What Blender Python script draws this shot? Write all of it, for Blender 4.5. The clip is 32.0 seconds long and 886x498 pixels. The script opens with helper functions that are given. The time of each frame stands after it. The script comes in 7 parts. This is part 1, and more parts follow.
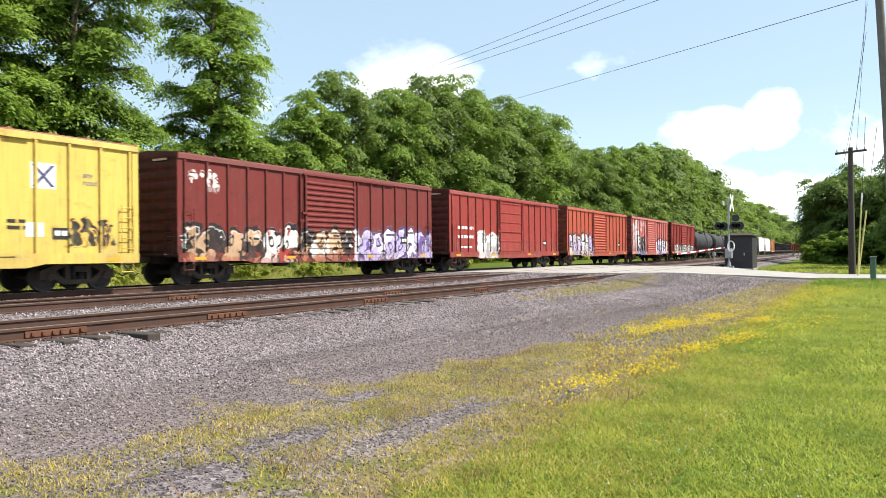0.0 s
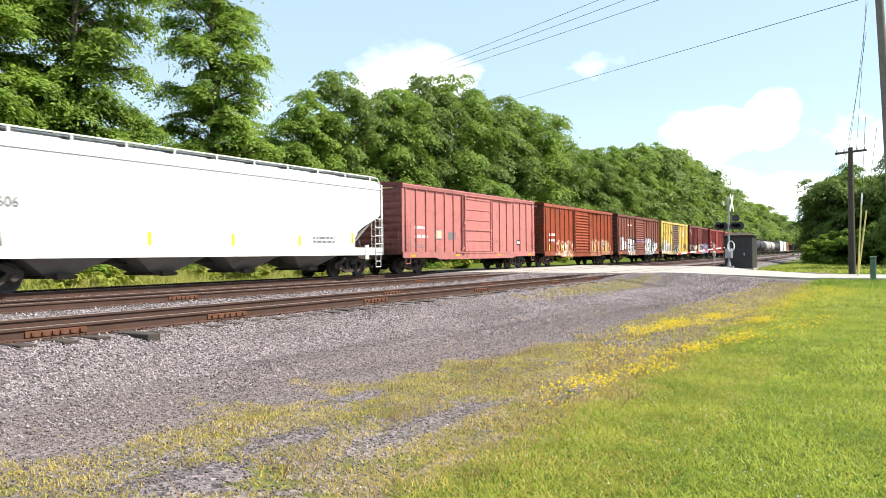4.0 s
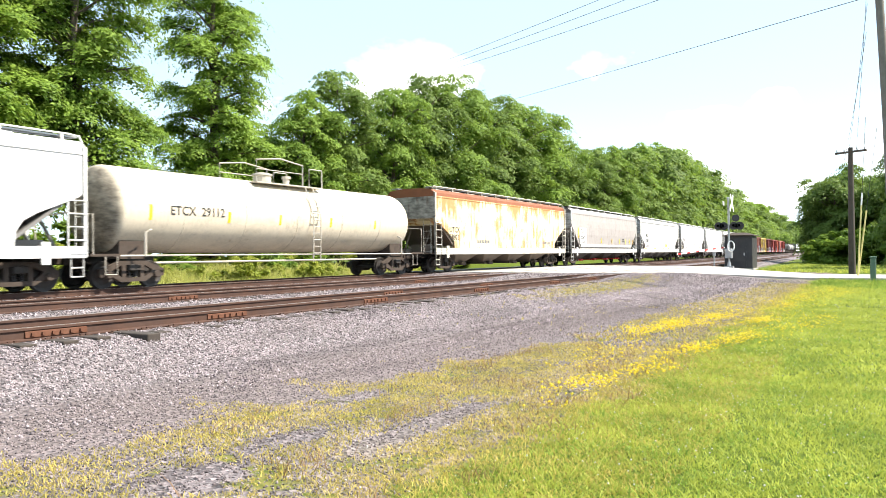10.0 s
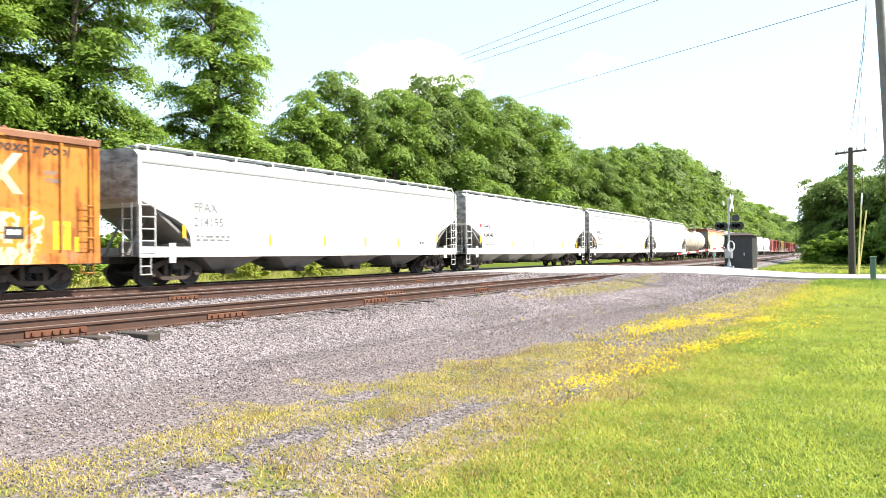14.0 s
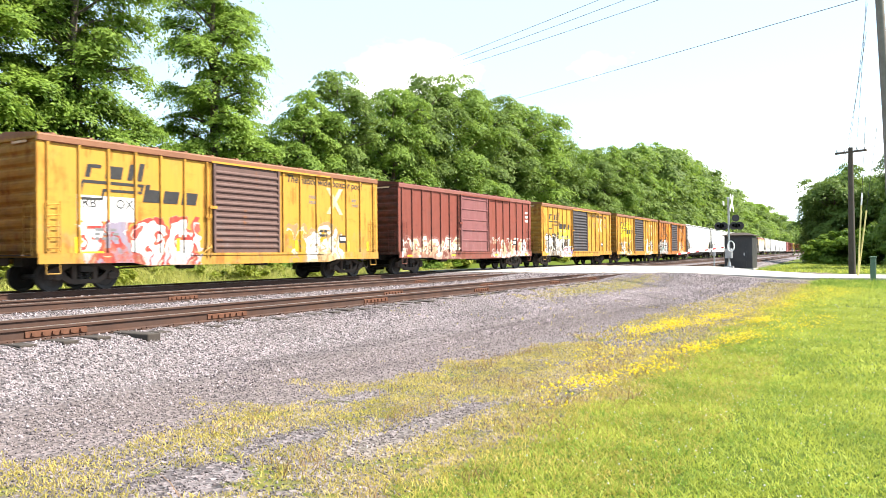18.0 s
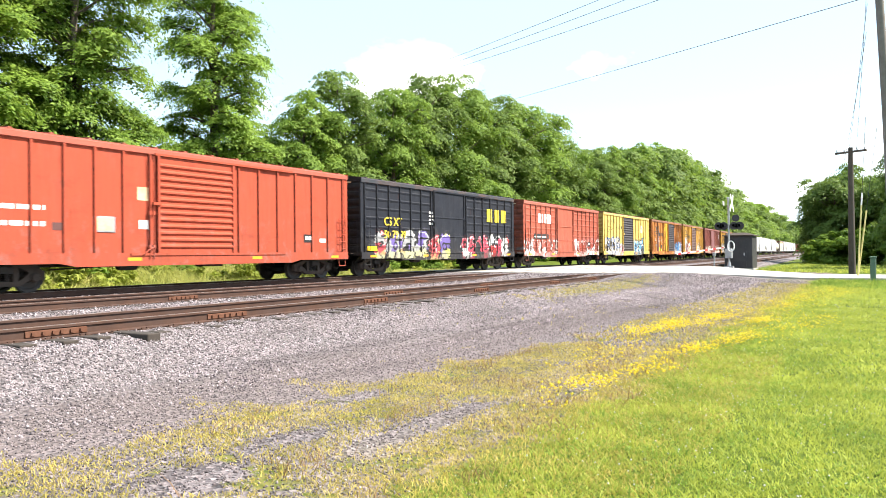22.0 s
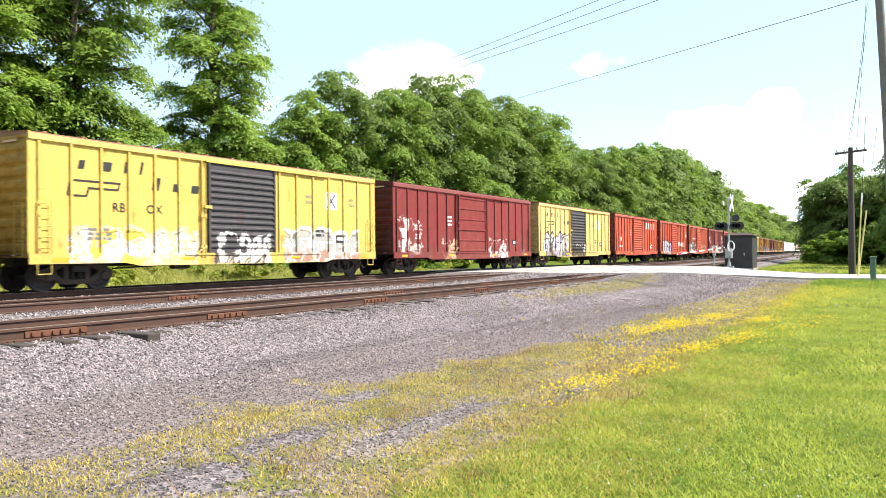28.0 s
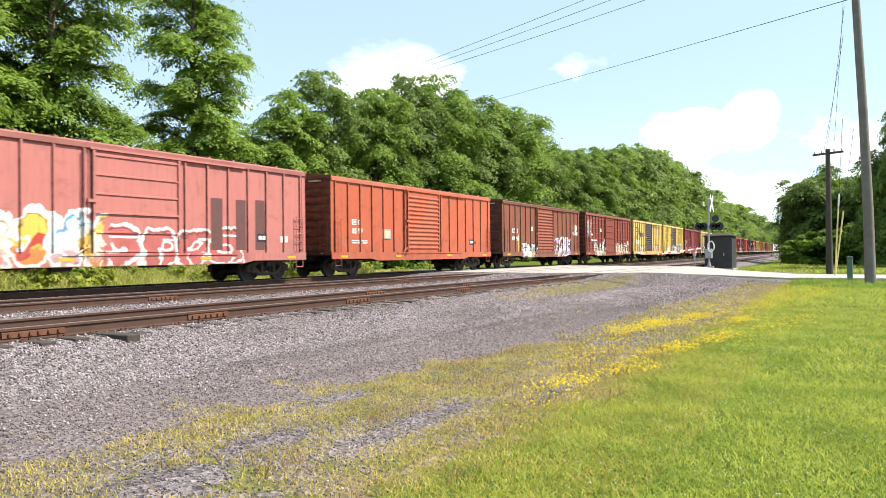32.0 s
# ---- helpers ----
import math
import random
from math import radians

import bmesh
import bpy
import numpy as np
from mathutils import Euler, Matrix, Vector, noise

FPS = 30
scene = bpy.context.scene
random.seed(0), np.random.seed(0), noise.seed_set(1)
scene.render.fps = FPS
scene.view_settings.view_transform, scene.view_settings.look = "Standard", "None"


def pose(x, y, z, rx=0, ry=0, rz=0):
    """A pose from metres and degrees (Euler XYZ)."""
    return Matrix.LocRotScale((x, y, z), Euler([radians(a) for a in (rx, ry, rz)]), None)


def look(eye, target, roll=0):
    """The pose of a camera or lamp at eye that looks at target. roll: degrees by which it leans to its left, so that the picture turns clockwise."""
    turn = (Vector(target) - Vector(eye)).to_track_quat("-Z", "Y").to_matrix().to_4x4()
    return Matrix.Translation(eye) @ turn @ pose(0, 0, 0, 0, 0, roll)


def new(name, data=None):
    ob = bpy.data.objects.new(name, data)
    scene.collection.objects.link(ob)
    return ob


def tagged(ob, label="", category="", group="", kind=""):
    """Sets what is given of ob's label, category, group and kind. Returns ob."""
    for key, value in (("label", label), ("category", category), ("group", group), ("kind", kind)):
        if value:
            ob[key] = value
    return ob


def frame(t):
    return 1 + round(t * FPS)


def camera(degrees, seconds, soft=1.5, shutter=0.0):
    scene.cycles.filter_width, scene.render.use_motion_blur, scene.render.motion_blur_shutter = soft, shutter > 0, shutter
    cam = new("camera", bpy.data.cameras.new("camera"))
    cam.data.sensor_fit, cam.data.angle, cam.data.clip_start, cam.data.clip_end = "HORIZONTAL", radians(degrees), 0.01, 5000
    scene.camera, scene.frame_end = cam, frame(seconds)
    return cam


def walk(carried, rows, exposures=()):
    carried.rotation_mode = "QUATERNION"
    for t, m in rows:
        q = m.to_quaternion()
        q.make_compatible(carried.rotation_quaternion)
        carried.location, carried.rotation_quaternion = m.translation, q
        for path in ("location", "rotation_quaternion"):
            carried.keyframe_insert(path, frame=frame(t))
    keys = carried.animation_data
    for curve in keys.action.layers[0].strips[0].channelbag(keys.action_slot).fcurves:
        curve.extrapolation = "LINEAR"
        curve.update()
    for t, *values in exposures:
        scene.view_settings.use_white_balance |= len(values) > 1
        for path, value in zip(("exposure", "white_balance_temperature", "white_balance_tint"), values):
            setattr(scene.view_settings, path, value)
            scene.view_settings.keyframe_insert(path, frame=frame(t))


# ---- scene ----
# ---------------------------------------------------------------- camera
# x runs along the railway in the direction of travel, y away from the lawn, z = 0 is the rail top
def aim(turn):
    a, p = radians(30.82 - turn), radians(0.42)
    eye = Vector((0, 0, 0.96))
    return look(eye, eye + Vector((math.cos(a) * math.cos(p), math.sin(a) * math.cos(p), math.sin(p))), -0.58)


cam = camera(62.2, 32.0, soft=0.45, shutter=0.12)
PATH = [(0.0, aim(0)), (10.0, aim(0)), (20.0, aim(0)), (30.4, aim(0)), (30.7, aim(0.01)), (31.0, aim(0.10)),
        (31.25, aim(0.40)), (31.5, aim(0.75)), (31.75, aim(1.08)), (32.0, aim(1.37))]
walk(cam, PATH, [(t, e, 6900, 10) for t, e in ((0.0, 0.66), (1.0, 0.74), (4.0, 0.80), (6.0, 0.86), (9.0, 1.10), (12.0, 1.33), (19.0, 1.32), (25.0, 1.24), (28.0, 1.08), (29.0, 0.74), (30.0, 0.58), (31.0, 0.78), (32.0, 0.84))])

# ---------------------------------------------------------------- light
SUN_EL, SUN_AZ = radians(50), radians(-63)      # the sun stands behind the lawn, down the line
sun_way = Vector((math.cos(SUN_EL) * math.cos(SUN_AZ), math.cos(SUN_EL) * math.sin(SUN_AZ), math.sin(SUN_EL)))
sun = new("sun", bpy.data.lights.new("sun", "SUN"))
sun.data.energy, sun.data.angle, sun.data.color = 5.0, radians(0.53), (1.0, 0.955, 0.88)
sun.matrix_world = look(sun_way * 100, (0, 0, 0))


def build_world():
    world = bpy.data.worlds.new("sky")
    scene.world = world
    world.use_nodes = True
    nt = world.node_tree
    nt.nodes.clear()
    N = nt.nodes.new
    out, bg = N("ShaderNodeOutputWorld"), N("ShaderNodeBackground")
    sky = N("ShaderNodeTexSky")
    sky.sky_type, sky.sun_disc = "NISHITA", False
    sky.sun_elevation, sky.sun_rotation = SUN_EL, math.pi / 2 - SUN_AZ
    sky.air_density, sky.dust_density, sky.ozone_density = 1.0, 0.4, 1.4
    # fair-weather cumulus low over the horizon
    tc, mp, no = N("ShaderNodeTexCoord"), N("ShaderNodeMapping"), N("ShaderNodeTexNoise")
    mp.inputs["Scale"].default_value = (6.0, 6.0, 11.0)
    mp.inputs["Location"].default_value = (1.7, 0.4, 0.25)
    no.inputs["Scale"].default_value, no.inputs["Detail"].default_value = 1.1, 7
    no.inputs["Roughness"].default_value = 0.55
    ramp = N("ShaderNodeMapRange")
    ramp.inputs["From Min"].default_value, ramp.inputs["From Max"].default_value = 0.43, 0.74
    sep, low = N("ShaderNodeSeparateXYZ"), N("ShaderNodeMapRange")
    low.inputs["From Min"].default_value, low.inputs["From Max"].default_value = 0.34, 0.20
    mul, mix = N("ShaderNodeMath"), N("ShaderNodeMixRGB")
    mul.operation = "MULTIPLY"
    mix.inputs["Color2"].default_value = (15.0, 15.0, 15.2, 1)
    L = nt.links.new
    L(tc.outputs["Generated"], mp.inputs["Vector"])
    L(mp.outputs["Vector"], no.inputs["Vector"])
    lift = N("ShaderNodeMath")

    def calc(op, a, b):
        n = N("ShaderNodeMath")
        n.operation = op
        for i, v in enumerate((a, b)):
            if isinstance(v, bpy.types.NodeSocket):
                L(v, n.inputs[i])
            else:
                n.inputs[i].default_value = v
        return n.outputs[0]
    # where cumulus heaps stand: bearing, height, half width, half height, density
    bearing, thick = calc("ARCTAN2", sep.outputs["Y"], sep.outputs["X"]), 0.0
    for az, el, wide, tall, dens in ((0.60, 0.235, 0.13, 0.065, 0.54), (0.19, 0.150, 0.075, 0.050, 0.46), (0.115, 0.165, 0.045, 0.055, 0.44), (0.03, 0.13, 0.07, 0.06, 0.34), (0.17, 0.06, 0.30, 0.070, 0.38), (-0.5, 0.16, 0.2, 0.06, 0.3), (1.6, 0.18, 0.25, 0.07, 0.25), (2.6, 0.15, 0.3, 0.08, 0.3), (-1.7, 0.2, 0.3, 0.08, 0.25)):
        du, dv = calc("DIVIDE", calc("SUBTRACT", bearing, az), wide), calc("DIVIDE", calc("SUBTRACT", sep.outputs["Z"], el), tall)
        near = calc("SUBTRACT", 1.0, calc("ADD", calc("MULTIPLY", du, du), calc("MULTIPLY", dv, dv)))
        thick = calc("MAXIMUM", thick, calc("MULTIPLY", near, dens))
    L(no.outputs["Fac"], lift.inputs[0])
    L(calc("SUBTRACT", calc("MULTIPLY", thick, 0.76), 0.20), lift.inputs[1])
    L(lift.outputs[0], ramp.inputs["Value"])
    L(tc.outputs["Generated"], sep.inputs["Vector"])
    L(sep.outputs["Z"], low.inputs["Value"])
    L(ramp.outputs["Result"], mul.inputs[0])
    L(low.outputs["Result"], mul.inputs[1])
    L(mul.outputs[0], mix.inputs["Fac"])
    # thin veil over the whole sky, thicker towards the horizon
    veil, vf = N("ShaderNodeMixRGB"), N("ShaderNodeMapRange")
    vf.inputs["From Min"].default_value, vf.inputs["From Max"].default_value = 0.0, 0.20
    vf.inputs["To Min"].default_value, vf.inputs["To Max"].default_value = 0.86, 0.50
    veil.inputs["Color2"].default_value = (4.7, 6.5, 8.1, 1)
    L(sep.outputs["Z"], vf.inputs["Value"])
    L(vf.outputs["Result"], veil.inputs["Fac"])
    L(sky.outputs["Color"], veil.inputs["Color1"])
    L(veil.outputs["Color"], mix.inputs["Color1"])
    L(mix.outputs["Color"], bg.inputs["Color"])
    bg.inputs["Strength"].default_value = 0.105
    L(bg.outputs["Background"], out.inputs["Surface"])


build_world()


# ---------------------------------------------------------------- materials
class Mat:
    """A small writer of node trees: every call returns the output socket of the node it made."""

    def __init__(self, name, rough=0.7, metal=0.0):
        self.m = bpy.data.materials.new(name)
        self.m.use_nodes = True
        self.nt = self.m.node_tree
        self.b = self.nt.nodes["Principled BSDF"]
        self.b.inputs["Roughness"].default_value, self.b.inputs["Metallic"].default_value = rough, metal

    def node(self, kind, **sets):
        n = self.nt.nodes.new(kind)
        for k, v in sets.items():
            self.put(n.inputs[k.replace("_", " ")], v)
        return n

    def put(self, socket, v):
        if isinstance(v, bpy.types.NodeSocket):
            self.nt.links.new(v, socket)
        else:
            socket.default_value = (*v, 1) if isinstance(v, tuple) and len(v) == 3 and socket.type == "RGBA" else v

    def coords(self, which="Object"):
        return self.node("ShaderNodeTexCoord").outputs[which]

    def mapped(self, co, scale=(1, 1, 1), loc=(0, 0, 0)):
        n = self.node("ShaderNodeMapping")
        self.put(n.inputs["Vector"], co)
        n.inputs["Scale"].default_value, n.inputs["Location"].default_value = scale, loc
        return n.outputs[0]

    def noise(self, co, scale, detail=4.0, rough=0.55, color=False):
        n = self.node("ShaderNodeTexNoise", Vector=co, Scale=scale, Detail=detail, Roughness=rough)
        return n.outputs["Color" if color else "Fac"]

    def vor(self, co, scale, feature="F1", out="Color"):
        n = self.node("ShaderNodeTexVoronoi", Vector=co, Scale=scale)
        n.feature = feature
        return n.outputs[out]

    def rng(self, v, a, b, c=0.0, d=1.0):
        n = self.node("ShaderNodeMapRange")
        for k, x in zip(("Value", "From Min", "From Max", "To Min", "To Max"), (v, a, b, c, d)):
            self.put(n.inputs[k], x)
        return n.outputs[0]

    def math(self, op, a, b=0.0):
        n = self.node("ShaderNodeMath")
        n.operation = op
        self.put(n.inputs[0], a), self.put(n.inputs[1], b)
        return n.outputs[0]

    def mix(self, f, a, b, mode="MIX"):
        n = self.node("ShaderNodeMixRGB", Fac=f, Color1=a, Color2=b)
        n.blend_type = mode
        return n.outputs[0]

    def xyz(self, co):
        n = self.node("ShaderNodeSeparateXYZ")
        self.put(n.inputs[0], co)
        return n.outputs

    def vec(self, x, y, z):
        n = self.node("ShaderNodeCombineXYZ")
        for i, v in enumerate((x, y, z)):
            self.put(n.inputs[i], v)
        return n.outputs[0]

    def attr(self, name):
        n = self.node("ShaderNodeAttribute")
        n.attribute_name = name
        return n.outputs["Fac"]

    def rand(self, island=False):
        return self.node("ShaderNodeNewGeometry").outputs["Random Per Island"] if island else self.node("ShaderNodeObjectInfo").outputs["Random"]

    def color(self, v):
        self.put(self.b.inputs["Base Color"], v)
        return self

    def rough(self, v):
        self.put(self.b.inputs["Roughness"], v)
        return self

    def bump(self, hgt, strength=0.3, dist=0.02):
        n = self.node("ShaderNodeBump", Height=hgt, Strength=strength, Distance=dist)
        self.put(self.b.inputs["Normal"], n.outputs[0])
        return self


def plain(name, col, rough=0.7, metal=0.0, var=0.25, scale=3.0, dirt=(0.05, 0.04, 0.03), amount=0.3):
    """A surface of one colour with blotches, grime and fine grain."""
    k = Mat(name, rough, metal)
    co = k.coords()
    a = k.noise(co, scale, 5)
    d = k.rng(k.noise(co, scale * 0.4, 6, 0.7), 0.45, 0.75, 0, amount)
    c = k.mix(k.rng(a, 0.3, 0.7, 0, var), col, tuple(x * 0.55 for x in col))
    k.color(k.mix(d, c, dirt)).rough(k.rng(a, 0.3, 0.7, rough - 0.08, min(1, rough + 0.12)))
    k.bump(k.noise(co, scale * 14, 3), 0.15, 0.01)
    return k.m


def ground_material():
    k = Mat("ground_mix", 0.95)
    k.b.inputs["Specular IOR Level"].default_value = 0.12
    co = k.coords()
    grav, grass, path = k.attr("gravel"), k.attr("grass"), k.attr("path")
    cell = k.vor(co, 17.0)
    tone = k.xyz(cell)[0]
    stone = k.mix(k.rng(tone, 0, 1, 0, 1), (0.048, 0.040, 0.042), (0.33, 0.275, 0.28))
    stone = k.mix(k.rng(k.noise(co, 0.6, 4), 0.35, 0.7, 0, 0.45), stone, (0.15, 0.135, 0.13))
    stone = k.mix(k.rng(k.noise(co, 45, 3, 0.7), 0.52, 0.68, 0, 0.75), stone, (0.40, 0.38, 0.385))
    stone = k.mix(k.rng(k.noise(k.mapped(co, (1, 1, 1), (9, 3, 0)), 38, 3, 0.7), 0.54, 0.66, 0, 0.8), stone, (0.028, 0.026, 0.028))
    stone = k.mix(k.rng(k.noise(co, 1.9, 5, 0.6), 0.45, 0.7, 0, 0.5), stone, (0.125, 0.108, 0.110))
    stone = k.mix(k.rng(k.noise(k.mapped(co, (0.12, 1.0, 1)), 1.5, 4, 0.6), 0.50, 0.68, 0, 0.6), stone, (0.070, 0.058, 0.060))
    fines = k.mix(k.noise(co, 9, 6), (0.10, 0.078, 0.074), (0.23, 0.185, 0.176))
    stone = k.mix(path, stone, fines)
    soil = k.mix(k.noise(co, 3, 6), (0.15, 0.115, 0.072), (0.32, 0.26, 0.18))
    gc = k.mix(k.rng(k.noise(co, 0.35, 5), 0.3, 0.7), (0.085, 0.125, 0.014), (0.14, 0.175, 0.024))
    gc = k.mix(k.rng(grass, 0.45, 0.80), k.mix(k.noise(co, 5, 5), (0.13, 0.13, 0.03), (0.30, 0.25, 0.10)), gc)
    gc = k.mix(k.rng(k.noise(co, 14, 4), 0.3, 0.7), gc, (0.055, 0.080, 0.012))
    edge = k.math("ADD", grass, k.rng(k.noise(co, 2.6, 6, 0.65), 0.3, 0.7, -0.45, 0.45))
    veg = k.rng(edge, 0.42, 0.58)
    base = k.mix(grav, soil, stone)
    k.color(k.mix(veg, base, gc))
    bump = k.math("MULTIPLY", k.vor(co, 17.0, out="Distance"), k.math("SUBTRACT", 1.0, veg))
    k.bump(bump, 0.9, 0.04)
    return k.m


def leaf_material(name, dark, light, trans=0.35, patchy=0.4, patch_scale=0.35):
    k = Mat(name, 0.6)
    k.b.inputs["Specular IOR Level"].default_value = 0.22
    r = k.rand(island=True)
    big = k.noise(k.coords(), patch_scale, 4)
    c = k.mix(k.math("ADD", k.math("MULTIPLY", r, 1 - patchy), k.rng(big, 0.35, 0.65, 0, patchy)), dark, light)
    c = k.mix(k.math("MULTIPLY", k.rand(), 0.25), c, tuple(x * 0.7 for x in dark))
    k.color(c)
    tr = k.node("ShaderNodeBsdfTranslucent", Color=k.mix(0.5, c, light))
    ms = k.node("ShaderNodeMixShader", Fac=trans)
    k.nt.links.new(k.b.outputs[0], ms.inputs[1])
    k.nt.links.new(tr.outputs[0], ms.inputs[2])
    k.nt.links.new(ms.outputs[0], k.nt.nodes["Material Output"].inputs["Surface"])
    return k.m


def letter_group():
    """Sprayed balloon letters: one leaning rounded form per cell, with outline, eye and slits."""
    k = Mat("spray_paint")
    k.nt = bpy.data.node_groups.new("spray_letters", "ShaderNodeTree")
    sock = k.nt.interface.new_socket
    for name, kind in (("Point", "NodeSocketVector"), ("Streak", "NodeSocketFloat"), ("From", "NodeSocketFloat"), ("To", "NodeSocketFloat"), ("Foot", "NodeSocketFloat"), ("Height", "NodeSocketFloat"), ("Density", "NodeSocketFloat"), ("Seed", "NodeSocketFloat")):
        sock(name=name, in_out="INPUT", socket_type=kind)
    for name in ("Mask", "Pick", "Low", "Ink", "Shine"):
        sock(name=name, in_out="OUTPUT", socket_type="NodeSocketFloat")
    put_in, out = k.node("NodeGroupInput").outputs, k.node("NodeGroupOutput")
    co, seed = put_in["Point"], put_in["Seed"]
    x, y, z = k.xyz(co)
    flat = k.vec(k.math("ADD", x, k.math("MULTIPLY", seed, 3.7)), 0.0, k.math("ADD", z, k.math("MULTIPLY", seed, 1.3)))
    bend_n, rough_n = k.noise(flat, 1.1, 2), k.noise(flat, 3.2, 3)
    up = k.math("SUBTRACT", z, put_in["Foot"])
    v = k.math("DIVIDE", up, put_in["Height"])
    p = k.math("MULTIPLY", k.math("ADD", k.math("ADD", x, k.math("MULTIPLY", seed, 1.37)), k.rng(bend_n, 0.3, 0.7, -0.32, 0.32)), put_in["Density"])
    p = k.math("SUBTRACT", p, k.math("MULTIPLY", v, 0.22))
    one = k.node("ShaderNodeTexWhiteNoise")
    one.noise_dimensions = "1D"
    k.put(one.inputs["W"], k.math("ADD", k.math("FLOOR", p), k.math("MULTIPLY", seed, 7.3)))
    ra, rb_, rc = k.xyz(one.outputs["Color"])
    u = k.math("SUBTRACT", k.math("FRACT", p), 0.5)
    v = k.math("ADD", v, k.rng(ra, 0, 1, -0.07, 0.12))
    rad = k.math("ADD", k.math("POWER", k.math("ABSOLUTE", k.math("DIVIDE", u, 0.52)), 2.5), k.math("POWER", k.math("ABSOLUTE", k.math("DIVIDE", k.math("SUBTRACT", v, 0.47), 0.56)), 2.8))
    rad = k.math("ADD", rad, k.rng(rough_n, 0.3, 0.7, -0.25, 0.25))
    ex = k.math("DIVIDE", k.math("SUBTRACT", u, k.rng(rc, 0, 1, -0.16, 0.16)), 0.15)
    ez = k.math("DIVIDE", k.math("SUBTRACT", v, k.rng(ra, 0, 1, 0.34, 0.68)), 0.13)
    eye = k.math("ADD", k.math("MULTIPLY", ex, ex), k.math("MULTIPLY", ez, ez))
    ink = k.math("MULTIPLY", k.rng(eye, 0.35, 0.5), k.rng(eye, 1.5, 1.2))
    slit = k.math("MULTIPLY", k.math("LESS_THAN", k.math("ABSOLUTE", k.math("SUBTRACT", u, k.rng(rb_, 0, 1, -0.2, 0.25))), 0.035), k.math("LESS_THAN", v, k.rng(rc, 0, 1, 0.0, 0.5)))
    cut = k.math("MULTIPLY", k.math("LESS_THAN", k.math("ABSOLUTE", k.math("SUBTRACT", v, k.rng(rb_, 0, 1, 0.55, 0.95))), 0.03), k.math("GREATER_THAN", u, k.rng(ra, 0, 1, -0.3, 0.3)))
    rim = k.math("MULTIPLY", k.rng(rad, 0.66, 0.74), k.rng(rad, 1.12, 1.06))
    shine = k.math("MULTIPLY", k.math("MULTIPLY", k.rng(rad, 0.44, 0.48), k.rng(rad, 0.60, 0.56)), k.math("GREATER_THAN", v, 0.62))
    m = k.math("MULTIPLY", k.rng(rad, 1.12, 1.07), k.rng(up, -0.012, 0.012))
    wash = k.math("MULTIPLY", k.rng(k.math("ADD", v, k.rng(rough_n, 0.3, 0.7, -0.3, 0.3)), 0.62, 0.52), k.rng(v, -0.02, 0.02))
    m = k.math("MAXIMUM", m, k.math("MULTIPLY", wash, 0.55))
    wide = k.math("ADD", x, k.rng(rough_n, 0.3, 0.7, -0.2, 0.2))
    m = k.math("MULTIPLY", m, k.rng(k.math("SUBTRACT", wide, put_in["From"]), -0.02, 0.02))
    m = k.math("MULTIPLY", m, k.rng(k.math("SUBTRACT", put_in["To"], wide), -0.02, 0.02))
    m = k.math("MULTIPLY", m, k.math("LESS_THAN", y, -1.0))
    k.put(out.inputs["Mask"], k.math("MULTIPLY", m, k.rng(put_in["Streak"], 0.3, 0.5, 0.7, 1.0)))
    k.put(out.inputs["Pick"], k.math("ADD", k.math("MULTIPLY", rb_, 0.6), k.rng(bend_n, 0.3, 0.7, 0, 0.4)))
    k.put(out.inputs["Low"], k.rng(k.math("ADD", v, k.rng(rough_n, 0.3, 0.7, -0.2, 0.2)), 0.30, 0.22, 0, 0.6))
    k.put(out.inputs["Ink"], k.math("MAXIMUM", k.math("MAXIMUM", ink, slit), k.math("MAXIMUM", cut, rim)))
    k.put(out.inputs["Shine"], k.math("MULTIPLY", shine, 0.7))
    return k.nt


LETTERS = letter_group()
W_, K_ = (0.75, 0.74, 0.72), (0.02, 0.02, 0.022)


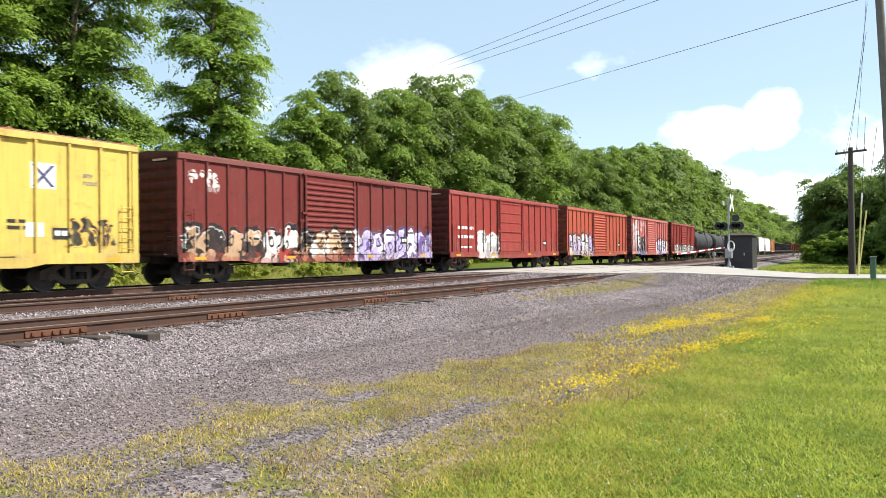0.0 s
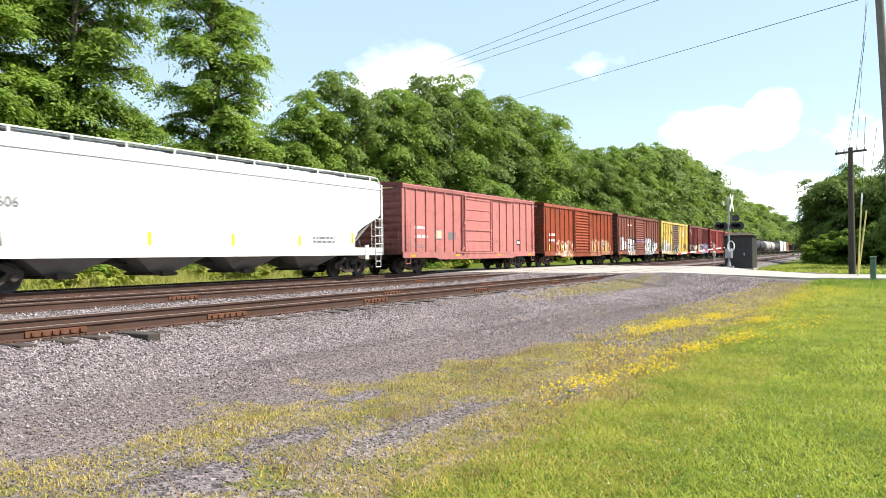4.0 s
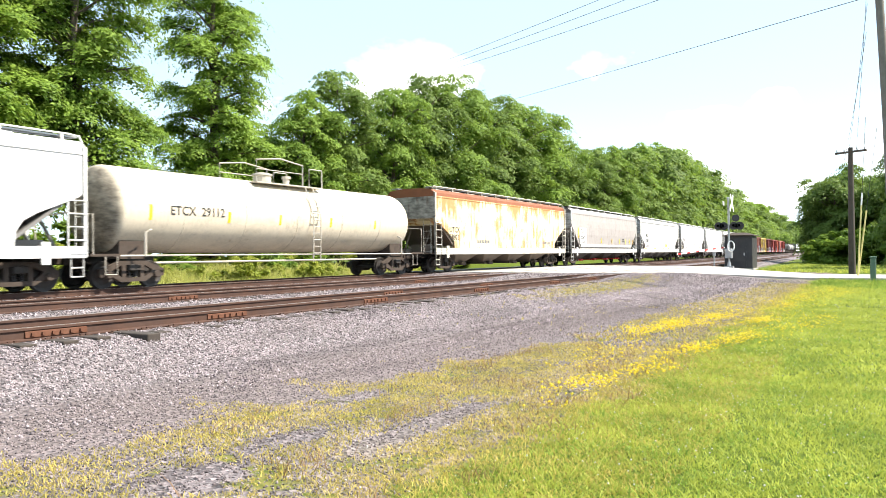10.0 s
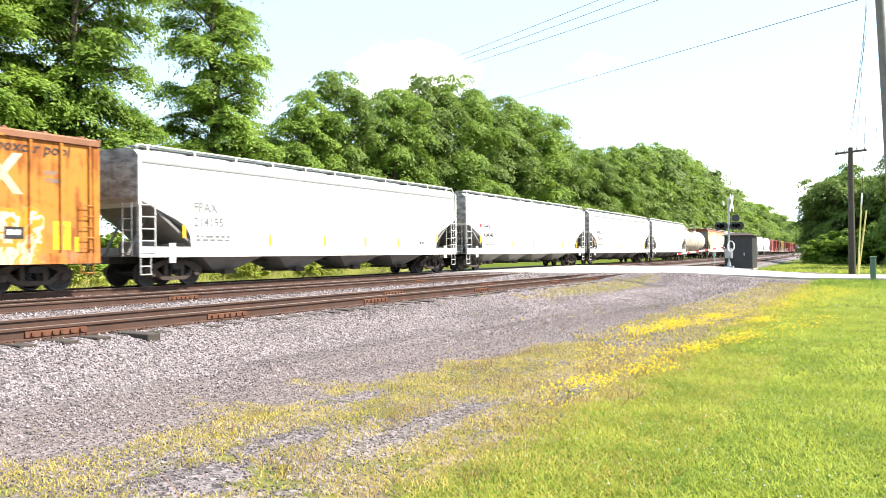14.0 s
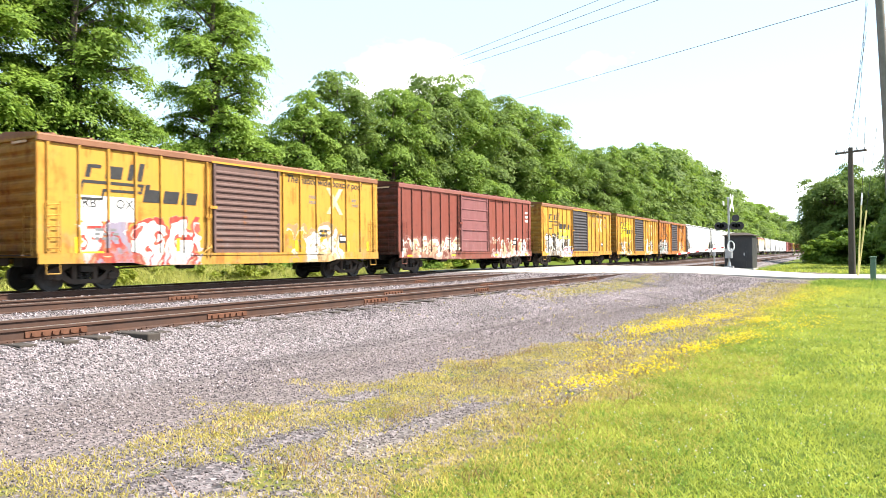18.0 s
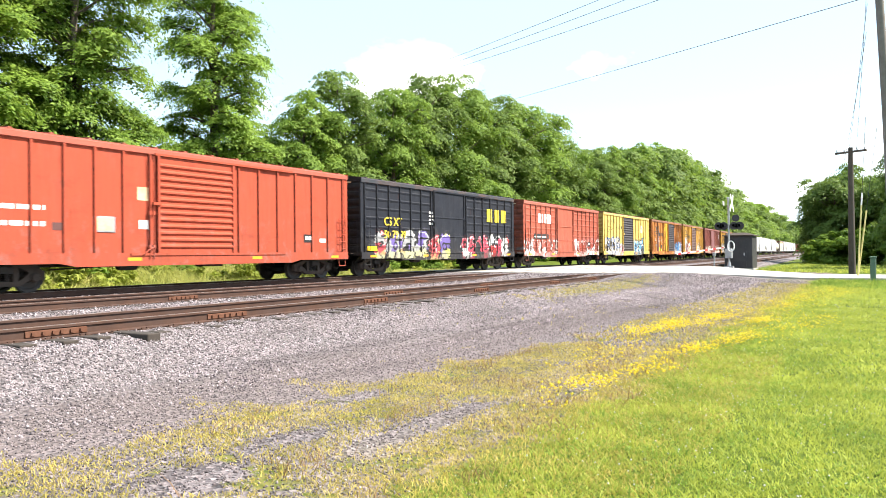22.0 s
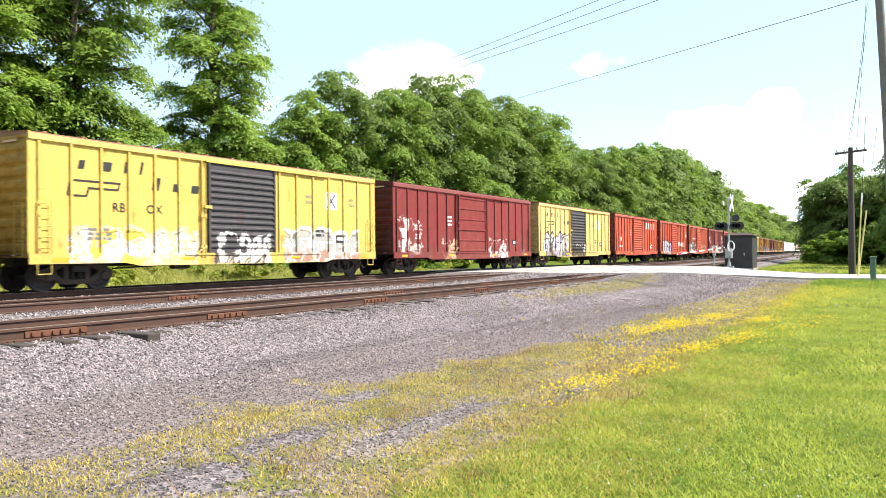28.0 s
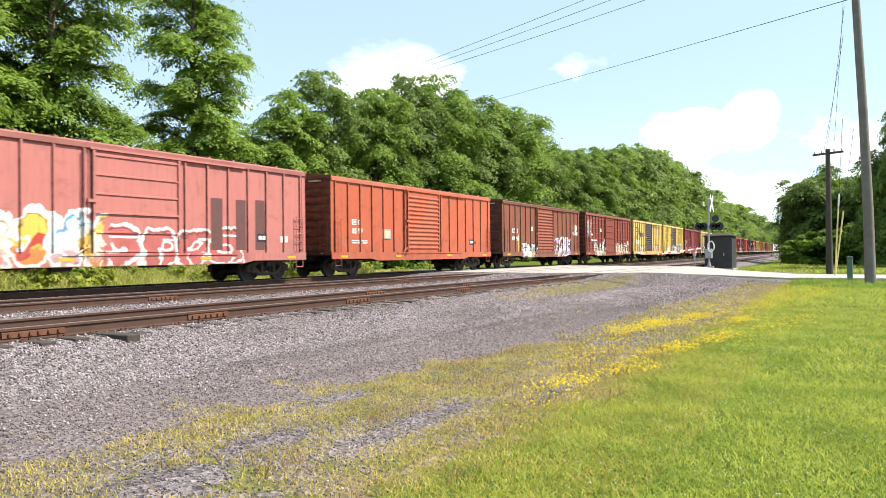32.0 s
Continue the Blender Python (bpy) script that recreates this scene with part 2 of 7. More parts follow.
def car_paint(name, col, rust=0.3, rustcol=(0.16, 0.05, 0.018), fade=0.15, grime=0.3, tags=(), rough=0.5, zrust=0.0, ends=0.85):
    """Weathered wagon paint in the wagon's own space; tags: painted pieces (x0, x1, z0, z1, colours, line colour, letters per metre, seed)."""
    k = Mat(name, rough)
    co = k.coords()
    x, y, z = k.xyz(co)
    streak = k.noise(k.mapped(co, (3.2, 3.2, 0.35)), 1.6, 6, 0.65)
    blotch = k.noise(co, 0.9, 6, 0.6)
    c = k.mix(k.rng(blotch, 0.35, 0.7, 0, fade), col, tuple(min(1, v * 0.85 + 0.04) for v in col))
    r = k.math("MULTIPLY", streak, blotch)
    if zrust:
        r = k.math("ADD", r, k.rng(z, 3.4, 4.5, 0, zrust))
    c = k.mix(k.rng(r, 0.37 - 0.22 * rust, 0.43 - 0.20 * rust, 0, min(1, 0.3 + rust)), c, rustcol)
    for x0, x1, z0, z1, cols, line, dens, seed in tags:
        n = k.node("ShaderNodeGroup")
        n.node_tree = LETTERS
        for key, val in (("Point", co), ("Streak", streak), ("From", x0), ("To", x1), ("Foot", z0), ("Height", z1 - z0), ("Density", dens * 0.92), ("Seed", float(seed))):
            k.put(n.inputs[key], val)
        fill = cols[0]
        for i, cc in enumerate(cols[1:]):
            fill = k.mix(k.math("GREATER_THAN", n.outputs["Pick"], (i + 1) / len(cols)), fill, cc)
        fill = k.mix(n.outputs["Low"], fill, cols[-1])
        fill = k.mix(n.outputs["Ink"], fill, line)
        fill = k.mix(n.outputs["Shine"], fill, W_ if sum(line) < 1.0 else K_)
        c = k.mix(n.outputs["Mask"], c, fill)
    fine = k.noise(k.mapped(co, (9, 9, 0.5)), 1.5, 5, 0.7)
    c = k.mix(k.math("MULTIPLY", k.rng(fine, 0.45, 0.72), k.rng(blotch, 0.35, 0.65, 0.12, 0.5)), c, tuple(v * 0.35 + 0.012 for v in col))
    c = k.mix(k.rng(k.noise(co, 26, 3), 0.68, 0.74, 0, 0.5), c, (0.10, 0.05, 0.03))
    # scuffed and oily smears, tan dust over the sill
    smear = k.noise(k.mapped(co, (0.8, 0.8, 1.6), (4, 2, 7)), 1.3, 7, 0.7)
    c = k.mix(k.rng(smear, 0.55, 0.72, 0, grime * 1.3), c, tuple(v * 0.3 + 0.01 for v in col))
    c = k.mix(k.math("MULTIPLY", k.rng(k.noise(k.mapped(co, (1.2, 1.2, 0.9), (1, 5, 3)), 2.1, 7, 0.72), 0.53, 0.66, 0, 0.55), k.rng(z, 1.0, 2.5, 1.0, 0.12)), c, tuple(min(0.6, v * 0.45 + 0.13) for v in col))
    # patchy brown-black on faces turned along the wagon: end walls and the edges of the posts
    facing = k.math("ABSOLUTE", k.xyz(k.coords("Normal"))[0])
    end_dark = k.math("MULTIPLY", k.rng(facing, 0.35, 0.8), k.rng(k.noise(k.mapped(co, (1, 1.2, 3.0)), 1.4, 6, 0.65), 0.32, 0.62, 0.35, 0.95))
    c = k.mix(k.math("MULTIPLY", end_dark, ends), c, (0.035, 0.026, 0.020))
    low = k.rng(z, 0.7, 2.0, grime, 0.0)
    c = k.mix(k.math("MULTIPLY", low, k.rng(k.noise(co, 1.7, 5), 0.3, 0.7)), c, (0.09, 0.07, 0.05))
    k.color(c).rough(k.rng(r, 0.15, 0.4, rough + 0.1, 0.9))
    k.b.inputs["Specular IOR Level"].default_value = 0.25
    k.bump(k.noise(co, 2.2, 2), 0.25, 0.012)
    return k.m


M = {
    "ground": ground_material(),
    "stone": None,
    "steel": plain("rail_steel", (0.080, 0.043, 0.032), 0.75, 0.3, 0.4, 4, (0.12, 0.05, 0.025), 0.6),
    "railtop": plain("worn_rail_head", (0.40, 0.34, 0.30), 0.4, 0.8, 0.2, 6, (0.25, 0.16, 0.11), 0.4),
    "tie": plain("creosoted_timber", (0.050, 0.038, 0.030), 0.9, 0, 0.5, 5, (0.10, 0.085, 0.07), 0.5),
    "road": plain("worn_concrete_road", (0.37, 0.345, 0.315), 0.85, 0, 0.25, 0.8, (0.36, 0.33, 0.29), 0.4),
    "black": plain("grimy_running_gear", (0.035, 0.031, 0.028), 0.85, 0.1, 0.4, 4, (0.10, 0.07, 0.045), 0.55),
    "truckbrown": plain("brown_running_gear", (0.062, 0.045, 0.035), 0.9, 0.1, 0.4, 4, (0.09, 0.062, 0.042), 0.5),
    "wheel": plain("wheel_steel", (0.05, 0.045, 0.042), 0.6, 0.4, 0.4, 5, (0.09, 0.06, 0.04), 0.4),
    "white": plain("white_paint", (0.80, 0.80, 0.78), 0.5, 0, 0.08, 2, (0.4, 0.36, 0.3), 0.2),
    "yellow": plain("yellow_reflector", (0.85, 0.52, 0.02), 0.4, 0, 0.1, 4, (0.4, 0.3, 0.1), 0.2),
    "orange": plain("orange_panel", (0.85, 0.33, 0.02), 0.5, 0, 0.1, 4, (0.4, 0.25, 0.1), 0.2),
    "red": plain("red_paint", (0.55, 0.03, 0.03), 0.5, 0, 0.1, 4),
    "letter_black": plain("black_lettering", (0.018, 0.017, 0.018), 0.7, 0, 0.1, 5, (0.12, 0.10, 0.08), 0.15),
    "letter_white": plain("white_lettering", (0.75, 0.74, 0.72), 0.6, 0, 0.1, 5, (0.4, 0.35, 0.3), 0.3),
    "letter_blue": plain("dark_blue_lettering", (0.05, 0.055, 0.17), 0.6, 0, 0.1, 5),
    "faded_white": plain("faded_white_paint", (0.66, 0.50, 0.32), 0.7, 0, 0.3, 4, (0.5, 0.22, 0.05), 0.7),
    "letter_yellow": plain("yellow_lettering", (0.85, 0.62, 0.04), 0.6, 0, 0.1, 5),
    "letter_grey": plain("faded_grey_lettering", (0.17, 0.17, 0.17), 0.6, 0, 0.1, 5),
    "bark": plain("bark", (0.13, 0.10, 0.075), 0.95, 0, 0.5, 2.5, (0.05, 0.04, 0.03), 0.5),
    "pole": plain("weathered_pole", (0.20, 0.178, 0.16), 0.9, 0, 0.4, 3, (0.10, 0.08, 0.06), 0.5),
    "darkpole": plain("dark_pole", (0.07, 0.055, 0.045), 0.9, 0, 0.4, 3),
    "wire": plain("wire", (0.03, 0.03, 0.03), 0.6, 0, 0.1, 3),
    "hut": plain("dark_cabinet_paint", (0.035, 0.034, 0.036), 0.6, 0, 0.3, 2, (0.09, 0.08, 0.07), 0.3),
    "galv": plain("galvanised_steel", (0.42, 0.43, 0.44), 0.45, 0.6, 0.3, 5, (0.25, 0.22, 0.2), 0.3),
    "green_box": plain("green_cabinet_paint", (0.10, 0.17, 0.12), 0.6, 0, 0.2, 3),
    "leaf_a": leaf_material("ash_leaf", (0.062, 0.125, 0.019), (0.31, 0.445, 0.068), 0.40),
    "leaf_b": leaf_material("maple_leaf", (0.056, 0.105, 0.024), (0.245, 0.345, 0.070), 0.40),
    "leaf_c": leaf_material("shrub_leaf", (0.25, 0.32, 0.05), (0.46, 0.48, 0.10), 0.45),
    "blade": leaf_material("grass_blade", (0.068, 0.150, 0.016), (0.64, 0.66, 0.125), 0.40, 0.45, 1.3),
    "dryblade": leaf_material("dry_grass_blade", (0.27, 0.25, 0.045), (0.68, 0.53, 0.16), 0.4, 0.6, 1.6),
    "stem": leaf_material("brown_seed_stem", (0.20, 0.11, 0.05), (0.40, 0.27, 0.13), 0.2),
    "meadow": leaf_material("meadow_grass", (0.28, 0.33, 0.06), (0.60, 0.56, 0.20), 0.45, 0.55, 0.5),
    "petal": plain("yellow_petal", (0.80, 0.60, 0.015), 0.6, 0, 0.1, 5, (0.6, 0.4, 0.05), 0.1),
    "clover": plain("white_clover", (0.62, 0.60, 0.58), 0.7, 0, 0.15, 5, (0.4, 0.35, 0.3), 0.2),
}


def stone_material(name="crushed_stone", low=(0.046, 0.037, 0.040), high=(0.52, 0.435, 0.45)):
    k = Mat(name, 0.9)
    r = k.rand(island=True)
    c = k.mix(k.math("POWER", r, 1.5), low, high)
    co = k.coords()
    c = k.mix(k.rng(k.noise(k.mapped(co, (0.12, 1.0, 1)), 1.5, 4, 0.6), 0.50, 0.68, 0, 0.6), c, (0.075, 0.062, 0.064))
    k.color(k.mix(k.rng(k.noise(co, 0.7, 4), 0.4, 0.7, 0, 0.4), c, (0.19, 0.155, 0.145)))
    return k.m


M["stone"] = stone_material()
M["lane_stone"] = stone_material("lane_gravel", (0.044, 0.034, 0.036), (0.36, 0.295, 0.30))


# ---------------------------------------------------------------- mesh writing
class Geo:
    def __init__(self):
        self.v, self.f = [], []

    def add(self, vs, fs):
        n = len(self.v)
        self.v += [tuple(p) for p in vs]
        self.f += [tuple(i + n for i in q) for q in fs]
        return self

    def box(self, x0, x1, y0, y1, z0, z1):
        return self.add([(x, y, z) for x in (x0, x1) for y in (y0, y1) for z in (z0, z1)],
                        [(0, 1, 3, 2), (4, 6, 7, 5), (0, 4, 5, 1), (2, 3, 7, 6), (0, 2, 6, 4), (1, 5, 7, 3)])

    def prism(self, ring, way):
        """A closed outline (counter-clockwise as seen against way) swept along way, with both ends closed."""
        n, w = len(ring), Vector(way)
        a = [Vector(p) for p in ring]
        self.add(a + [p + w for p in a], [tuple(range(n - 1, -1, -1)), tuple(range(n, 2 * n))] + [(i, (i + 1) % n, n + (i + 1) % n, n + i) for i in range(n)])
        return self

    def tube(self, pts, r, sides=6, r2=None):
        pts = [Vector(p) for p in pts]
        rings = []
        for i, p in enumerate(pts):
            d = (pts[min(i + 1, len(pts) - 1)] - pts[max(i - 1, 0)]).normalized()
            u = d.cross(Vector((0, 0, 1)) if abs(d.z) < 0.9 else Vector((1, 0, 0))).normalized()
            w = d.cross(u)
            rr = r if r2 is None else r + (r2 - r) * i / (len(pts) - 1)
            rings.append([p + (u * math.cos(2 * math.pi * j / sides) + w * math.sin(2 * math.pi * j / sides)) * rr for j in range(sides)])
        n = len(rings)
        fs = [(i * sides + j, i * sides + (j + 1) % sides, (i + 1) * sides + (j + 1) % sides, (i + 1) * sides + j) for i in range(n - 1) for j in range(sides)]
        fs += [tuple(range(sides - 1, -1, -1)), tuple((n - 1) * sides + j for j in range(sides))]
        return self.add([q for ring in rings for q in ring], fs)

    def lathe(self, prof, centre, axis="y", sides=16):
        """Profile of (along, radius) turned round an axis through centre."""
        c, vs = Vector(centre), []
        for a, r in prof:
            for j in range(sides):
                s, t = r * math.cos(2 * math.pi * j / sides), r * math.sin(2 * math.pi * j / sides)
                vs.append(c + Vector({"x": (a, s, t), "y": (s, a, t), "z": (s, t, a)}[axis]))
        n = len(prof)
        fs = [(i * sides + j, i * sides + (j + 1) % sides, (i + 1) * sides + (j + 1) % sides, (i + 1) * sides + j) for i in range(n - 1) for j in range(sides)]
        fs += [tuple(range(sides - 1, -1, -1)), tuple((n - 1) * sides + j for j in range(sides))]
        return self.add(vs, fs)

    def loft(self, rings, closed_ends=True):
        n, m = len(rings), len(rings[0])
        fs = [(i * m + j, i * m + (j + 1) % m, (i + 1) * m + (j + 1) % m, (i + 1) * m + j) for i in range(n - 1) for j in range(m)]
        if closed_ends:
            fs += [tuple(range(m - 1, -1, -1)), tuple((n - 1) * m + j for j in range(m))]
        return self.add([q for r in rings for q in r], fs)

    def mesh(self, name, mat, smooth=False, bevel=0.0):
        me = bpy.data.meshes.new(name)
        me.from_pydata(self.v, [], self.f)
        bm = bmesh.new()
        bm.from_mesh(me)
        bmesh.ops.recalc_face_normals(bm, faces=bm.faces)
        if bevel:
            bmesh.ops.bevel(bm, geom=[e for e in bm.edges if e.is_manifold and e.calc_face_angle() > 0.7], offset=bevel, segments=1, affect="EDGES")
        bm.to_mesh(me)
        bm.free()
        if smooth:
            me.shade_smooth()
            me.set_sharp_from_angle(angle=radians(40))
        if mat:
            me.materials.append(mat)
        return me


def part(name, data, material, parent, label="", m=None):
    """One mesh object under a thing or under a part; data: a Geo or a finished mesh."""
    me = data.mesh(name, material) if isinstance(data, Geo) else data
    ob = new(name, me)
    ob.parent = parent
    if m is not None:
        ob.matrix_basis = m
    if label:
        ob["label"] = label
    return ob


def thing(name, label, category, group="", kind="", m=None):
    ob = new(name)
    ob.empty_display_size = 0.3
    if m is not None:
        ob.matrix_basis = m
    return tagged(ob, label, category, group, kind)


# ---------------------------------------------------------------- the line: straight, then a gentle bend away from the lawn
BEND = 0.6958e-3


def bend(x):
    q = min(max(x, 30), 100) - 30
    return 0.5 * BEND * q * q + (BEND * 70 * (x - 100) if x > 100 else 0)


def slope(x):
    return BEND * (min(max(x, 30), 100) - 30)


TRACKS = {"track_1": 10.94, "track_2": 16.39, "track_3": 21.42}


def smooth01(v, a, b):
    t = min(1, max(0, (v - a) / (b - a)))
    return t * t * (3 - 2 * t)


ROAD_Y = (-40, -12, -3, 3, 6.5, 9, 10, 14, 19, 24, 32, 60)
ROAD_NEAR = (39.5, 38.6, 38.5, 38.5, 37.5, 35.6, 34.4, 34.2, 35, 37, 39, 41)
ROAD_FAR = (46, 44.5, 44.0, 45.2, 47.5, 50, 51.2, 53, 55, 57, 58, 58)


def road_top(x, y):
    yy = y - bend(x)
    return -0.32 + 0.312 * smooth01(yy, 3.5, 9.2) - 0.35 * smooth01(yy, 23.2, 30)


def ground_z(x, y):
    z = open_ground(x, y)
    if 24 < x < 70 and -14 < y < 36:
        a, b = float(np.interp(y, ROAD_Y, ROAD_NEAR)), float(np.interp(y, ROAD_Y, ROAD_FAR))
        f = smooth01(x, a - 6.0, a - 0.2) * (1 - smooth01(x, b + 0.2, b + 6.0)) * smooth01(y, 0, 6)
        if a - 0.3 < x < b + 0.3:
            return min(z, road_top(x, y) - 0.25)
        z += f * max(0.0, road_top(x, y) - 0.015 - z)
    return z


def open_ground(x, y):
    y = y - bend(x)
    z = -0.58 + 0.06 * smooth01(y, 2, 6)
    z += 0.33 * smooth01(y, 7.6, 10.0)
    z -= 0.55 * smooth01(y, 23.0, 25.5)
    z += 0.10 * smooth01(x, 22, 33) * (1 - smooth01(x, 36, 60)) * (1 - smooth01(y, 4, 9)) * smooth01(y, -14, -6)
    z += 0.95 * smooth01(y, 25.5, 33)
    far = smooth01(abs(y), 30, 90)
    z += 0.05 * noise.noise((x * 0.15, y * 0.15, 0)) * (1 - smooth01(y, 6, 9) * (1 - smooth01(y, 24, 27)))
    return z - 0.1 * far


def lawn_share(x, y):
    """How much the ground is overgrown: 0 ballast and gravel lane, 1 mown lawn or meadow."""
    yy = y - bend(x)
    if yy > 15:
        return smooth01(yy, 24.0, 25.2)
    if x > 58:
        a = 1 - smooth01(yy, 8.0, 9.0) if x < 135 else 1 - smooth01(yy, 5.5, 8.3)
    else:
        e = float(np.interp(x, (2, 6, 9, 12, 20, 28, 34, 45), (5.45, 5.5, 5.3, 4.9, 5.0, 4.7, 4.6, 6.5)))
        e += 0.35 * noise.noise((x * 0.9, yy * 0.9, 21))
        a = max(1 - smooth01(yy, 1.6, 4.0), 0.40 * (1 - smooth01(yy, e - 0.6, e + 0.15)))
    patch = 0.0
    for px, py, wx, wy in ((5.5, 3.50, 0.85, 0.15), (4.45, 4.15, 0.45, 0.16), (3.4, 3.95, 0.3, 0.16), (7.9, 2.95, 0.55, 0.07), (6.2, 4.75, 0.3, 0.1)):
        patch += math.exp(-(((x - px) / wx) ** 2 + ((yy - py) / wy) ** 2))
    patch = min(1.0, patch)
    tuft = 0.95 * math.exp(-(((x - 27) / 6.5) ** 2 + ((yy - 8.9) / 0.55) ** 2))
    weed = 0.5 * math.exp(-(((x - 8.0) / 0.5) ** 2 + ((yy - 9.0) / 0.12) ** 2))
    return max(a - 0.9 * patch, tuft, weed)


def build_ground():
    xs = sorted(set([-900, -500, -250, -120, -60, -30, -15] + [round(-10 + 0.3 * i, 2) for i in range(190)] + [48 + 1.5 * i for i in range(60)] + [140 + 12 * i for i in range(30)] + [520, 650, 850, 1100, 1400, 2000, 3500]))
    ys = sorted(set([-3000, -1500, -700, -300, -120, -60, -30, -15, -10] + [round(-8 + 0.3 * i, 2) for i in range(115)] + [28, 31, 35, 40, 50, 70, 110, 200, 400, 900, 1800, 3500]))
    me = bpy.data.meshes.new("ground")
    vs = [(x, y + bend(min(x, 1500)) * (1 if abs(y) < 300 else 0), 0) for x in xs for y in ys]
    vs = [(x, y, ground_z(x, y)) for x, y, _ in vs]
    n = len(ys)
    me.from_pydata(vs, [], [(i * n + j, (i + 1) * n + j, (i + 1) * n + j + 1, i * n + j + 1) for i in range(len(xs) - 1) for j in range(n - 1)])
    for name in ("gravel", "grass", "path"):
        at = me.attributes.new(name, "FLOAT", "POINT")
        if name == "grass":
            val = [lawn_share(x, y) for x, y, _ in vs]
        elif name == "gravel":
            val = [smooth01(y - bend(x) + 0.8 * noise.noise((x * 0.8, y * 0.8, 5)), 2.2, 3.8) for x, y, _ in vs]
        else:
            val = [smooth01(y - bend(x), 4.4, 5.4) * (1 - smooth01(y - bend(x), 6.6, 8.0)) * 0.6 for x, y, _ in vs]
        at.data.foreach_set("value", val)
    me.materials.append(M["ground"])
    me.shade_smooth()
    tagged(new("ground", me), "lawn, grey gravel lane and crushed-stone ballast beside the railway", "ground", kind="structure")


build_ground()


RAIL = [(-0.075, -0.18), (0.075, -0.18), (0.075, -0.165), (0.012, -0.145), (0.012, -0.045), (0.036, -0.035), (0.036, -0.006), (0.028, 0.0), (-0.028, 0.0), (-0.036, -0.006), (-0.036, -0.035), (-0.012, -0.045), (-0.012, -0.145), (-0.075, -0.165)]


def rail_geo(y0, x0, x1):
    stations, x = [], x0
    while x < x1:
        stations.append(x)
        x += 6 if x < 120 else 25
    stations.append(x1)
    return Geo().loft([[(s, y0 + bend(s) + p[0], p[1]) for p in RAIL] for s in stations])


def head_geo(y0, x0, x1):
    stations, x = [], x0
    while x < x1:
        stations.append(x)
        x += 6 if x < 120 else 25
    stations.append(x1)
    return Geo().loft([[(s, y0 + bend(s) + a, b) for a, b in ((-0.027, 0.0005), (0.027, 0.0005), (0.027, 0.004), (-0.027, 0.004))] for s in stations])


def build_tracks():
    rnd = random.Random(4)
    tie = Geo().box(-0.115, 0.115, -1.3, 1.3, -0.36, -0.185).mesh("tie", M["tie"], bevel=0.012)
    plate = Geo().box(-0.1, 0.1, -0.17, 0.17, -0.187, -0.172).box(-0.06, -0.03, -0.13, -0.1, -0.175, -0.15).box(0.03, 0.06, 0.1, 0.13, -0.175, -0.15)
    plate.box(0.03, 0.06, -0.13, -0.1, -0.175, -0.15).box(-0.06, -0.03, 0.1, 0.13, -0.175, -0.15)
    plate = plate.mesh("tie_plate", M["steel"])
    bar = Geo().prism([(0, -0.014, -0.15), (0, -0.036, -0.135), (0, -0.03, -0.06), (0, -0.014, -0.045)], (0.92, 0, 0))
    for q in (0.1, 0.25, 0.40, 0.52, 0.67, 0.82):
        bar.box(q - 0.022, q + 0.022, -0.062, -0.03, -0.118, -0.075)
    bar = bar.mesh("joint_bar", plain("rusty_joint_bar", (0.155, 0.060, 0.032), 0.85, 0.2, 0.5, 6, (0.09, 0.05, 0.03), 0.5))
    joints = {"track_1": ((5.75, -1), (8.95, -1), (13.5, -1), (18.8, -1), (16.4, 1), (24.5, -1), (22.0, 1), (28.5, -1)), "track_2": ((12.5, -1), (24.0, -1), (31.0, 1))}
    for name, yc in TRACKS.items():
        tr = thing(name, "weathered railway track of rusty rails on timber ties", "railway track", kind="structure")
        for side in (-1, 1):
            part("rail", rail_geo(yc + side * 0.7525, -40, 1300), M["steel"], tr)
            part("rail_head", head_geo(yc + side * 0.7525, -40, 1300), M["railtop"], tr, "worn bright running surface")
        for jx, side in joints.get(name, ()):
            part("joint_bar", bar, None, tr, m=Matrix.Translation((jx, yc + side * 0.7525 - 0.001, 0)))
        if name == "track_1":
            part("tie", tie, None, tr, "dark tie pulled out past the others", Matrix.Translation((7.12, yc - 0.42, 0.02)))
        x, i = -8.0, 0
        while x < (62 if name != "track_3" else 40):
            sl = slope(x)
            mm = Matrix.Translation((x, yc + bend(x) + rnd.uniform(-0.12, 0.05), rnd.uniform(-0.012, 0.012))) @ Matrix.Rotation(math.atan(sl) + rnd.uniform(-0.012, 0.012), 4, "Z")
            if not 34.5 < x < 56 - (yc < 12) * 6:
                part("tie", tie, None, tr, m=mm)
                if name == "track_1" or x < 30:
                    part("tie_plate", plate, None, tr, m=Matrix.Translation((x, yc + bend(x) - 0.7525, 0)))
            x += 0.52
            i += 1


def build_road():
    g, n = Geo(), 6
    rings = []
    for xa, xb, y in zip(ROAD_NEAR, ROAD_FAR, ROAD_Y):
        ring = [(xa + (xb - xa) * i / n, y, road_top(xa + (xb - xa) * i / n, y)) for i in range(n + 1)]
        rings.append(ring + [(xb, y, -0.75), (xa, y, -0.75)])
    # the slab is left open over the rail heads, which stand flush in it
    g.loft(rings)
    me = g.mesh("road", M["road"])
    tagged(new("road", me), "pale worn concrete road crossing the railway on the level", "road", kind="structure")


build_tracks()
build_road()


# ---------------------------------------------------------------- rolling stock (wagon space: x forward, -y towards the lawn, z from the rail top)
_kit = {}


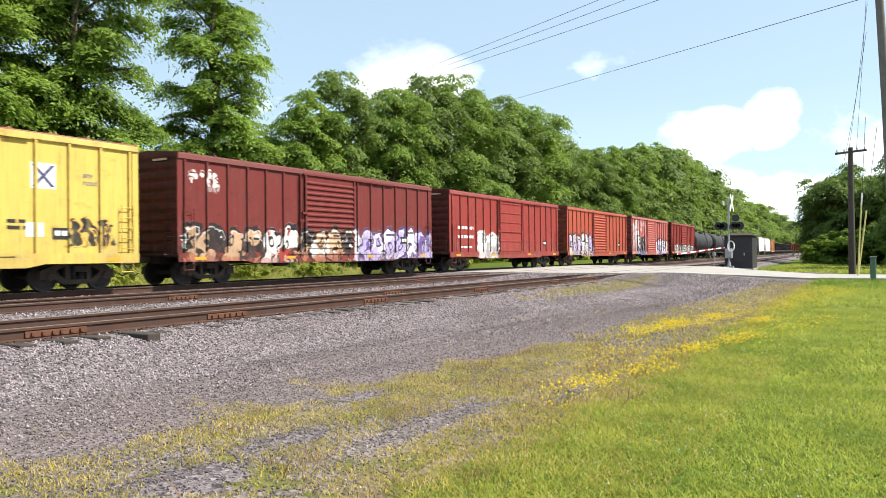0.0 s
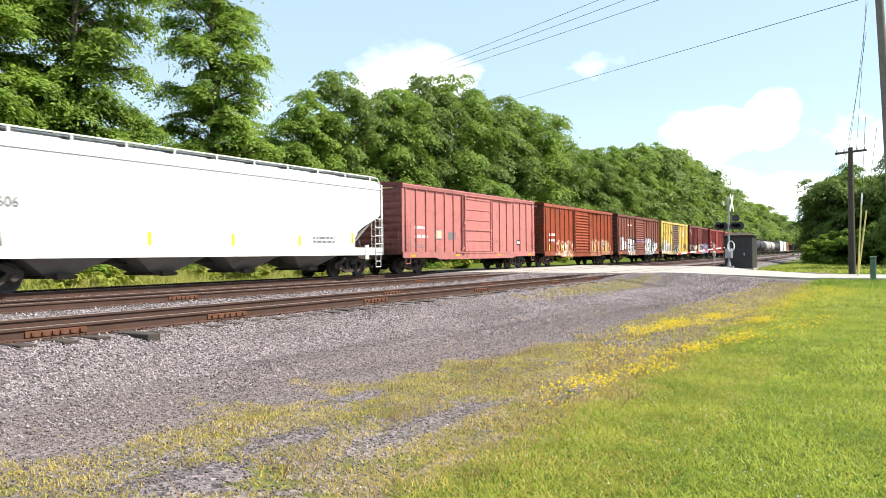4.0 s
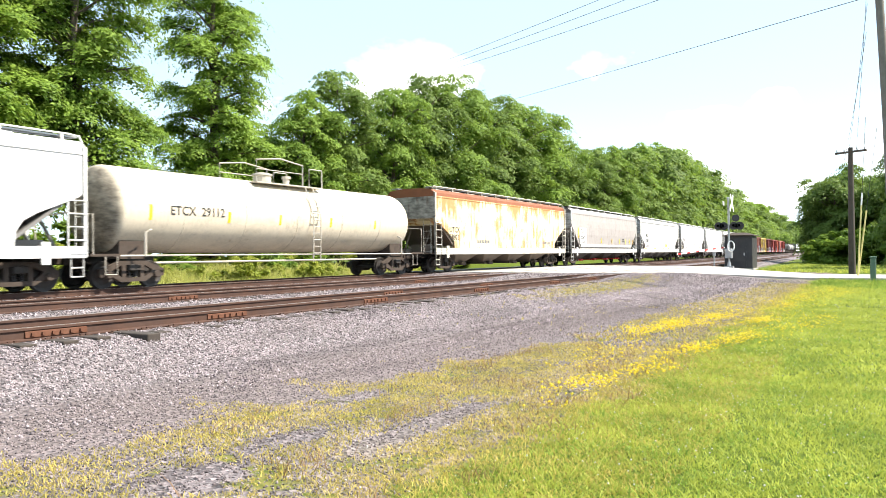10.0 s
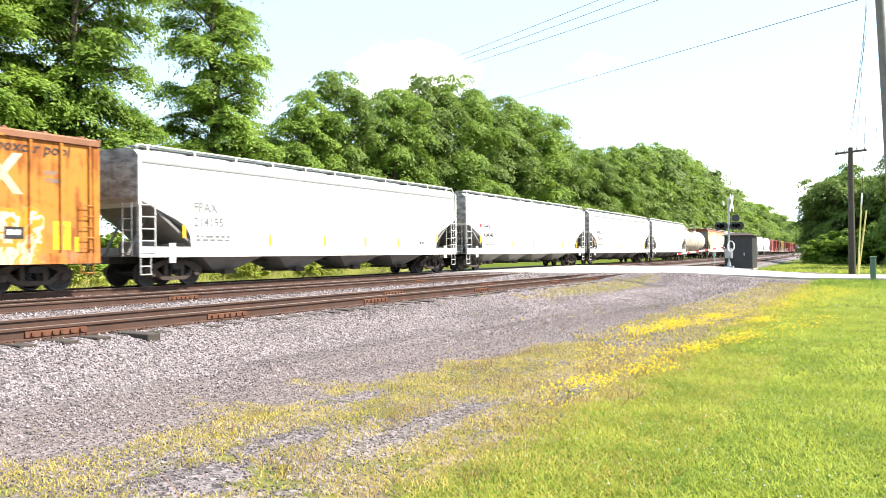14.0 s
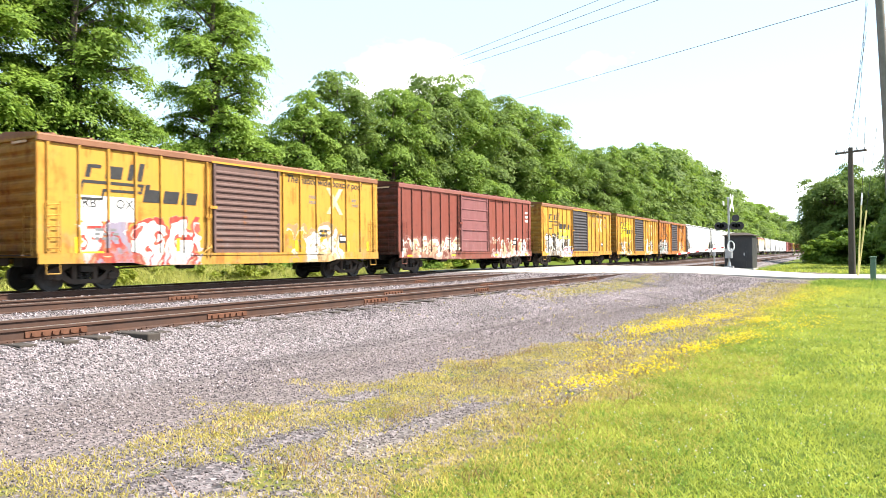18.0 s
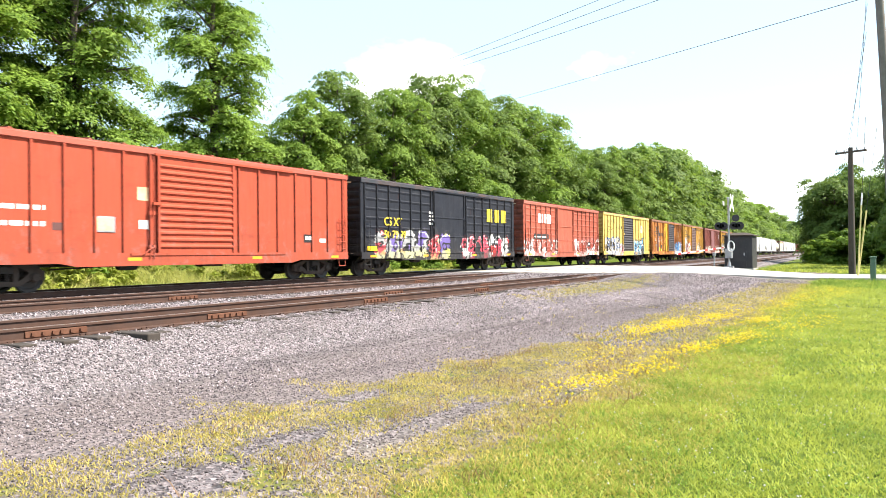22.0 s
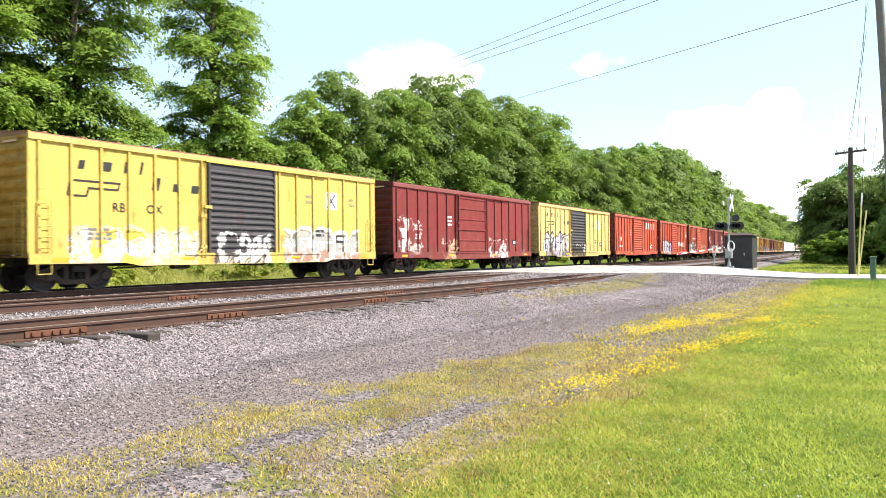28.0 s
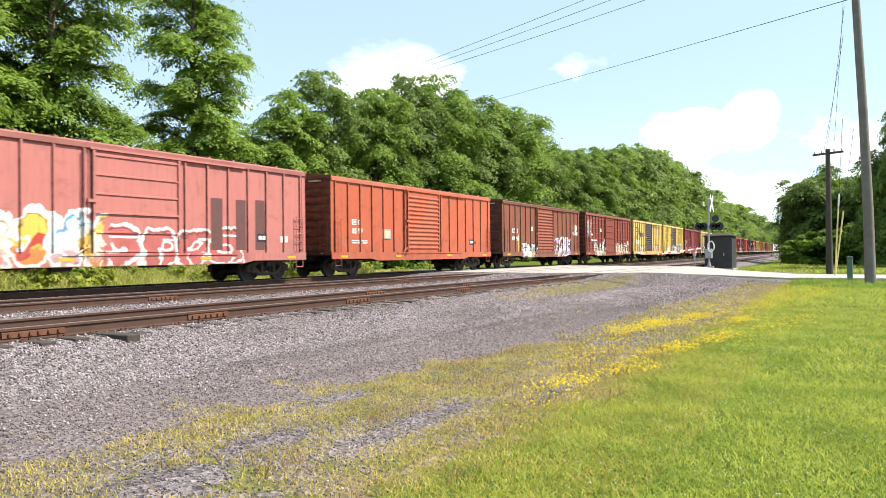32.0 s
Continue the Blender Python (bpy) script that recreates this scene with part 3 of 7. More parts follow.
def kit():
    """Meshes that all wagons share."""
    if _kit:
        return _kit
    k = _kit
    wheel = Geo()
    for side in (-1, 1):
        prof = [(0.0, 0.06), (0.0, 0.13), (0.03, 0.14), (0.045, 0.30), (0.01, 0.345), (0.0, 0.42), (0.10, 0.425), (0.105, 0.445), (0.135, 0.445), (0.135, 0.36), (0.09, 0.32), (0.09, 0.13), (0.15, 0.11), (0.15, 0.06)]
        wheel.lathe([(side * (a - 0.80), r) for a, r in prof], (0, 0, 0.42), "y", 24)
    wheel.lathe([(-1.05, 0.07), (1.05, 0.07)], (0, 0, 0.42), "y", 8)
    k["wheelset"] = wheel.mesh("wheelset", M["wheel"], smooth=True)
    half2d = {"A": (-1.15, 0.36), "B": (-1.15, 0.60), "C": (-0.45, 0.86), "b": (-0.70, 0.58), "c": (-0.40, 0.73), "J": (-0.72, 0.36), "n": (-0.64, 0.50), "i": (-0.40, 0.33), "I": (-0.45, 0.20), "p": (-0.26, 0.73), "q": (-0.26, 0.33), "P": (-0.26, 0.86), "Q": (-0.26, 0.20)}
    faces = ["AJbB", "bcCB", "JIin", "Jnb", "iqpc", "cpPC", "IQqi"]
    key = {k2: i2 for i2, k2 in enumerate(half2d)}
    n2 = len(key)
    flat = list(half2d.values()) + [(-a, b) for a, b in half2d.values()]
    quads = [tuple(key[c] for c in f) for f in faces] + [tuple(key[c] + n2 for c in reversed(f)) for f in faces]
    quads += [(key["p"], key["p"] + n2, key["P"] + n2, key["P"]), (key["Q"], key["Q"] + n2, key["q"] + n2, key["q"])]
    edges = {}
    for f in quads:
        for a, b in zip(f, f[1:] + f[:1]):
            edges[frozenset((a, b))] = None if frozenset((a, b)) in edges else (a, b)
    n4 = len(flat)
    sf = Geo().add([(a, -0.075, b) for a, b in flat] + [(a, 0.075, b) for a, b in flat],
                   quads + [tuple(i2 + n4 for i2 in reversed(f)) for f in quads] + [(e[1], e[0], e[0] + n4, e[1] + n4) for e in edges.values() if e])
    k["sideframe"] = sf.mesh("sideframe", M["truckbrown"])
    k["journal"] = Geo().lathe([(-0.15, 0.02), (-0.15, 0.10), (-0.12, 0.125), (0.07, 0.125)], (0, 0, 0.43), "y", 12).mesh("journal_box", M["truckbrown"])
    k["spring"] = Geo().lathe([(0.34 + 0.028 * j2, 0.055 if j2 % 2 else 0.085) for j2 in range(11)], (0, 0, 0), "z", 10).mesh("spring", M["black"])
    k["bolster"] = Geo().box(-0.2, 0.2, -1.2, 1.2, 0.55, 0.74).box(-0.25, 0.25, -0.25, 0.25, 0.74, 0.92).box(0.4, 0.5, -0.8, 0.8, 0.40, 0.55).box(-0.5, -0.4, -0.8, 0.8, 0.40, 0.55).mesh("truck", M["black"], bevel=0.015)
    cp = Geo().box(0.0, 0.55, -0.11, 0.11, 0.76, 0.98).box(0.5, 0.8, -0.17, 0.10, 0.72, 1.0).box(0.74, 0.88, 0.02, 0.14, 0.74, 0.98)
    k["coupler"] = cp.mesh("coupler", M["truckbrown"], bevel=0.02)
    k["air_hose"] = Geo().tube([(0.3, -0.35, 0.82), (0.42, -0.36, 0.62), (0.60, -0.34, 0.42), (0.80, -0.30, 0.36), (0.95, -0.26, 0.44)], 0.022, 6).mesh("air_hose", M["black"])
    k["lever"] = Geo().tube([(0.12, -1.45, 0.80), (0.16, -1.2, 0.86), (0.22, -0.4, 0.95), (0.45, -0.1, 1.02)], 0.014, 5).mesh("uncoupling_lever", M["truckbrown"])
    k["brake"] = Geo().lathe([(-0.35, 0.05), (-0.35, 0.16), (0.3, 0.16), (0.38, 0.05)], (-2.2, -0.65, 0.72), "x", 12).box(0.6, 1.5, -0.95, -0.55, 0.62, 0.90).tube([(-5.5, -0.35, 0.72), (5.5, -0.35, 0.72)], 0.03, 6).tube([(-4.5, -0.2, 0.62), (-2.5, -0.5, 0.70)], 0.025, 5).mesh("brake_gear", M["black"])
    lad = Geo().tube([(-0.2, 0, 0), (-0.2, 0, 1.45)], 0.016, 5).tube([(0.2, 0, 0), (0.2, 0, 1.45)], 0.016, 5)
    for i in range(5):
        lad.tube([(-0.2, 0, 0.12 + i * 0.31), (0.2, 0, 0.12 + i * 0.31)], 0.014, 5)
    k["ladder_geo"] = lad
    step = Geo()
    for a, b in (((-0.2, 0, 0.28), (-0.2, 0, 0)), ((-0.2, 0, 0), (0.2, 0, 0)), ((0.2, 0, 0), (0.2, 0, 0.28))):
        step.tube([a, b], 0.018, 5)
    k["step_geo"] = step
    k["reflector"] = Geo().box(-0.07, 0.07, -0.004, 0.0, 0, 0.42).mesh("reflector", M["yellow"])
    k["strip"] = Geo().box(-0.24, 0.24, -0.004, 0.0, 0, 0.10).mesh("reflector", M["orange"])
    return k


def truck(car, x):
    k = kit()
    t = part("truck", k["bolster"], None, car, "grimy cast-steel truck with two axles", Matrix.Translation((x, 0, 0)))
    for ax in (-0.865, 0.865):
        part("wheelset", k["wheelset"], None, t, m=Matrix.Translation((ax, 0, 0)))
    for y in (-1.0, 1.0):
        part("sideframe", k["sideframe"], None, t, m=Matrix.Translation((0, y, 0)))
        for q in (-0.12, 0.12):
            part("spring", k["spring"], None, t, m=Matrix.Translation((q, y, 0)))
    for q in (-0.865, 0.865):
        part("journal_box", k["journal"], None, t, m=Matrix.Translation((q, -1.0, 0)))


def running_gear(car, half, inset=1.7):
    k = kit()
    truck(car, -half + inset), truck(car, half - inset)
    for s in (-1, 1):
        flip = Matrix.Identity(4) if s > 0 else Matrix.Rotation(math.pi, 4, "Z")
        mm = Matrix.Translation((s * (half - 0.02), 0, 0)) @ flip
        part("coupler", k["coupler"], None, car, m=mm)
        part("air_hose", k["air_hose"], None, car, m=mm)
        part("uncoupling_lever", k["lever"], None, car, m=mm)


def lettering(car, text, x, z, size, mat, y=-1.506, name="lettering", lean=0.0):
    cu = bpy.data.curves.new(name, "FONT")
    cu.body, cu.size, cu.extrude, cu.shear, cu.resolution_u = text, size, 0.0008, lean, 2
    cu.offset = 0.014 * size
    tmp = bpy.data.objects.new(name, cu)
    me = bpy.data.meshes.new_from_object(tmp)
    bpy.data.objects.remove(tmp)
    me.materials.clear()
    me.materials.append(mat)
    return part(name, me, None, car, m=Matrix.Translation((x, y, z)) @ Matrix.Rotation(math.pi / 2, 4, "X"))


def bars(car, x, z, w, h, rows, mat, y=-1.506, seed=0):
    """Small print that cannot be read, as plain bars."""
    rnd, g = random.Random(seed), Geo()
    pitch = h / rows
    for i in range(rows):
        q = x
        while q < x + w - 0.05:
            n = rnd.uniform(0.12, 0.4)
            g.box(q, min(q + n, x + w), y, y + 0.002, z + i * pitch, z + i * pitch + pitch * 0.55)
            q += n + 0.07
    return part("small_print", g, mat, car)


def ribbon_mark(car, mat, style="spaced", y=-1.507):
    """The pool's emblem: slanted blocks in two rows and a bracket that joins them."""
    def block(name, a, b, w, h):
        part(name, Geo().prism([(a, y, b), (a + w, y, b), (a + w + 0.22 * h, y, b + h), (a + 0.22 * h, y, b + h)], (0, -0.003, 0)), mat, car)
    if style == "spaced":
        blocks = [(-6.5, 3.55, 0.20, 0.26), (-5.75, 3.55, 0.32, 0.28), (-5.0, 3.55, 0.10, 0.36), (-4.45, 3.55, 0.10, 0.40), (-4.0, 3.10, 0.28, 0.40), (-3.2, 3.10, 0.30, 0.26), (-2.45, 3.10, 0.30, 0.26)]
        lines = [(-6.75, 3.18, 1.65, 0.06), (-6.85, 2.78, 0.06, 0.42), (-6.82, 2.74, 0.6, 0.06), (-6.25, 2.76, 0.06, 0.26), (-6.2, 2.98, 1.0, 0.06), (-5.22, 2.98, 0.06, 0.22)]
    else:
        blocks = [(-6.5, 3.34, 0.16, 0.38), (-6.28, 3.62, 0.30, 0.11), (-5.85, 3.34, 0.55, 0.38), (-5.1, 3.34, 0.18, 0.50), (-4.76, 3.34, 0.18, 0.56), (-4.55, 2.70, 0.62, 0.40), (-4.46, 3.10, 0.17, 0.16), (-3.80, 2.70, 0.58, 0.40), (-3.08, 2.70, 0.62, 0.40)]
        lines = [(-6.6, 3.16, 2.1, 0.09), (-6.72, 2.72, 0.09, 0.48), (-6.70, 2.66, 0.7, 0.08), (-6.0, 2.68, 0.08, 0.32), (-5.95, 2.94, 1.3, 0.08), (-4.65, 2.94, 0.08, 0.26)]
    for q in blocks:
        block("emblem_block", *q)
    for q in lines:
        block("emblem_bracket", *q)


def boxcar(spec):
    L = spec["s1"] - spec["s0"]
    half = L / 2
    col = spec["col"]
    yl = -1.541 if spec.get("stamped") else -1.506
    name = spec["name"]
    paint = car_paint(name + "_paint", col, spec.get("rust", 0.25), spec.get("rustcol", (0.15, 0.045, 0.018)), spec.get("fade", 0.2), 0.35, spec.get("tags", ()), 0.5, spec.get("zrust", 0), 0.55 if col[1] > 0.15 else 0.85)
    dcol = spec.get("door", col)
    dpaint = car_paint(name + "_door_paint", dcol, min(0.15, spec.get("rust", 0.15)), spec.get("rustcol", (0.15, 0.045, 0.018)), 0.2, 0.3, spec.get("tags", ())) if dcol != col else paint
    rpaint = plain(name + "_roof_paint", spec.get("roof", tuple(c * 0.75 for c in col)), 0.7, 0.1, 0.4, 1.2, (0.12, 0.05, 0.025), 0.7)
    car = thing("boxcar", spec["label"], "boxcar", "wagons of the freight train")
    top, floor = 4.42, 0.98
    d0, d1 = spec.get("gap", (-1.75, 1.5))
    # body shell
    body = Geo().box(-half + 0.06, half - 0.06, -1.5, 1.5, floor, top - 0.06)
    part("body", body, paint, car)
    # side posts
    n = spec.get("posts", 6)
    xs = [-half + 0.30 + (d0 - 0.25 + half - 0.30) * i / n for i in range(n + 1)] + [d1 + 0.25 + (half - 0.30 - d1 - 0.25) * i / n for i in range(n + 1)]
    for x in xs:
        w = 0.055
        g = Geo().prism([(x - w, -1.50, 1.0), (x + w, -1.50, 1.0), (x + w * 0.6, -1.562, 1.0), (x - w * 0.6, -1.562, 1.0)], (0, 0, top - 1.12))
        part("side_post", g, paint, car)
    far = Geo()
    for x in xs:
        far.box(x - 0.05, x + 0.05, 1.5, 1.56, 1.0, top - 0.1)
    part("far_side_posts", far, paint, car)
    if spec.get("stamped"):
        for i in range(len(xs) - 1):
            if xs[i] < d0 - 0.1 and xs[i + 1] > d1 - 0.5:
                continue
            prof = [(-1.49, 1.15)]
            for j in range(7):
                zc = 1.38 + j * 0.43
                prof += [(-1.503, zc - 0.10), (-1.535, zc - 0.015), (-1.535, zc + 0.015), (-1.503, zc + 0.06)]
            prof += [(-1.49, 4.2)]
            g = Geo().prism([(xs[i] + 0.1, a, b) for a, b in prof], (xs[i + 1] - xs[i] - 0.2, 0, 0))
            part("stamped_panel", g, paint, car)
    # eaves and sills
    # outside the yellow cars, the eave colour adds wear and caught sky light
    chord = rpaint if 0.3 < col[1] / col[0] < 0.6 else plain(name + "_skylit_eave_paint", tuple(min(0.8, c * 1.06 + 0.022) for c in col), 0.6, 0, 0.35, 2.2, (0.16, 0.07, 0.04), 0.55)
    for s in (-1, 1):
        part("side_plate", Geo().prism([(-half, s * 1.49, top - 0.22), (-half, s * 1.575, top - 0.18), (-half, s * 1.575, top - 0.03), (-half, s * 1.49, top)], (L, 0, 0)), chord, car)
        sill = [(-half, 0.80), (-half + 3.0, 0.80), (-half + 3.5, 0.70), (half - 3.5, 0.70), (half - 3.0, 0.80), (half, 0.80), (half, 1.10), (-half, 1.10)]
        part("side_sill", Geo().prism([(a, s * 1.52, b) for a, b in sill], (0, s * 0.05, 0)), paint, car)
    # roof with cross ribs
    roof = Geo().loft([[(x, -1.56, top - 0.05), (x, -1.5, top + 0.03), (x, 0, top + 0.17), (x, 1.5, top + 0.03), (x, 1.56, top - 0.05)] for x in (-half, half)])
    for i in range(14):
        x = -half + 0.5 + (L - 1.0) * i / 13
        roof.loft([[(q, -1.52, top - 0.01), (q, -1.5, top + 0.075), (q, 0, top + 0.215), (q, 1.5, top + 0.075), (q, 1.52, top - 0.01)] for q in (x - 0.05, x + 0.05)])
    part("roof", roof, rpaint, car, "weathered ribbed steel roof")
    # corrugated ends
    for s in (-1, 1):
        g = Geo()
        rows = spec.get("endrows", 9)
        pts = [(s * (half - 0.07), 1.0)]
        for j in range(rows):
            z0 = 1.08 + j * (top - 1.25) / rows
            hh = (top - 1.25) / rows
            pts += [(s * (half - 0.07), z0), (s * (half - 0.005), z0 + hh * 0.28), (s * (half + 0.0), z0 + hh * 0.5), (s * (half - 0.01), z0 + hh * 0.7), (s * (half - 0.07), z0 + hh * 0.92)]
        pts += [(s * (half - 0.07), top - 0.05), (s * (half - 0.16), top - 0.05), (s * (half - 0.16), 1.0)]
        g.prism([(a, -1.47, b) for a, b in pts], (0, 2.94, 0))
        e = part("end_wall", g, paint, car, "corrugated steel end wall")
        for y in (-1.53, 1.44):
            part("corner_post", Geo().box(min(s * (half - 0.2), s * (half + 0.012)), max(s * (half - 0.2), s * (half + 0.012)), y, y + 0.09, 1.0, top - 0.08), paint, car)
        x = s * (half + 0.06)
        lad = part("end_ladder", Geo().tube([(x, -1.35, 1.0), (x, -1.35, 2.5), (x, -0.95, 2.5), (x, -0.95, 1.0)], 0.016, 5), paint, car)
        rung = Geo().tube([(0, -1.35, 0), (0, -0.95, 0)], 0.014, 5).mesh("rung", paint)
        for j in range(4):
            part("rung", rung, None, lad, m=Matrix.Translation((x, 0, 1.1 + 0.34 * j)))
        part("crossover_platform", Geo().box(min(s * half, s * (half + 0.28)), max(s * half, s * (half + 0.28)), -1.2, 1.2, 1.03, 1.07), M["truckbrown"], car)
        part("end_cap", Geo().box(min(s * (half - 0.05), s * half), max(s * (half - 0.05), s * half), -1.56, 1.56, top - 0.12, top + 0.04), paint, car)
    # door
    dt = spec.get("doortype", "corr")
    prof = [(-1.49, 1.10), (-1.548, 1.10)]
    if dt == "corr":
        rows, hh = 13, (top - 1.6) / 13
        for j in range(rows):
            z0 = 1.22 + j * hh
            prof += [(-1.548, z0), (-1.598, z0 + hh * 0.3), (-1.598, z0 + hh * 0.5), (-1.548, z0 + hh * 0.75)]
    elif dt == "panel":
        for j in range(6):
            z0, out = 1.16 + j * (top - 1.52) / 5, 0.035 if j != 2 else 0.055
            prof += [(-1.548, z0 - 0.04), (-1.548 - out, z0 - 0.025), (-1.548 - out, z0 + 0.025), (-1.548, z0 + 0.04)]
    else:
        for z0 in (1.9, 2.9):
            prof += [(-1.548, z0 - 0.04), (-1.575, z0 - 0.025), (-1.575, z0 + 0.025), (-1.548, z0 + 0.04)]
    prof += [(-1.548, top - 0.22), (-1.49, top - 0.22)]
    g = Geo().prism([(d0 + 0.09, a, b) for a, b in prof], (d1 - d0 - 0.18, 0, 0))
    door = part("door", g, dpaint, car, spec.get("doorlabel", "sliding steel door with pressed ribs"))
    for a in (d0, d1 - 0.09):
        part("door_stile", Geo().box(a, a + 0.09, -1.60, -1.49, 1.10, top - 0.22), dpaint, door)
    part("door_track", Geo().box(d0 - 1.0, d1 + 2.6, -1.60, -1.52, 1.02, 1.09), paint, car)
    part("door_rail", Geo().box(d0 - 0.1, d1 + 3.0, -1.61, -1.57, top - 0.21, top - 0.14), paint, car)
    for x in (d0 - 0.16, d0 - 0.30) if dt != "plain" else (d0 - 0.12,):
        part("lock_rod", Geo().tube([(x, -1.60, 0.92), (x, -1.60, top - 0.25)], 0.02, 6).box(x - 0.05, x + 0.05, -1.62, -1.56, 2.3, 2.42).box(x - 0.05, x + 0.05, -1.62, -1.56, 1.25, 1.36), paint, car)
    part("door_handle", Geo().tube([(d0 - 0.16, -1.62, 1.3), (d0 - 0.4, -1.63, 1.18), (d0 - 0.55, -1.63, 1.05)], 0.022, 6), paint, door)
    part("door_latch", Geo().box(d0 - 0.2, d0 + 0.1, -1.64, -1.56, 2.62, 2.72), paint, door)
    if spec.get("plugdoor"):
        a, b = d0 - 2.3, d0 - 0.35
        pc = car_paint(name + "_plug_paint", spec["plugdoor"], 0.55, (0.22, 0.07, 0.015), 0.2, 0.3, spec.get("tags", ()))
        prof = [(-1.49, 1.1), (-1.56, 1.1)]
        for z in (1.2, 1.95, 2.6, 3.3, top - 0.35):
            prof += [(-1.56, z - 0.045), (-1.59, z - 0.03), (-1.59, z + 0.03), (-1.56, z + 0.045)]
        prof += [(-1.56, top - 0.25), (-1.49, top - 0.25)]
        plug = part("plug_door", Geo().prism([(a, p, q) for p, q in prof], (b - a, 0, 0)), pc, car, "rust-streaked plug door with two locking rods")
        for x in (a + 0.35, b - 0.35):
            part("lock_rod", Geo().tube([(x, -1.615, 0.95), (x, -1.615, top - 0.25)], 0.028, 6), pc, plug)
            for z in (1.55, 3.25):
                part("rod_guide", Geo().box(x - 0.07, x + 0.07, -1.65, -1.58, z - 0.06, z + 0.06), pc, plug)
    # ladders and steps at the corners
    k = kit()
    lg, sg = k["ladder_geo"], k["step_geo"]
    for x, y in ((-half + 0.42, -1.60), (half - 0.42, -1.60), (half - 0.42, 1.60)):
        part("ladder", Geo().add([(p[0] + x, p[1] + y, p[2] + 1.12) for p in lg.v], lg.f), paint, car)
        part("step", Geo().add([(p[0] + x, p[1] + y * 0.985, p[2] + 0.52) for p in sg.v], sg.f), paint, car)
    part("underframe", Geo().box(-half + 0.3, half - 0.3, -0.22, 0.22, 0.72, 1.0).box(-half + 0.5, half - 0.5, -1.3, 1.3, 0.94, 0.985).box(-3.0, -2.8, -1.4, 1.4, 0.72, 0.98).box(2.8, 3.0, -1.4, 1.4, 0.72, 0.98).box(-0.1, 0.1, -1.4, 1.4, 0.72, 0.98), M["black"], car)
    part("brake_gear", k["brake"], None, car)
    for x in spec.get("reflect", (-half + 0.9, -2.6, 2.6, half - 0.9)):
        part("reflector", k[spec.get("refkind", "strip")], None, car, m=Matrix.Translation((x, -1.574 if spec.get("refkind", "strip") == "strip" else -1.508, 0.86 if spec.get("refkind", "strip") == "strip" else 1.15)))
    running_gear(car, half)
    xs0 = half - 2.75
    plate = part("stencil_plate", Geo().box(xs0, xs0 + 0.52, yl - 0.006, -1.499, 1.50, 1.82), M["letter_black"], car, "black stencil panel with white figures")
    for j in range(2):
        part("stencil_row", Geo().box(xs0 + 0.07 + 0.2 * j, xs0 + 0.23 + 0.2 * j, yl - 0.009, yl - 0.005, 1.60, 1.74), M["letter_white"], plate)
    part("end_number", Geo().box(-half - 0.016, -half + 0.01, -1.0, -0.3, top - 0.21, top - 0.14), M["faded_white"], car)
    if spec.get("board"):
        x, z = spec["board"]
        bd = part("placard_board", Geo().box(x, x + 0.72, yl - 0.02, -1.499, z, z + 0.48).mesh("placard_board", M["galv"], bevel=0.008), None, car, "worn grey placard board")
        part("placard", Geo().box(x + 0.08, x + 0.64, yl - 0.024, yl - 0.019, z + 0.06, z + 0.42), M["faded_white"], bd)
    for args in spec.get("text", ()):
        lettering(car, *args[:4], M[args[4]], yl - 0.003, "lettering", *args[5:])
    for i, (x, z, w, h, rows, mat) in enumerate(spec.get("print", ())):
        bars(car, x, z, w, h, rows, M[mat], y=yl - 0.002, seed=i)
    for x, z, w, h, mat in spec.get("panels", ()):
        part("painted_panel", Geo().box(x, x + w, yl, -1.499, z, z + h), M[mat], car)
    if spec.get("emblem"):
        ribbon_mark(car, M["letter_black"], spec["emblem"])
    if spec.get("cross"):
        x, z = spec["cross"]
        big = spec["emblem"] == "large"
        if not big:
            part("cross_field", Geo().box(x - 0.36, x + 0.36, -1.5045, -1.499, z - 0.36, z + 0.36), M["letter_white"], car)
        for s in (-1, 1):
            w, h, t = (0.42, 0.55, 0.13) if big else (0.27, 0.30, 0.055)
            part("arrow_cross", Geo().prism([(x - w * s - t, -1.507, z - h), (x - w * s + t, -1.507, z - h), (x + w * s + t, -1.507, z + h), (x + w * s - t, -1.507, z + h)], (0, -0.002 - 0.001 * s, 0)), M["faded_white" if big else "letter_blue"], car)
    return car


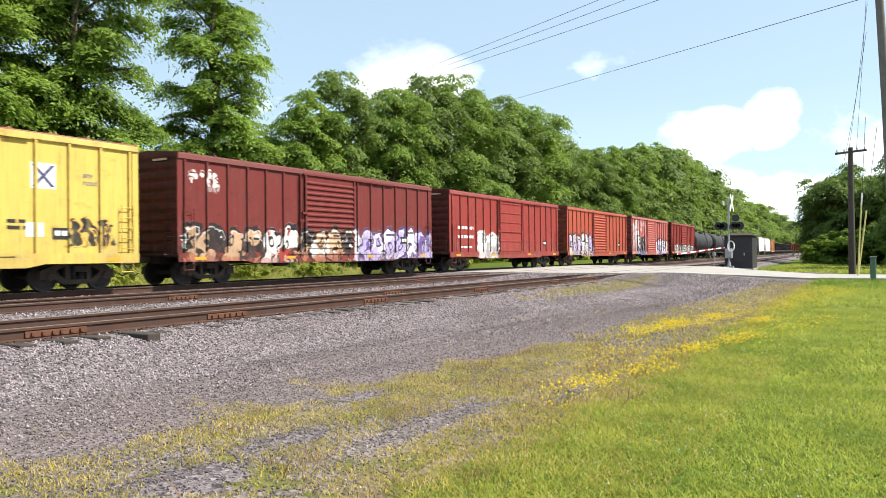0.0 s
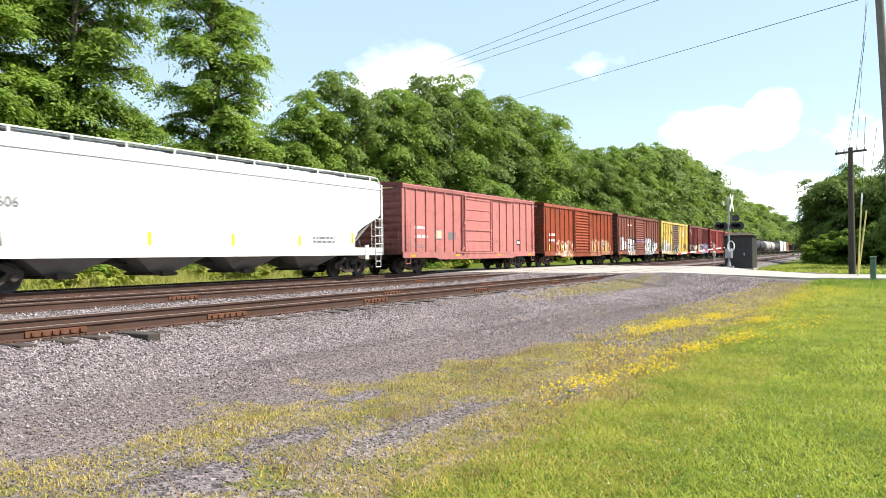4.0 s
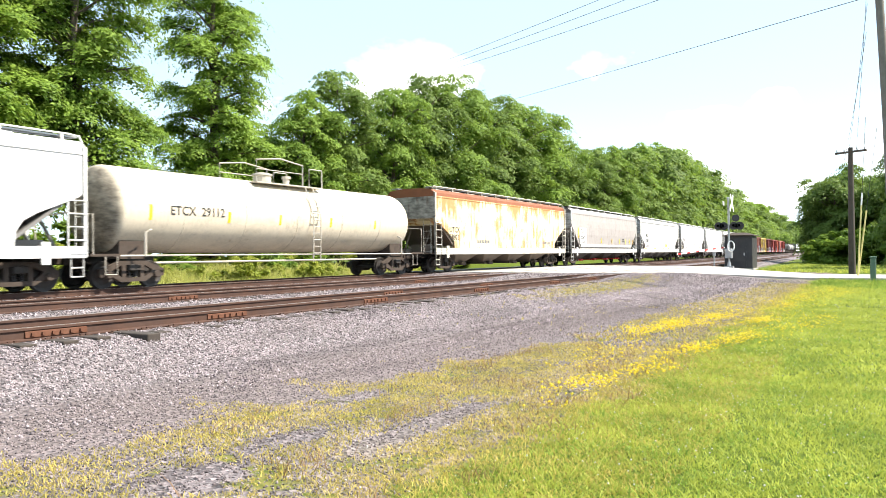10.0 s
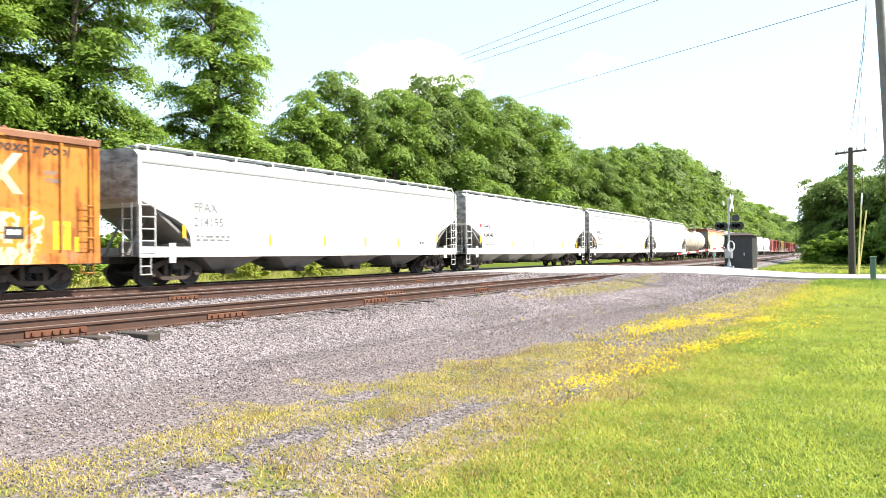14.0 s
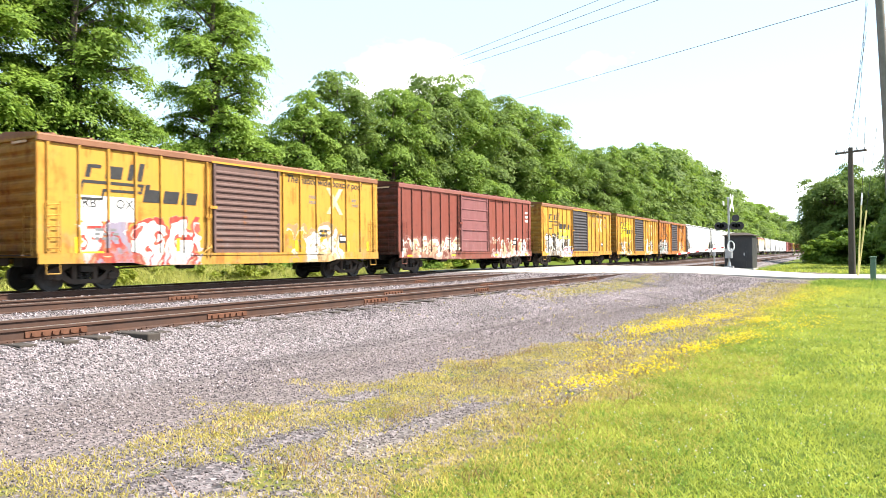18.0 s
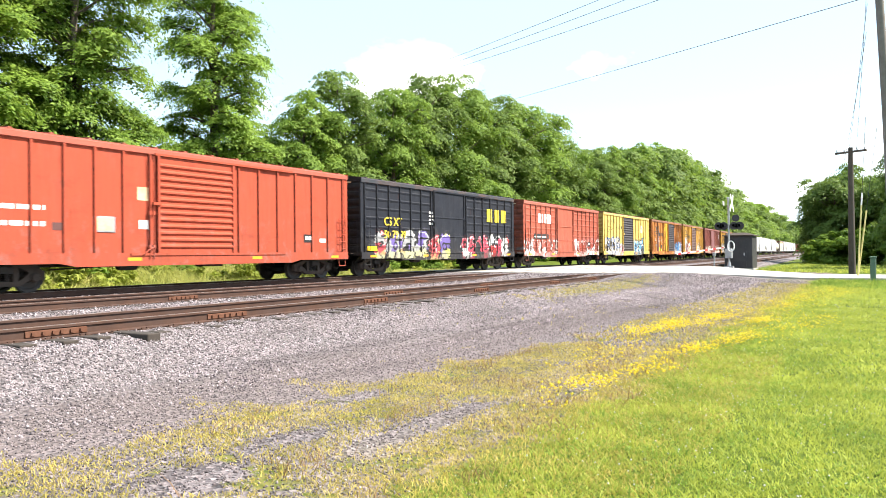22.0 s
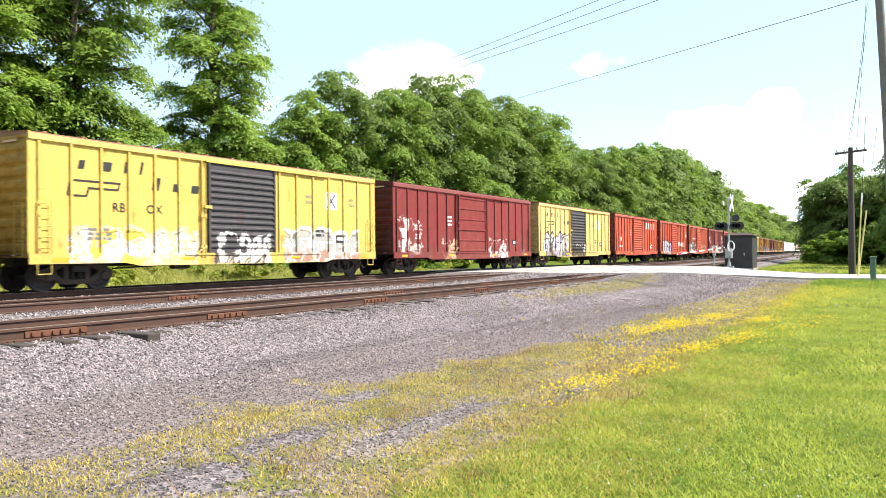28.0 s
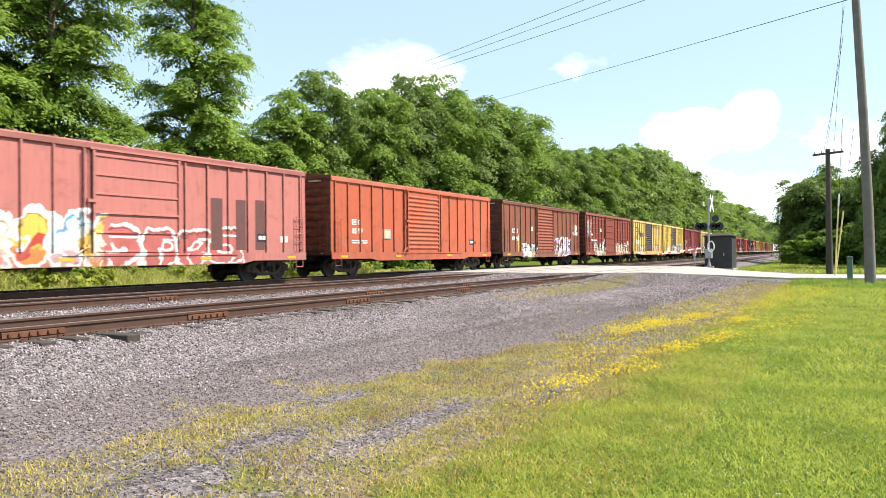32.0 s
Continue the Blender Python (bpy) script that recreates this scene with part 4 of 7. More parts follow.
def hopper(spec):
    L = spec["s1"] - spec["s0"]
    half = L / 2
    col, name = spec["col"], spec["name"]
    paint = car_paint(name + "_paint", col, spec.get("rust", 0.0), spec.get("rustcol", (0.24, 0.07, 0.015)), spec.get("fade", 0.1), spec.get("grime", 0.25), spec.get("tags", ()), 0.45, spec.get("zrust", 0))
    trim = car_paint(name + "_trim_paint", spec.get("trim", (0.78, 0.77, 0.74)), spec.get("rust", 0.0) * 0.3, (0.2, 0.08, 0.03), 0.1, 0.15)
    # dark colour puts the shade of the end bays and chutes into the steel
    dark = plain(name + "_painted_shade", spec.get("dark", (0.22, 0.21, 0.20)), 0.7, 0.1, 0.4, 1.5, (0.10, 0.08, 0.06), 0.5)
    car = thing("covered_hopper", spec["label"], "hopper wagon", "wagons of the freight train")
    b, cut = 1.30, spec.get("cut", 2.1)
    rnd = spec.get("round", False)
    # barrel: outline of the side with the end bays cut away, swept between curved side sheets
    side = [(-half + 0.05, 4.0), (-half + 0.05, 2.9), (-half + 0.25, 2.72)]
    if rnd:
        side += [(-half + 1.5, 2.2), (-half + 1.85, 2.0), (-half + 2.05, 1.7), (-half + cut, b)]
    else:
        side += [(-half + 1.55, 2.05), (-half + cut, 1.68), (-half + cut, b)]
    side = side + [(-x, z) for x, z in reversed(side)]
    body = Geo()
    bulge = spec.get("bulge", 0.0)
    body.prism([(x, -1.50, z) for x, z in side], (0, 3.0, 0))
    part("body", body, paint, car)
    if bulge:
        # rounded side sheet of the teardrop barrel
        rings = []
        for z, y in ((b, -1.50), (1.7, -1.53), (2.4, -1.58), (3.0, -1.58), (3.5, -1.55), (4.0, -1.50)):
            cutx = half - 0.05 if z > 2.9 else half - 0.25 - (2.9 - z) / 1.6 * (cut - 0.25)
            rings.append([(-cutx, y, z), (cutx, y, z), (cutx, -1.49, z), (-cutx, -1.49, z)])
        part("side_sheet", Geo().loft(rings), paint, car)
        part("side_stringer", Geo().box(-half + cut, half - cut, -1.60, -1.5, 1.44, 1.62), trim, car)
    # roof
    roof = Geo().loft([[(x, -1.50, 4.0), (x, -1.46, 4.2), (x, -1.25, 4.38), (x, -0.6, 4.46), (x, 0.6, 4.46), (x, 1.25, 4.38), (x, 1.46, 4.2), (x, 1.50, 4.0)] for x in (-half + 0.05, half - 0.05)])
    part("roof", roof, paint if not spec.get("roofcol") else plain(name + "_roof", spec["roofcol"], 0.7, 0, 0.3, 1.5, (0.12, 0.05, 0.02), 0.6), car)
    part("roof_seam", Geo().box(-half + 0.02, half - 0.02, -1.525, -1.49, 3.96, 4.03), paint if spec.get("seam") is None else plain(name + "_seam", spec["seam"], 0.6), car)
    hatch = Geo().box(-half + 1.5, half - 1.5, -0.35, 0.35, 4.44, 4.56)
    part("hatch_cover", hatch, trim, car)
    # roof walk: board on brackets, with its edge rail
    for y in (-1.02, 1.02):
        part("running_board", Geo().box(-half + 0.1, half - 0.1, y - 0.2, y + 0.2, 4.48, 4.52), M["galv"] if not spec.get("walkdark") else M["black"], car)
    for i in range(11):
        x = -half + 0.6 + (L - 1.2) * i / 10
        part("walk_bracket", Geo().box(x - 0.035, x + 0.035, -1.26, -1.18, 4.33, 4.56).box(x - 0.035, x + 0.035, -1.26, 1.26, 4.42, 4.48), trim, car)
    part("edge_rail", Geo().tube([(-half + 0.06, -1.45, 4.2), (-half + 0.12, -1.32, 4.52), (-half + 0.4, -1.25, 4.56), (half - 0.4, -1.25, 4.56), (half - 0.12, -1.32, 4.52), (half - 0.06, -1.45, 4.2)], 0.028, 6), trim, car)
    # sills
    for s in (-1, 1):
        part("side_sill", Geo().box(-half + 0.05, half - 0.05, min(s * 1.46, s * 1.55), max(s * 1.46, s * 1.55), 0.96, 1.30), trim, car)
    # end bays: bulkhead, corner posts, braces, ladders
    for s in (-1, 1):
        x = s * (half - cut - 0.1)
        part("slope_sheet", Geo().prism([(s * (half - 0.3), -1.42, 2.78), (s * (half - cut - 0.15), -1.42, 1.30), (s * (half - cut - 0.3), -1.42, 1.30), (s * (half - 0.45), -1.42, 2.78)], (0, 2.84, 0)), dark, car, "sloping end sheet coloured dark to stand for its shade")
        part("end_plate", Geo().box(min(s * (half - 0.06), s * (half - 0.01)), max(s * (half - 0.06), s * (half - 0.01)), -1.49, 1.49, 2.85, 4.0), dark if spec.get("darkend") else trim, car)
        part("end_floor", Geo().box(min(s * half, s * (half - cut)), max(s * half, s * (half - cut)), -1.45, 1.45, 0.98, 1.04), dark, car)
        part("corner_post", Geo().box(min(s * (half - 0.02), s * (half - 0.12)), max(s * (half - 0.02), s * (half - 0.12)), -1.55, -1.45, 1.3, 4.2), trim, car)
        part("corner_post", Geo().box(min(s * (half - 0.02), s * (half - 0.12)), max(s * (half - 0.02), s * (half - 0.12)), 1.45, 1.55, 1.3, 4.2), trim, car)
        part("brace", Geo().tube([(s * (half - 0.3), -0.6, 1.04), (s * (half - 1.0), -0.6, 2.3)], 0.05, 6).tube([(s * (half - 0.3), 0.6, 1.04), (s * (half - 1.0), 0.6, 2.3)], 0.05, 6).box(min(s * (half - 0.7), s * (half - 1.5)), max(s * (half - 0.7), s * (half - 1.5)), -0.5, 0.4, 1.04, 1.5), dark, car)
        lad = Geo()
        for q in (0.05, 0.62):
            lad.tube([(s * (half - q), -1.56, 0.98), (s * (half - q), -1.56, 2.62)], 0.026, 6)
        for j in range(5):
            lad.tube([(s * (half - 0.05), -1.56, 1.1 + 0.38 * j), (s * (half - 0.62), -1.56, 1.1 + 0.38 * j)], 0.02, 5)
        part("ladder", lad, trim, car)
        st = Geo()
        for q in (0.12, 0.50):
            st.tube([(s * (half - q), -1.5, 0.96), (s * (half - q), -1.5, 0.40)], 0.02, 5)
        st.tube([(s * (half - 0.12), -1.5, 0.42), (s * (half - 0.5), -1.5, 0.42)], 0.02, 5).tube([(s * (half - 0.12), -1.5, 0.68), (s * (half - 0.5), -1.5, 0.68)], 0.02, 5)
        part("step", st, trim, car)
        lad = Geo()
        for y in (-1.3, -0.85):
            lad.tube([(s * (half + 0.05), y, 1.0), (s * (half + 0.05), y, 2.7)], 0.02, 5)
        for j in range(5):
            lad.tube([(s * (half + 0.05), -1.3, 1.1 + 0.36 * j), (s * (half + 0.05), -0.85, 1.1 + 0.36 * j)], 0.016, 5)
        part("end_ladder", lad, trim, car)
        part("jacking_pad", Geo().box(min(s * (half - 1.15), s * (half - 1.4)), max(s * (half - 1.15), s * (half - 1.4)), -1.58, -1.5, 0.78, 1.42), trim, car)
    # discharge hoppers
    nh = spec.get("bays", 4)
    span = L - 2 * cut - 0.6
    for i in range(nh):
        xc = -span / 2 + span * (i + 0.5) / nh
        w = span / nh / 2 - 0.05
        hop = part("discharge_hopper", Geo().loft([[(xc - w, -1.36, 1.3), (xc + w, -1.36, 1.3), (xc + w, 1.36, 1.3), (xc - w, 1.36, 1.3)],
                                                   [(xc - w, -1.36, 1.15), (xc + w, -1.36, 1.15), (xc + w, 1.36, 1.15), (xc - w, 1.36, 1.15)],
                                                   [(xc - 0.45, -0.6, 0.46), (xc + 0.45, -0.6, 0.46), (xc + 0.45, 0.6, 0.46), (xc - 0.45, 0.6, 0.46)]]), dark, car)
        part("outlet_gate", Geo().box(xc - 0.5, xc + 0.5, -0.75, 0.75, 0.36, 0.46).box(xc - 0.25, xc + 0.25, -0.95, -0.75, 0.34, 0.50), M["truckbrown"] if not spec.get("redgate") else M["red"], hop)
    part("center_sill", Geo().box(-half + 0.2, half - 0.2, -0.2, 0.2, 0.75, 1.0), M["black"], car)
    running_gear(car, half, 1.75)
    def back(x):
        return x - 1.2 if x < -5 else x
    for x, z in spec.get("strips", ()):
        part("reflector", kit()["reflector"], None, car, m=Matrix.Translation((back(x), -1.505 if not bulge else -1.585, z)))
    yl = -1.506 if not bulge else -1.59
    for x, z, w, h, mat in spec.get("panels", ()):
        part("painted_panel", Geo().box(back(x), back(x) + w, yl, yl + 0.004, z, z + h), M[mat], car)
    for args in spec.get("text", ()):
        lettering(car, args[0], back(args[1]), *args[2:4], M[args[4]], yl - 0.003, "lettering", *args[5:])
    for i, (x, z, w, h, rows, mat) in enumerate(spec.get("print", ())):
        bars(car, back(x), z, w, h, rows, M[mat], y=yl - 0.002, seed=i + 3)
    return car


def tank_car(spec):
    L = spec["s1"] - spec["s0"]
    half = L / 2
    name = spec["name"]
    paint = car_paint(name + "_paint", spec["col"], spec.get("rust", 0.08), (0.2, 0.10, 0.04), 0.25, 0.3, (), 0.4)
    trim = M["truckbrown"] if not spec.get("trim") else plain(name + "_trim", spec["trim"], 0.5, 0, 0.2, 2)
    car = thing("tank_car", spec["label"], "tank wagon", "wagons of the freight train")
    R, zc, hb = 1.42, 2.52, half - 0.75
    prof = [(-hb, 0.02)] + [(-hb + 0.55 * (1 - math.cos(t)), R * math.sin(t)) for t in (0.25, 0.5, 0.8, 1.1, 1.35, 1.57)]
    prof += [(-a, r) for a, r in reversed(prof)]
    part("tank", Geo().lathe(prof, (0, 0, zc), "x", 40).mesh("tank", paint, smooth=True), None, car, spec.get("tanklabel", "long smooth cylinder with dished ends"))
    for i in range(1, 6):
        x = -hb + 2 * hb * i / 6
        part("weld_band", Geo().lathe([(x - 0.03, R), (x - 0.03, R + 0.008), (x + 0.03, R + 0.008), (x + 0.03, R)], (0, 0, zc), "x", 40).mesh("weld_band", paint, smooth=True), None, car)
    part("manway", Geo().lathe([(0, 0.02), (0, 0.36), (0.28, 0.36), (0.30, 0.40), (0.36, 0.40), (0.42, 0.2), (0.44, 0.02)], (-0.6, 0, zc + R - 0.04), "z", 16), trim, car)
    part("valve", Geo().lathe([(0, 0.02), (0, 0.14), (0.3, 0.14), (0.3, 0.2), (0.4, 0.2), (0.42, 0.02)], (0.9, 0.1, zc + R - 0.04), "z", 10), trim, car)
    zt = zc + R + 0.02
    part("platform", Geo().box(-1.9, 1.9, -1.05, -0.45, zt - 0.18, zt - 0.13).box(-1.9, 1.9, 0.45, 1.05, zt - 0.18, zt - 0.13), trim, car)
    rail = Geo()
    for y in (-1.0, 1.0):
        rail.tube([(-1.9, y, zt - 0.15), (-1.9, y, zt + 0.7), (-0.6, y, zt + 0.85), (0.7, y, zt + 0.7), (0.7, y, zt - 0.15)], 0.03, 6)
        rail.tube([(1.1, y, zt - 0.15), (1.1, y, zt + 0.6), (1.9, y, zt + 0.6), (1.9, y, zt - 0.15)], 0.03, 6).tube([(-1.9, y, zt + 0.35), (0.7, y, zt + 0.35)], 0.02, 5)
    part("platform_railing", rail, trim, car)
    lad = Geo()
    for x in (0.75, 1.2):
        lad.tube([(x, -1.5, 0.72), (x, -1.55, zc), (x, -1.1, zt - 0.2)], 0.025, 6)
    for j in range(9):
        lad.tube([(0.75, -1.53, 0.8 + 0.27 * j), (1.2, -1.53, 0.8 + 0.27 * j)], 0.018, 5)
    part("ladder", lad, trim, car)
    for s in (-1, 1):
        x = s * (half - 1.75)
        part("saddle", Geo().box(x - 0.45, x + 0.45, -1.0, 1.0, 0.92, 1.5), M["truckbrown"], car)
        part("stub_sill", Geo().box(min(s * half, s * (half - 3.2)), max(s * half, s * (half - 3.2)), -0.2, 0.2, 0.76, 1.05), M["black"], car)
        part("end_platform", Geo().box(min(s * half, s * (half - 1.0)), max(s * half, s * (half - 1.0)), -1.5, 1.5, 1.0, 1.08), M["truckbrown"], car)
        part("end_handrail", Geo().tube([(s * (half - 0.1), -1.48, 1.05), (s * (half - 0.1), -1.48, 2.25), (s * (half - 0.1), -0.2, 2.35), (s * (half - 0.1), 1.48, 2.25), (s * (half - 0.1), 1.48, 1.05)], 0.022, 6).tube([(s * (half - 1.9), -1.48, 1.0), (s * (half - 1.9), -1.48, 1.75), (s * (half - 2.15), -1.44, 1.85)], 0.04, 6), trim, car)
        part("step", Geo().tube([(s * (half - 0.5), -1.48, 1.0), (s * (half - 0.5), -1.48, 0.45), (s * (half - 0.9), -1.48, 0.45), (s * (half - 0.9), -1.48, 1.0)], 0.02, 5), trim, car)
    part("side_rod", Geo().tube([(-half + 0.8, -1.46, 1.02), (half - 0.8, -1.46, 1.02)], 0.03, 6).tube([(-half + 2.5, -0.5, 0.78), (half - 2.5, -0.5, 0.78)], 0.04, 6), trim, car)
    running_gear(car, half, 1.75)
    for x, z, w, h, mat in spec.get("panels", ()):
        part("painted_panel", Geo().add([(q, -(R + 0.004) * math.cos(a), zc + (R + 0.004) * math.sin(a)) for a in ((z - zc + h * i / 4) / R for i in range(5)) for q in (x, x + w)], [(2 * i, 2 * i + 1, 2 * i + 3, 2 * i + 2) for i in range(4)]), M[mat], car)
    for args in spec.get("text", ()):
        lettering(car, *args[:4], M[args[4]], -1.4215, "lettering", *args[5:])
    return car


def open_hopper(spec):
    L = spec["s1"] - spec["s0"]
    half = L / 2
    paint = car_paint(spec["name"] + "_paint", spec["col"], 0.3)
    car = thing("open_hopper", spec["label"], "hopper wagon", "wagons of the freight train")
    ring = [(-half + 0.1, 3.55), (-half + 0.1, 2.7), (-half + 2.0, 1.1), (half - 2.0, 1.1), (half - 0.1, 2.7), (half - 0.1, 3.55)]
    part("body", Geo().prism([(x, -1.48, z) for x, z in ring], (0, 2.96, 0)), paint, car)
    part("top_chord", Geo().box(-half, half, -1.58, -1.46, 3.5, 3.66).box(-half, half, 1.46, 1.58, 3.5, 3.66), paint, car)
    part("side_sill", Geo().box(-half, half, -1.58, -1.46, 0.9, 1.15).box(-half, half, 1.46, 1.58, 0.9, 1.15), paint, car)
    for i in range(12):
        x = -half + 0.4 + (L - 0.8) * i / 11
        part("side_post", Geo().box(x - 0.06, x + 0.06, -1.57, -1.48, 1.1, 3.55), paint, car)
    part("load", Geo().loft([[(-half + 0.3, -1.3, 3.5), (half - 0.3, -1.3, 3.5), (half - 0.3, 1.3, 3.5), (-half + 0.3, 1.3, 3.5)], [(-half + 1.5, -0.3, 3.85), (half - 1.5, -0.3, 3.85), (half - 1.5, 0.3, 3.85), (-half + 1.5, 0.3, 3.85)]]), M["black"], car)
    running_gear(car, half, 1.7)
    return car


# ---------------------------------------------------------------- plants
def raw_mesh(name, verts, loops, counts, mat):
    """A large mesh from arrays."""
    me = bpy.data.meshes.new(name)
    me.vertices.add(len(verts))
    me.vertices.foreach_set("co", np.ascontiguousarray(verts, dtype=np.float32).ravel())
    me.loops.add(len(loops))
    me.loops.foreach_set("vertex_index", np.ascontiguousarray(loops, dtype=np.int32))
    me.polygons.add(len(counts))
    starts = np.concatenate([[0], np.cumsum(counts)[:-1]]).astype(np.int32)
    me.polygons.foreach_set("loop_start", starts)
    me.update(calc_edges=True)
    me.materials.append(mat)
    return me


def leaf_cloud(name, centres, radii, per, size, mat, rng, flat=0.7):
    """Leaves (pointed quads, folded at random) scattered through many small clumps."""
    idx = np.repeat(np.arange(len(centres)), per)
    n = len(idx)
    d = rng.normal(size=(n, 3))
    d /= np.linalg.norm(d, axis=1)[:, None]
    r = rng.random(n) ** 0.45
    p = centres[idx] + d * (r * radii[idx])[:, None] * np.array([1, 1, flat])
    nrm = d * 0.6 + rng.normal(size=(n, 3)) * 0.55 + np.array([0.1, -0.25, 0.75])
    nrm /= np.linalg.norm(nrm, axis=1)[:, None]
    u = np.cross(nrm, rng.normal(size=(n, 3)))
    u /= np.linalg.norm(u, axis=1)[:, None]
    w = np.cross(nrm, u)
    s = (size * rng.uniform(0.6, 1.35, n))[:, None]
    v = np.stack([p - u * s, p - w * s * 0.42 + nrm * s * 0.08, p + u * s, p + w * s * 0.42 + nrm * s * 0.08], axis=1).reshape(-1, 3)
    return raw_mesh(name, v, np.arange(4 * n), np.full(n, 4), mat)


def boughs(name, domes, per, size, mat, rng):
    """Leaf sprays: each dome is a drooping umbrella of leaves round (centre, outward, radius)."""
    c = np.array([d[0] for d in domes])
    o = np.array([d[1] for d in domes])
    rad = np.array([d[2] for d in domes])
    count = np.maximum(6, (per * (rad / rad.mean()) ** 2).astype(int))
    idx = np.repeat(np.arange(len(c)), count)
    n = len(idx)
    a, q = rng.uniform(0, 2 * np.pi, n), np.sqrt(rng.random(n)) * (1 + 0.22 * rng.normal(size=n))
    side = np.stack([-o[:, 1], o[:, 0], np.zeros(len(o))], axis=1)
    lobed = 1 + 0.28 * np.sin(a * 3 + idx * 1.7) + 0.18 * np.sin(a * 7 + idx)
    u, w = q * np.cos(a) * 1.25 * lobed, q * np.sin(a) * lobed
    drop = -0.40 * (u * 0.8 + 0.35) ** 2 - 0.44 * w * w + rng.normal(size=n) * 0.12 + 0.15
    p = c[idx] + (o[idx] * u[:, None] + side[idx] * w[:, None]) * rad[idx][:, None]
    p[:, 2] += drop * rad[idx]
    nrm = o[idx] * (0.6 * u + 0.30)[:, None] + side[idx] * (0.7 * w)[:, None] + rng.normal(size=(n, 3)) * 0.30
    nrm[:, 2] += 0.78
    nrm /= np.linalg.norm(nrm, axis=1)[:, None]
    t = np.cross(nrm, rng.normal(size=(n, 3)))
    t /= np.linalg.norm(t, axis=1)[:, None]
    b = np.cross(nrm, t)
    s = (size * rng.uniform(0.6, 1.35, n))[:, None]
    v = np.stack([p - t * s, p - b * s * 0.46 + nrm * s * 0.08, p + t * s, p + b * s * 0.46 + nrm * s * 0.08], axis=1).reshape(-1, 3)
    return raw_mesh(name, v, np.arange(4 * n), np.full(n, 4), mat)


def tree_kind(seed, height, radius, bare, leaf, size, limbs_n=26, per=300, spray=1.15, lean=0.0):
    """Trunk, limbs and a layered crown of drooping sprays with gaps between them; returns the three meshes."""
    rng, rnd = np.random.default_rng(seed), random.Random(seed)
    trunk, limbs = Geo(), Geo()
    top = height * 0.90
    base = [(noise.noise((seed, i * 0.7, 0)) * 0.5 * i / 8 + lean * i / 8, noise.noise((0, i * 0.7, seed)) * 0.5 * i / 8, -0.3 + (top + 0.3) * i / 8) for i in range(9)]
    trunk.tube(base, height * 0.019, 9, height * 0.003)
    domes = []
    for i in range(limbs_n):
        f = (i + rnd.uniform(0.1, 0.9)) / limbs_n
        z0 = bare + (top - bare) * f * 0.93
        t = min(7.99, (z0 + 0.3) / (top + 0.3) * 8)
        o = Vector(base[int(t)]).lerp(Vector(base[int(t) + 1]), t - int(t))
        ang = i * 2.4 + rnd.uniform(-0.5, 0.5)
        wide = 0.72 + 0.28 * math.sin(math.pi * min(1, f / 0.7)) if f < 0.42 else math.sqrt(max(0.06, 1 - ((f - 0.42) / 0.66) ** 2))
        env = radius * wide * rnd.uniform(0.70, 1.12) * (1 + 0.35 * noise.noise((math.cos(ang) * 1.4 + seed, math.sin(ang) * 1.4, z0 * 0.3)))
        out = Vector((math.cos(ang), math.sin(ang), 0))
        e = o + out * env * 0.92 + Vector((0, 0, env * (0.10 + 0.65 * f) * rnd.uniform(0.4, 1.2)))
        mid = o.lerp(e, 0.5) + Vector((0, 0, 0.10 * env))
        limbs.tube([o, mid, e], height * 0.0062 * (1.25 - 0.8 * f), 5, 0.02)
        steps = max(2, int(env / (spray * 0.62)))
        for j in range(steps):
            q = 0.12 + 0.88 * (j + rnd.uniform(0.2, 0.8)) / steps
            s = o.lerp(e, q) + Vector((0, 0, 0.10 * env * (1 - abs(2 * q - 1))))
            for turn in (-1, 1):
                if rnd.random() < 0.34:
                    continue
                a2 = ang + turn * rnd.uniform(0.35, 1.15)
                reach = radius * rnd.uniform(0.10, 0.30) * (1.1 - 0.4 * q)
                tip = s + Vector((math.cos(a2) * reach, math.sin(a2) * reach, reach * rnd.uniform(-0.9, 1.2)))
                limbs.tube([s, s.lerp(tip, 0.6), tip], 0.028, 4, 0.008)
                a3 = ang + turn * rnd.uniform(0.0, 0.8)
                domes.append((tuple(tip), (math.cos(a3), math.sin(a3), 0), spray * rnd.uniform(0.6, 1.25) * (1.12 - 0.35 * f)))
        domes.append((tuple(e), tuple(out), spray * rnd.uniform(0.55, 1.0)))
    for j in range(9):
        ang = j * 2.4
        lift = height * (0.85 + 0.115 * rnd.random())
        domes.append(((base[8][0] + math.cos(ang) * radius * 0.34 * (j > 0), base[8][1] + math.sin(ang) * radius * 0.34 * (j > 0), lift), (math.cos(ang), math.sin(ang), 0), spray * rnd.uniform(0.65, 0.95)))
    crown = boughs("crown", domes, per, size, leaf, rng)
    return trunk.mesh("trunk", M["bark"], smooth=True), limbs.mesh("branchwork", M["bark"]), crown


def plant_tree(kind, x, y, turn, scale, label, group):
    t = thing("tree", label, "tree", group, m=Matrix.Translation((x, y, ground_z(x, y) - 0.05)) @ Matrix.Rotation(turn, 4, "Z") @ Matrix.Diagonal((scale[0], scale[0], scale[1], 1)))
    part("trunk", kind[0], None, t)
    part("branchwork", kind[1], None, t)
    part("crown", kind[2], None, t)
    return t


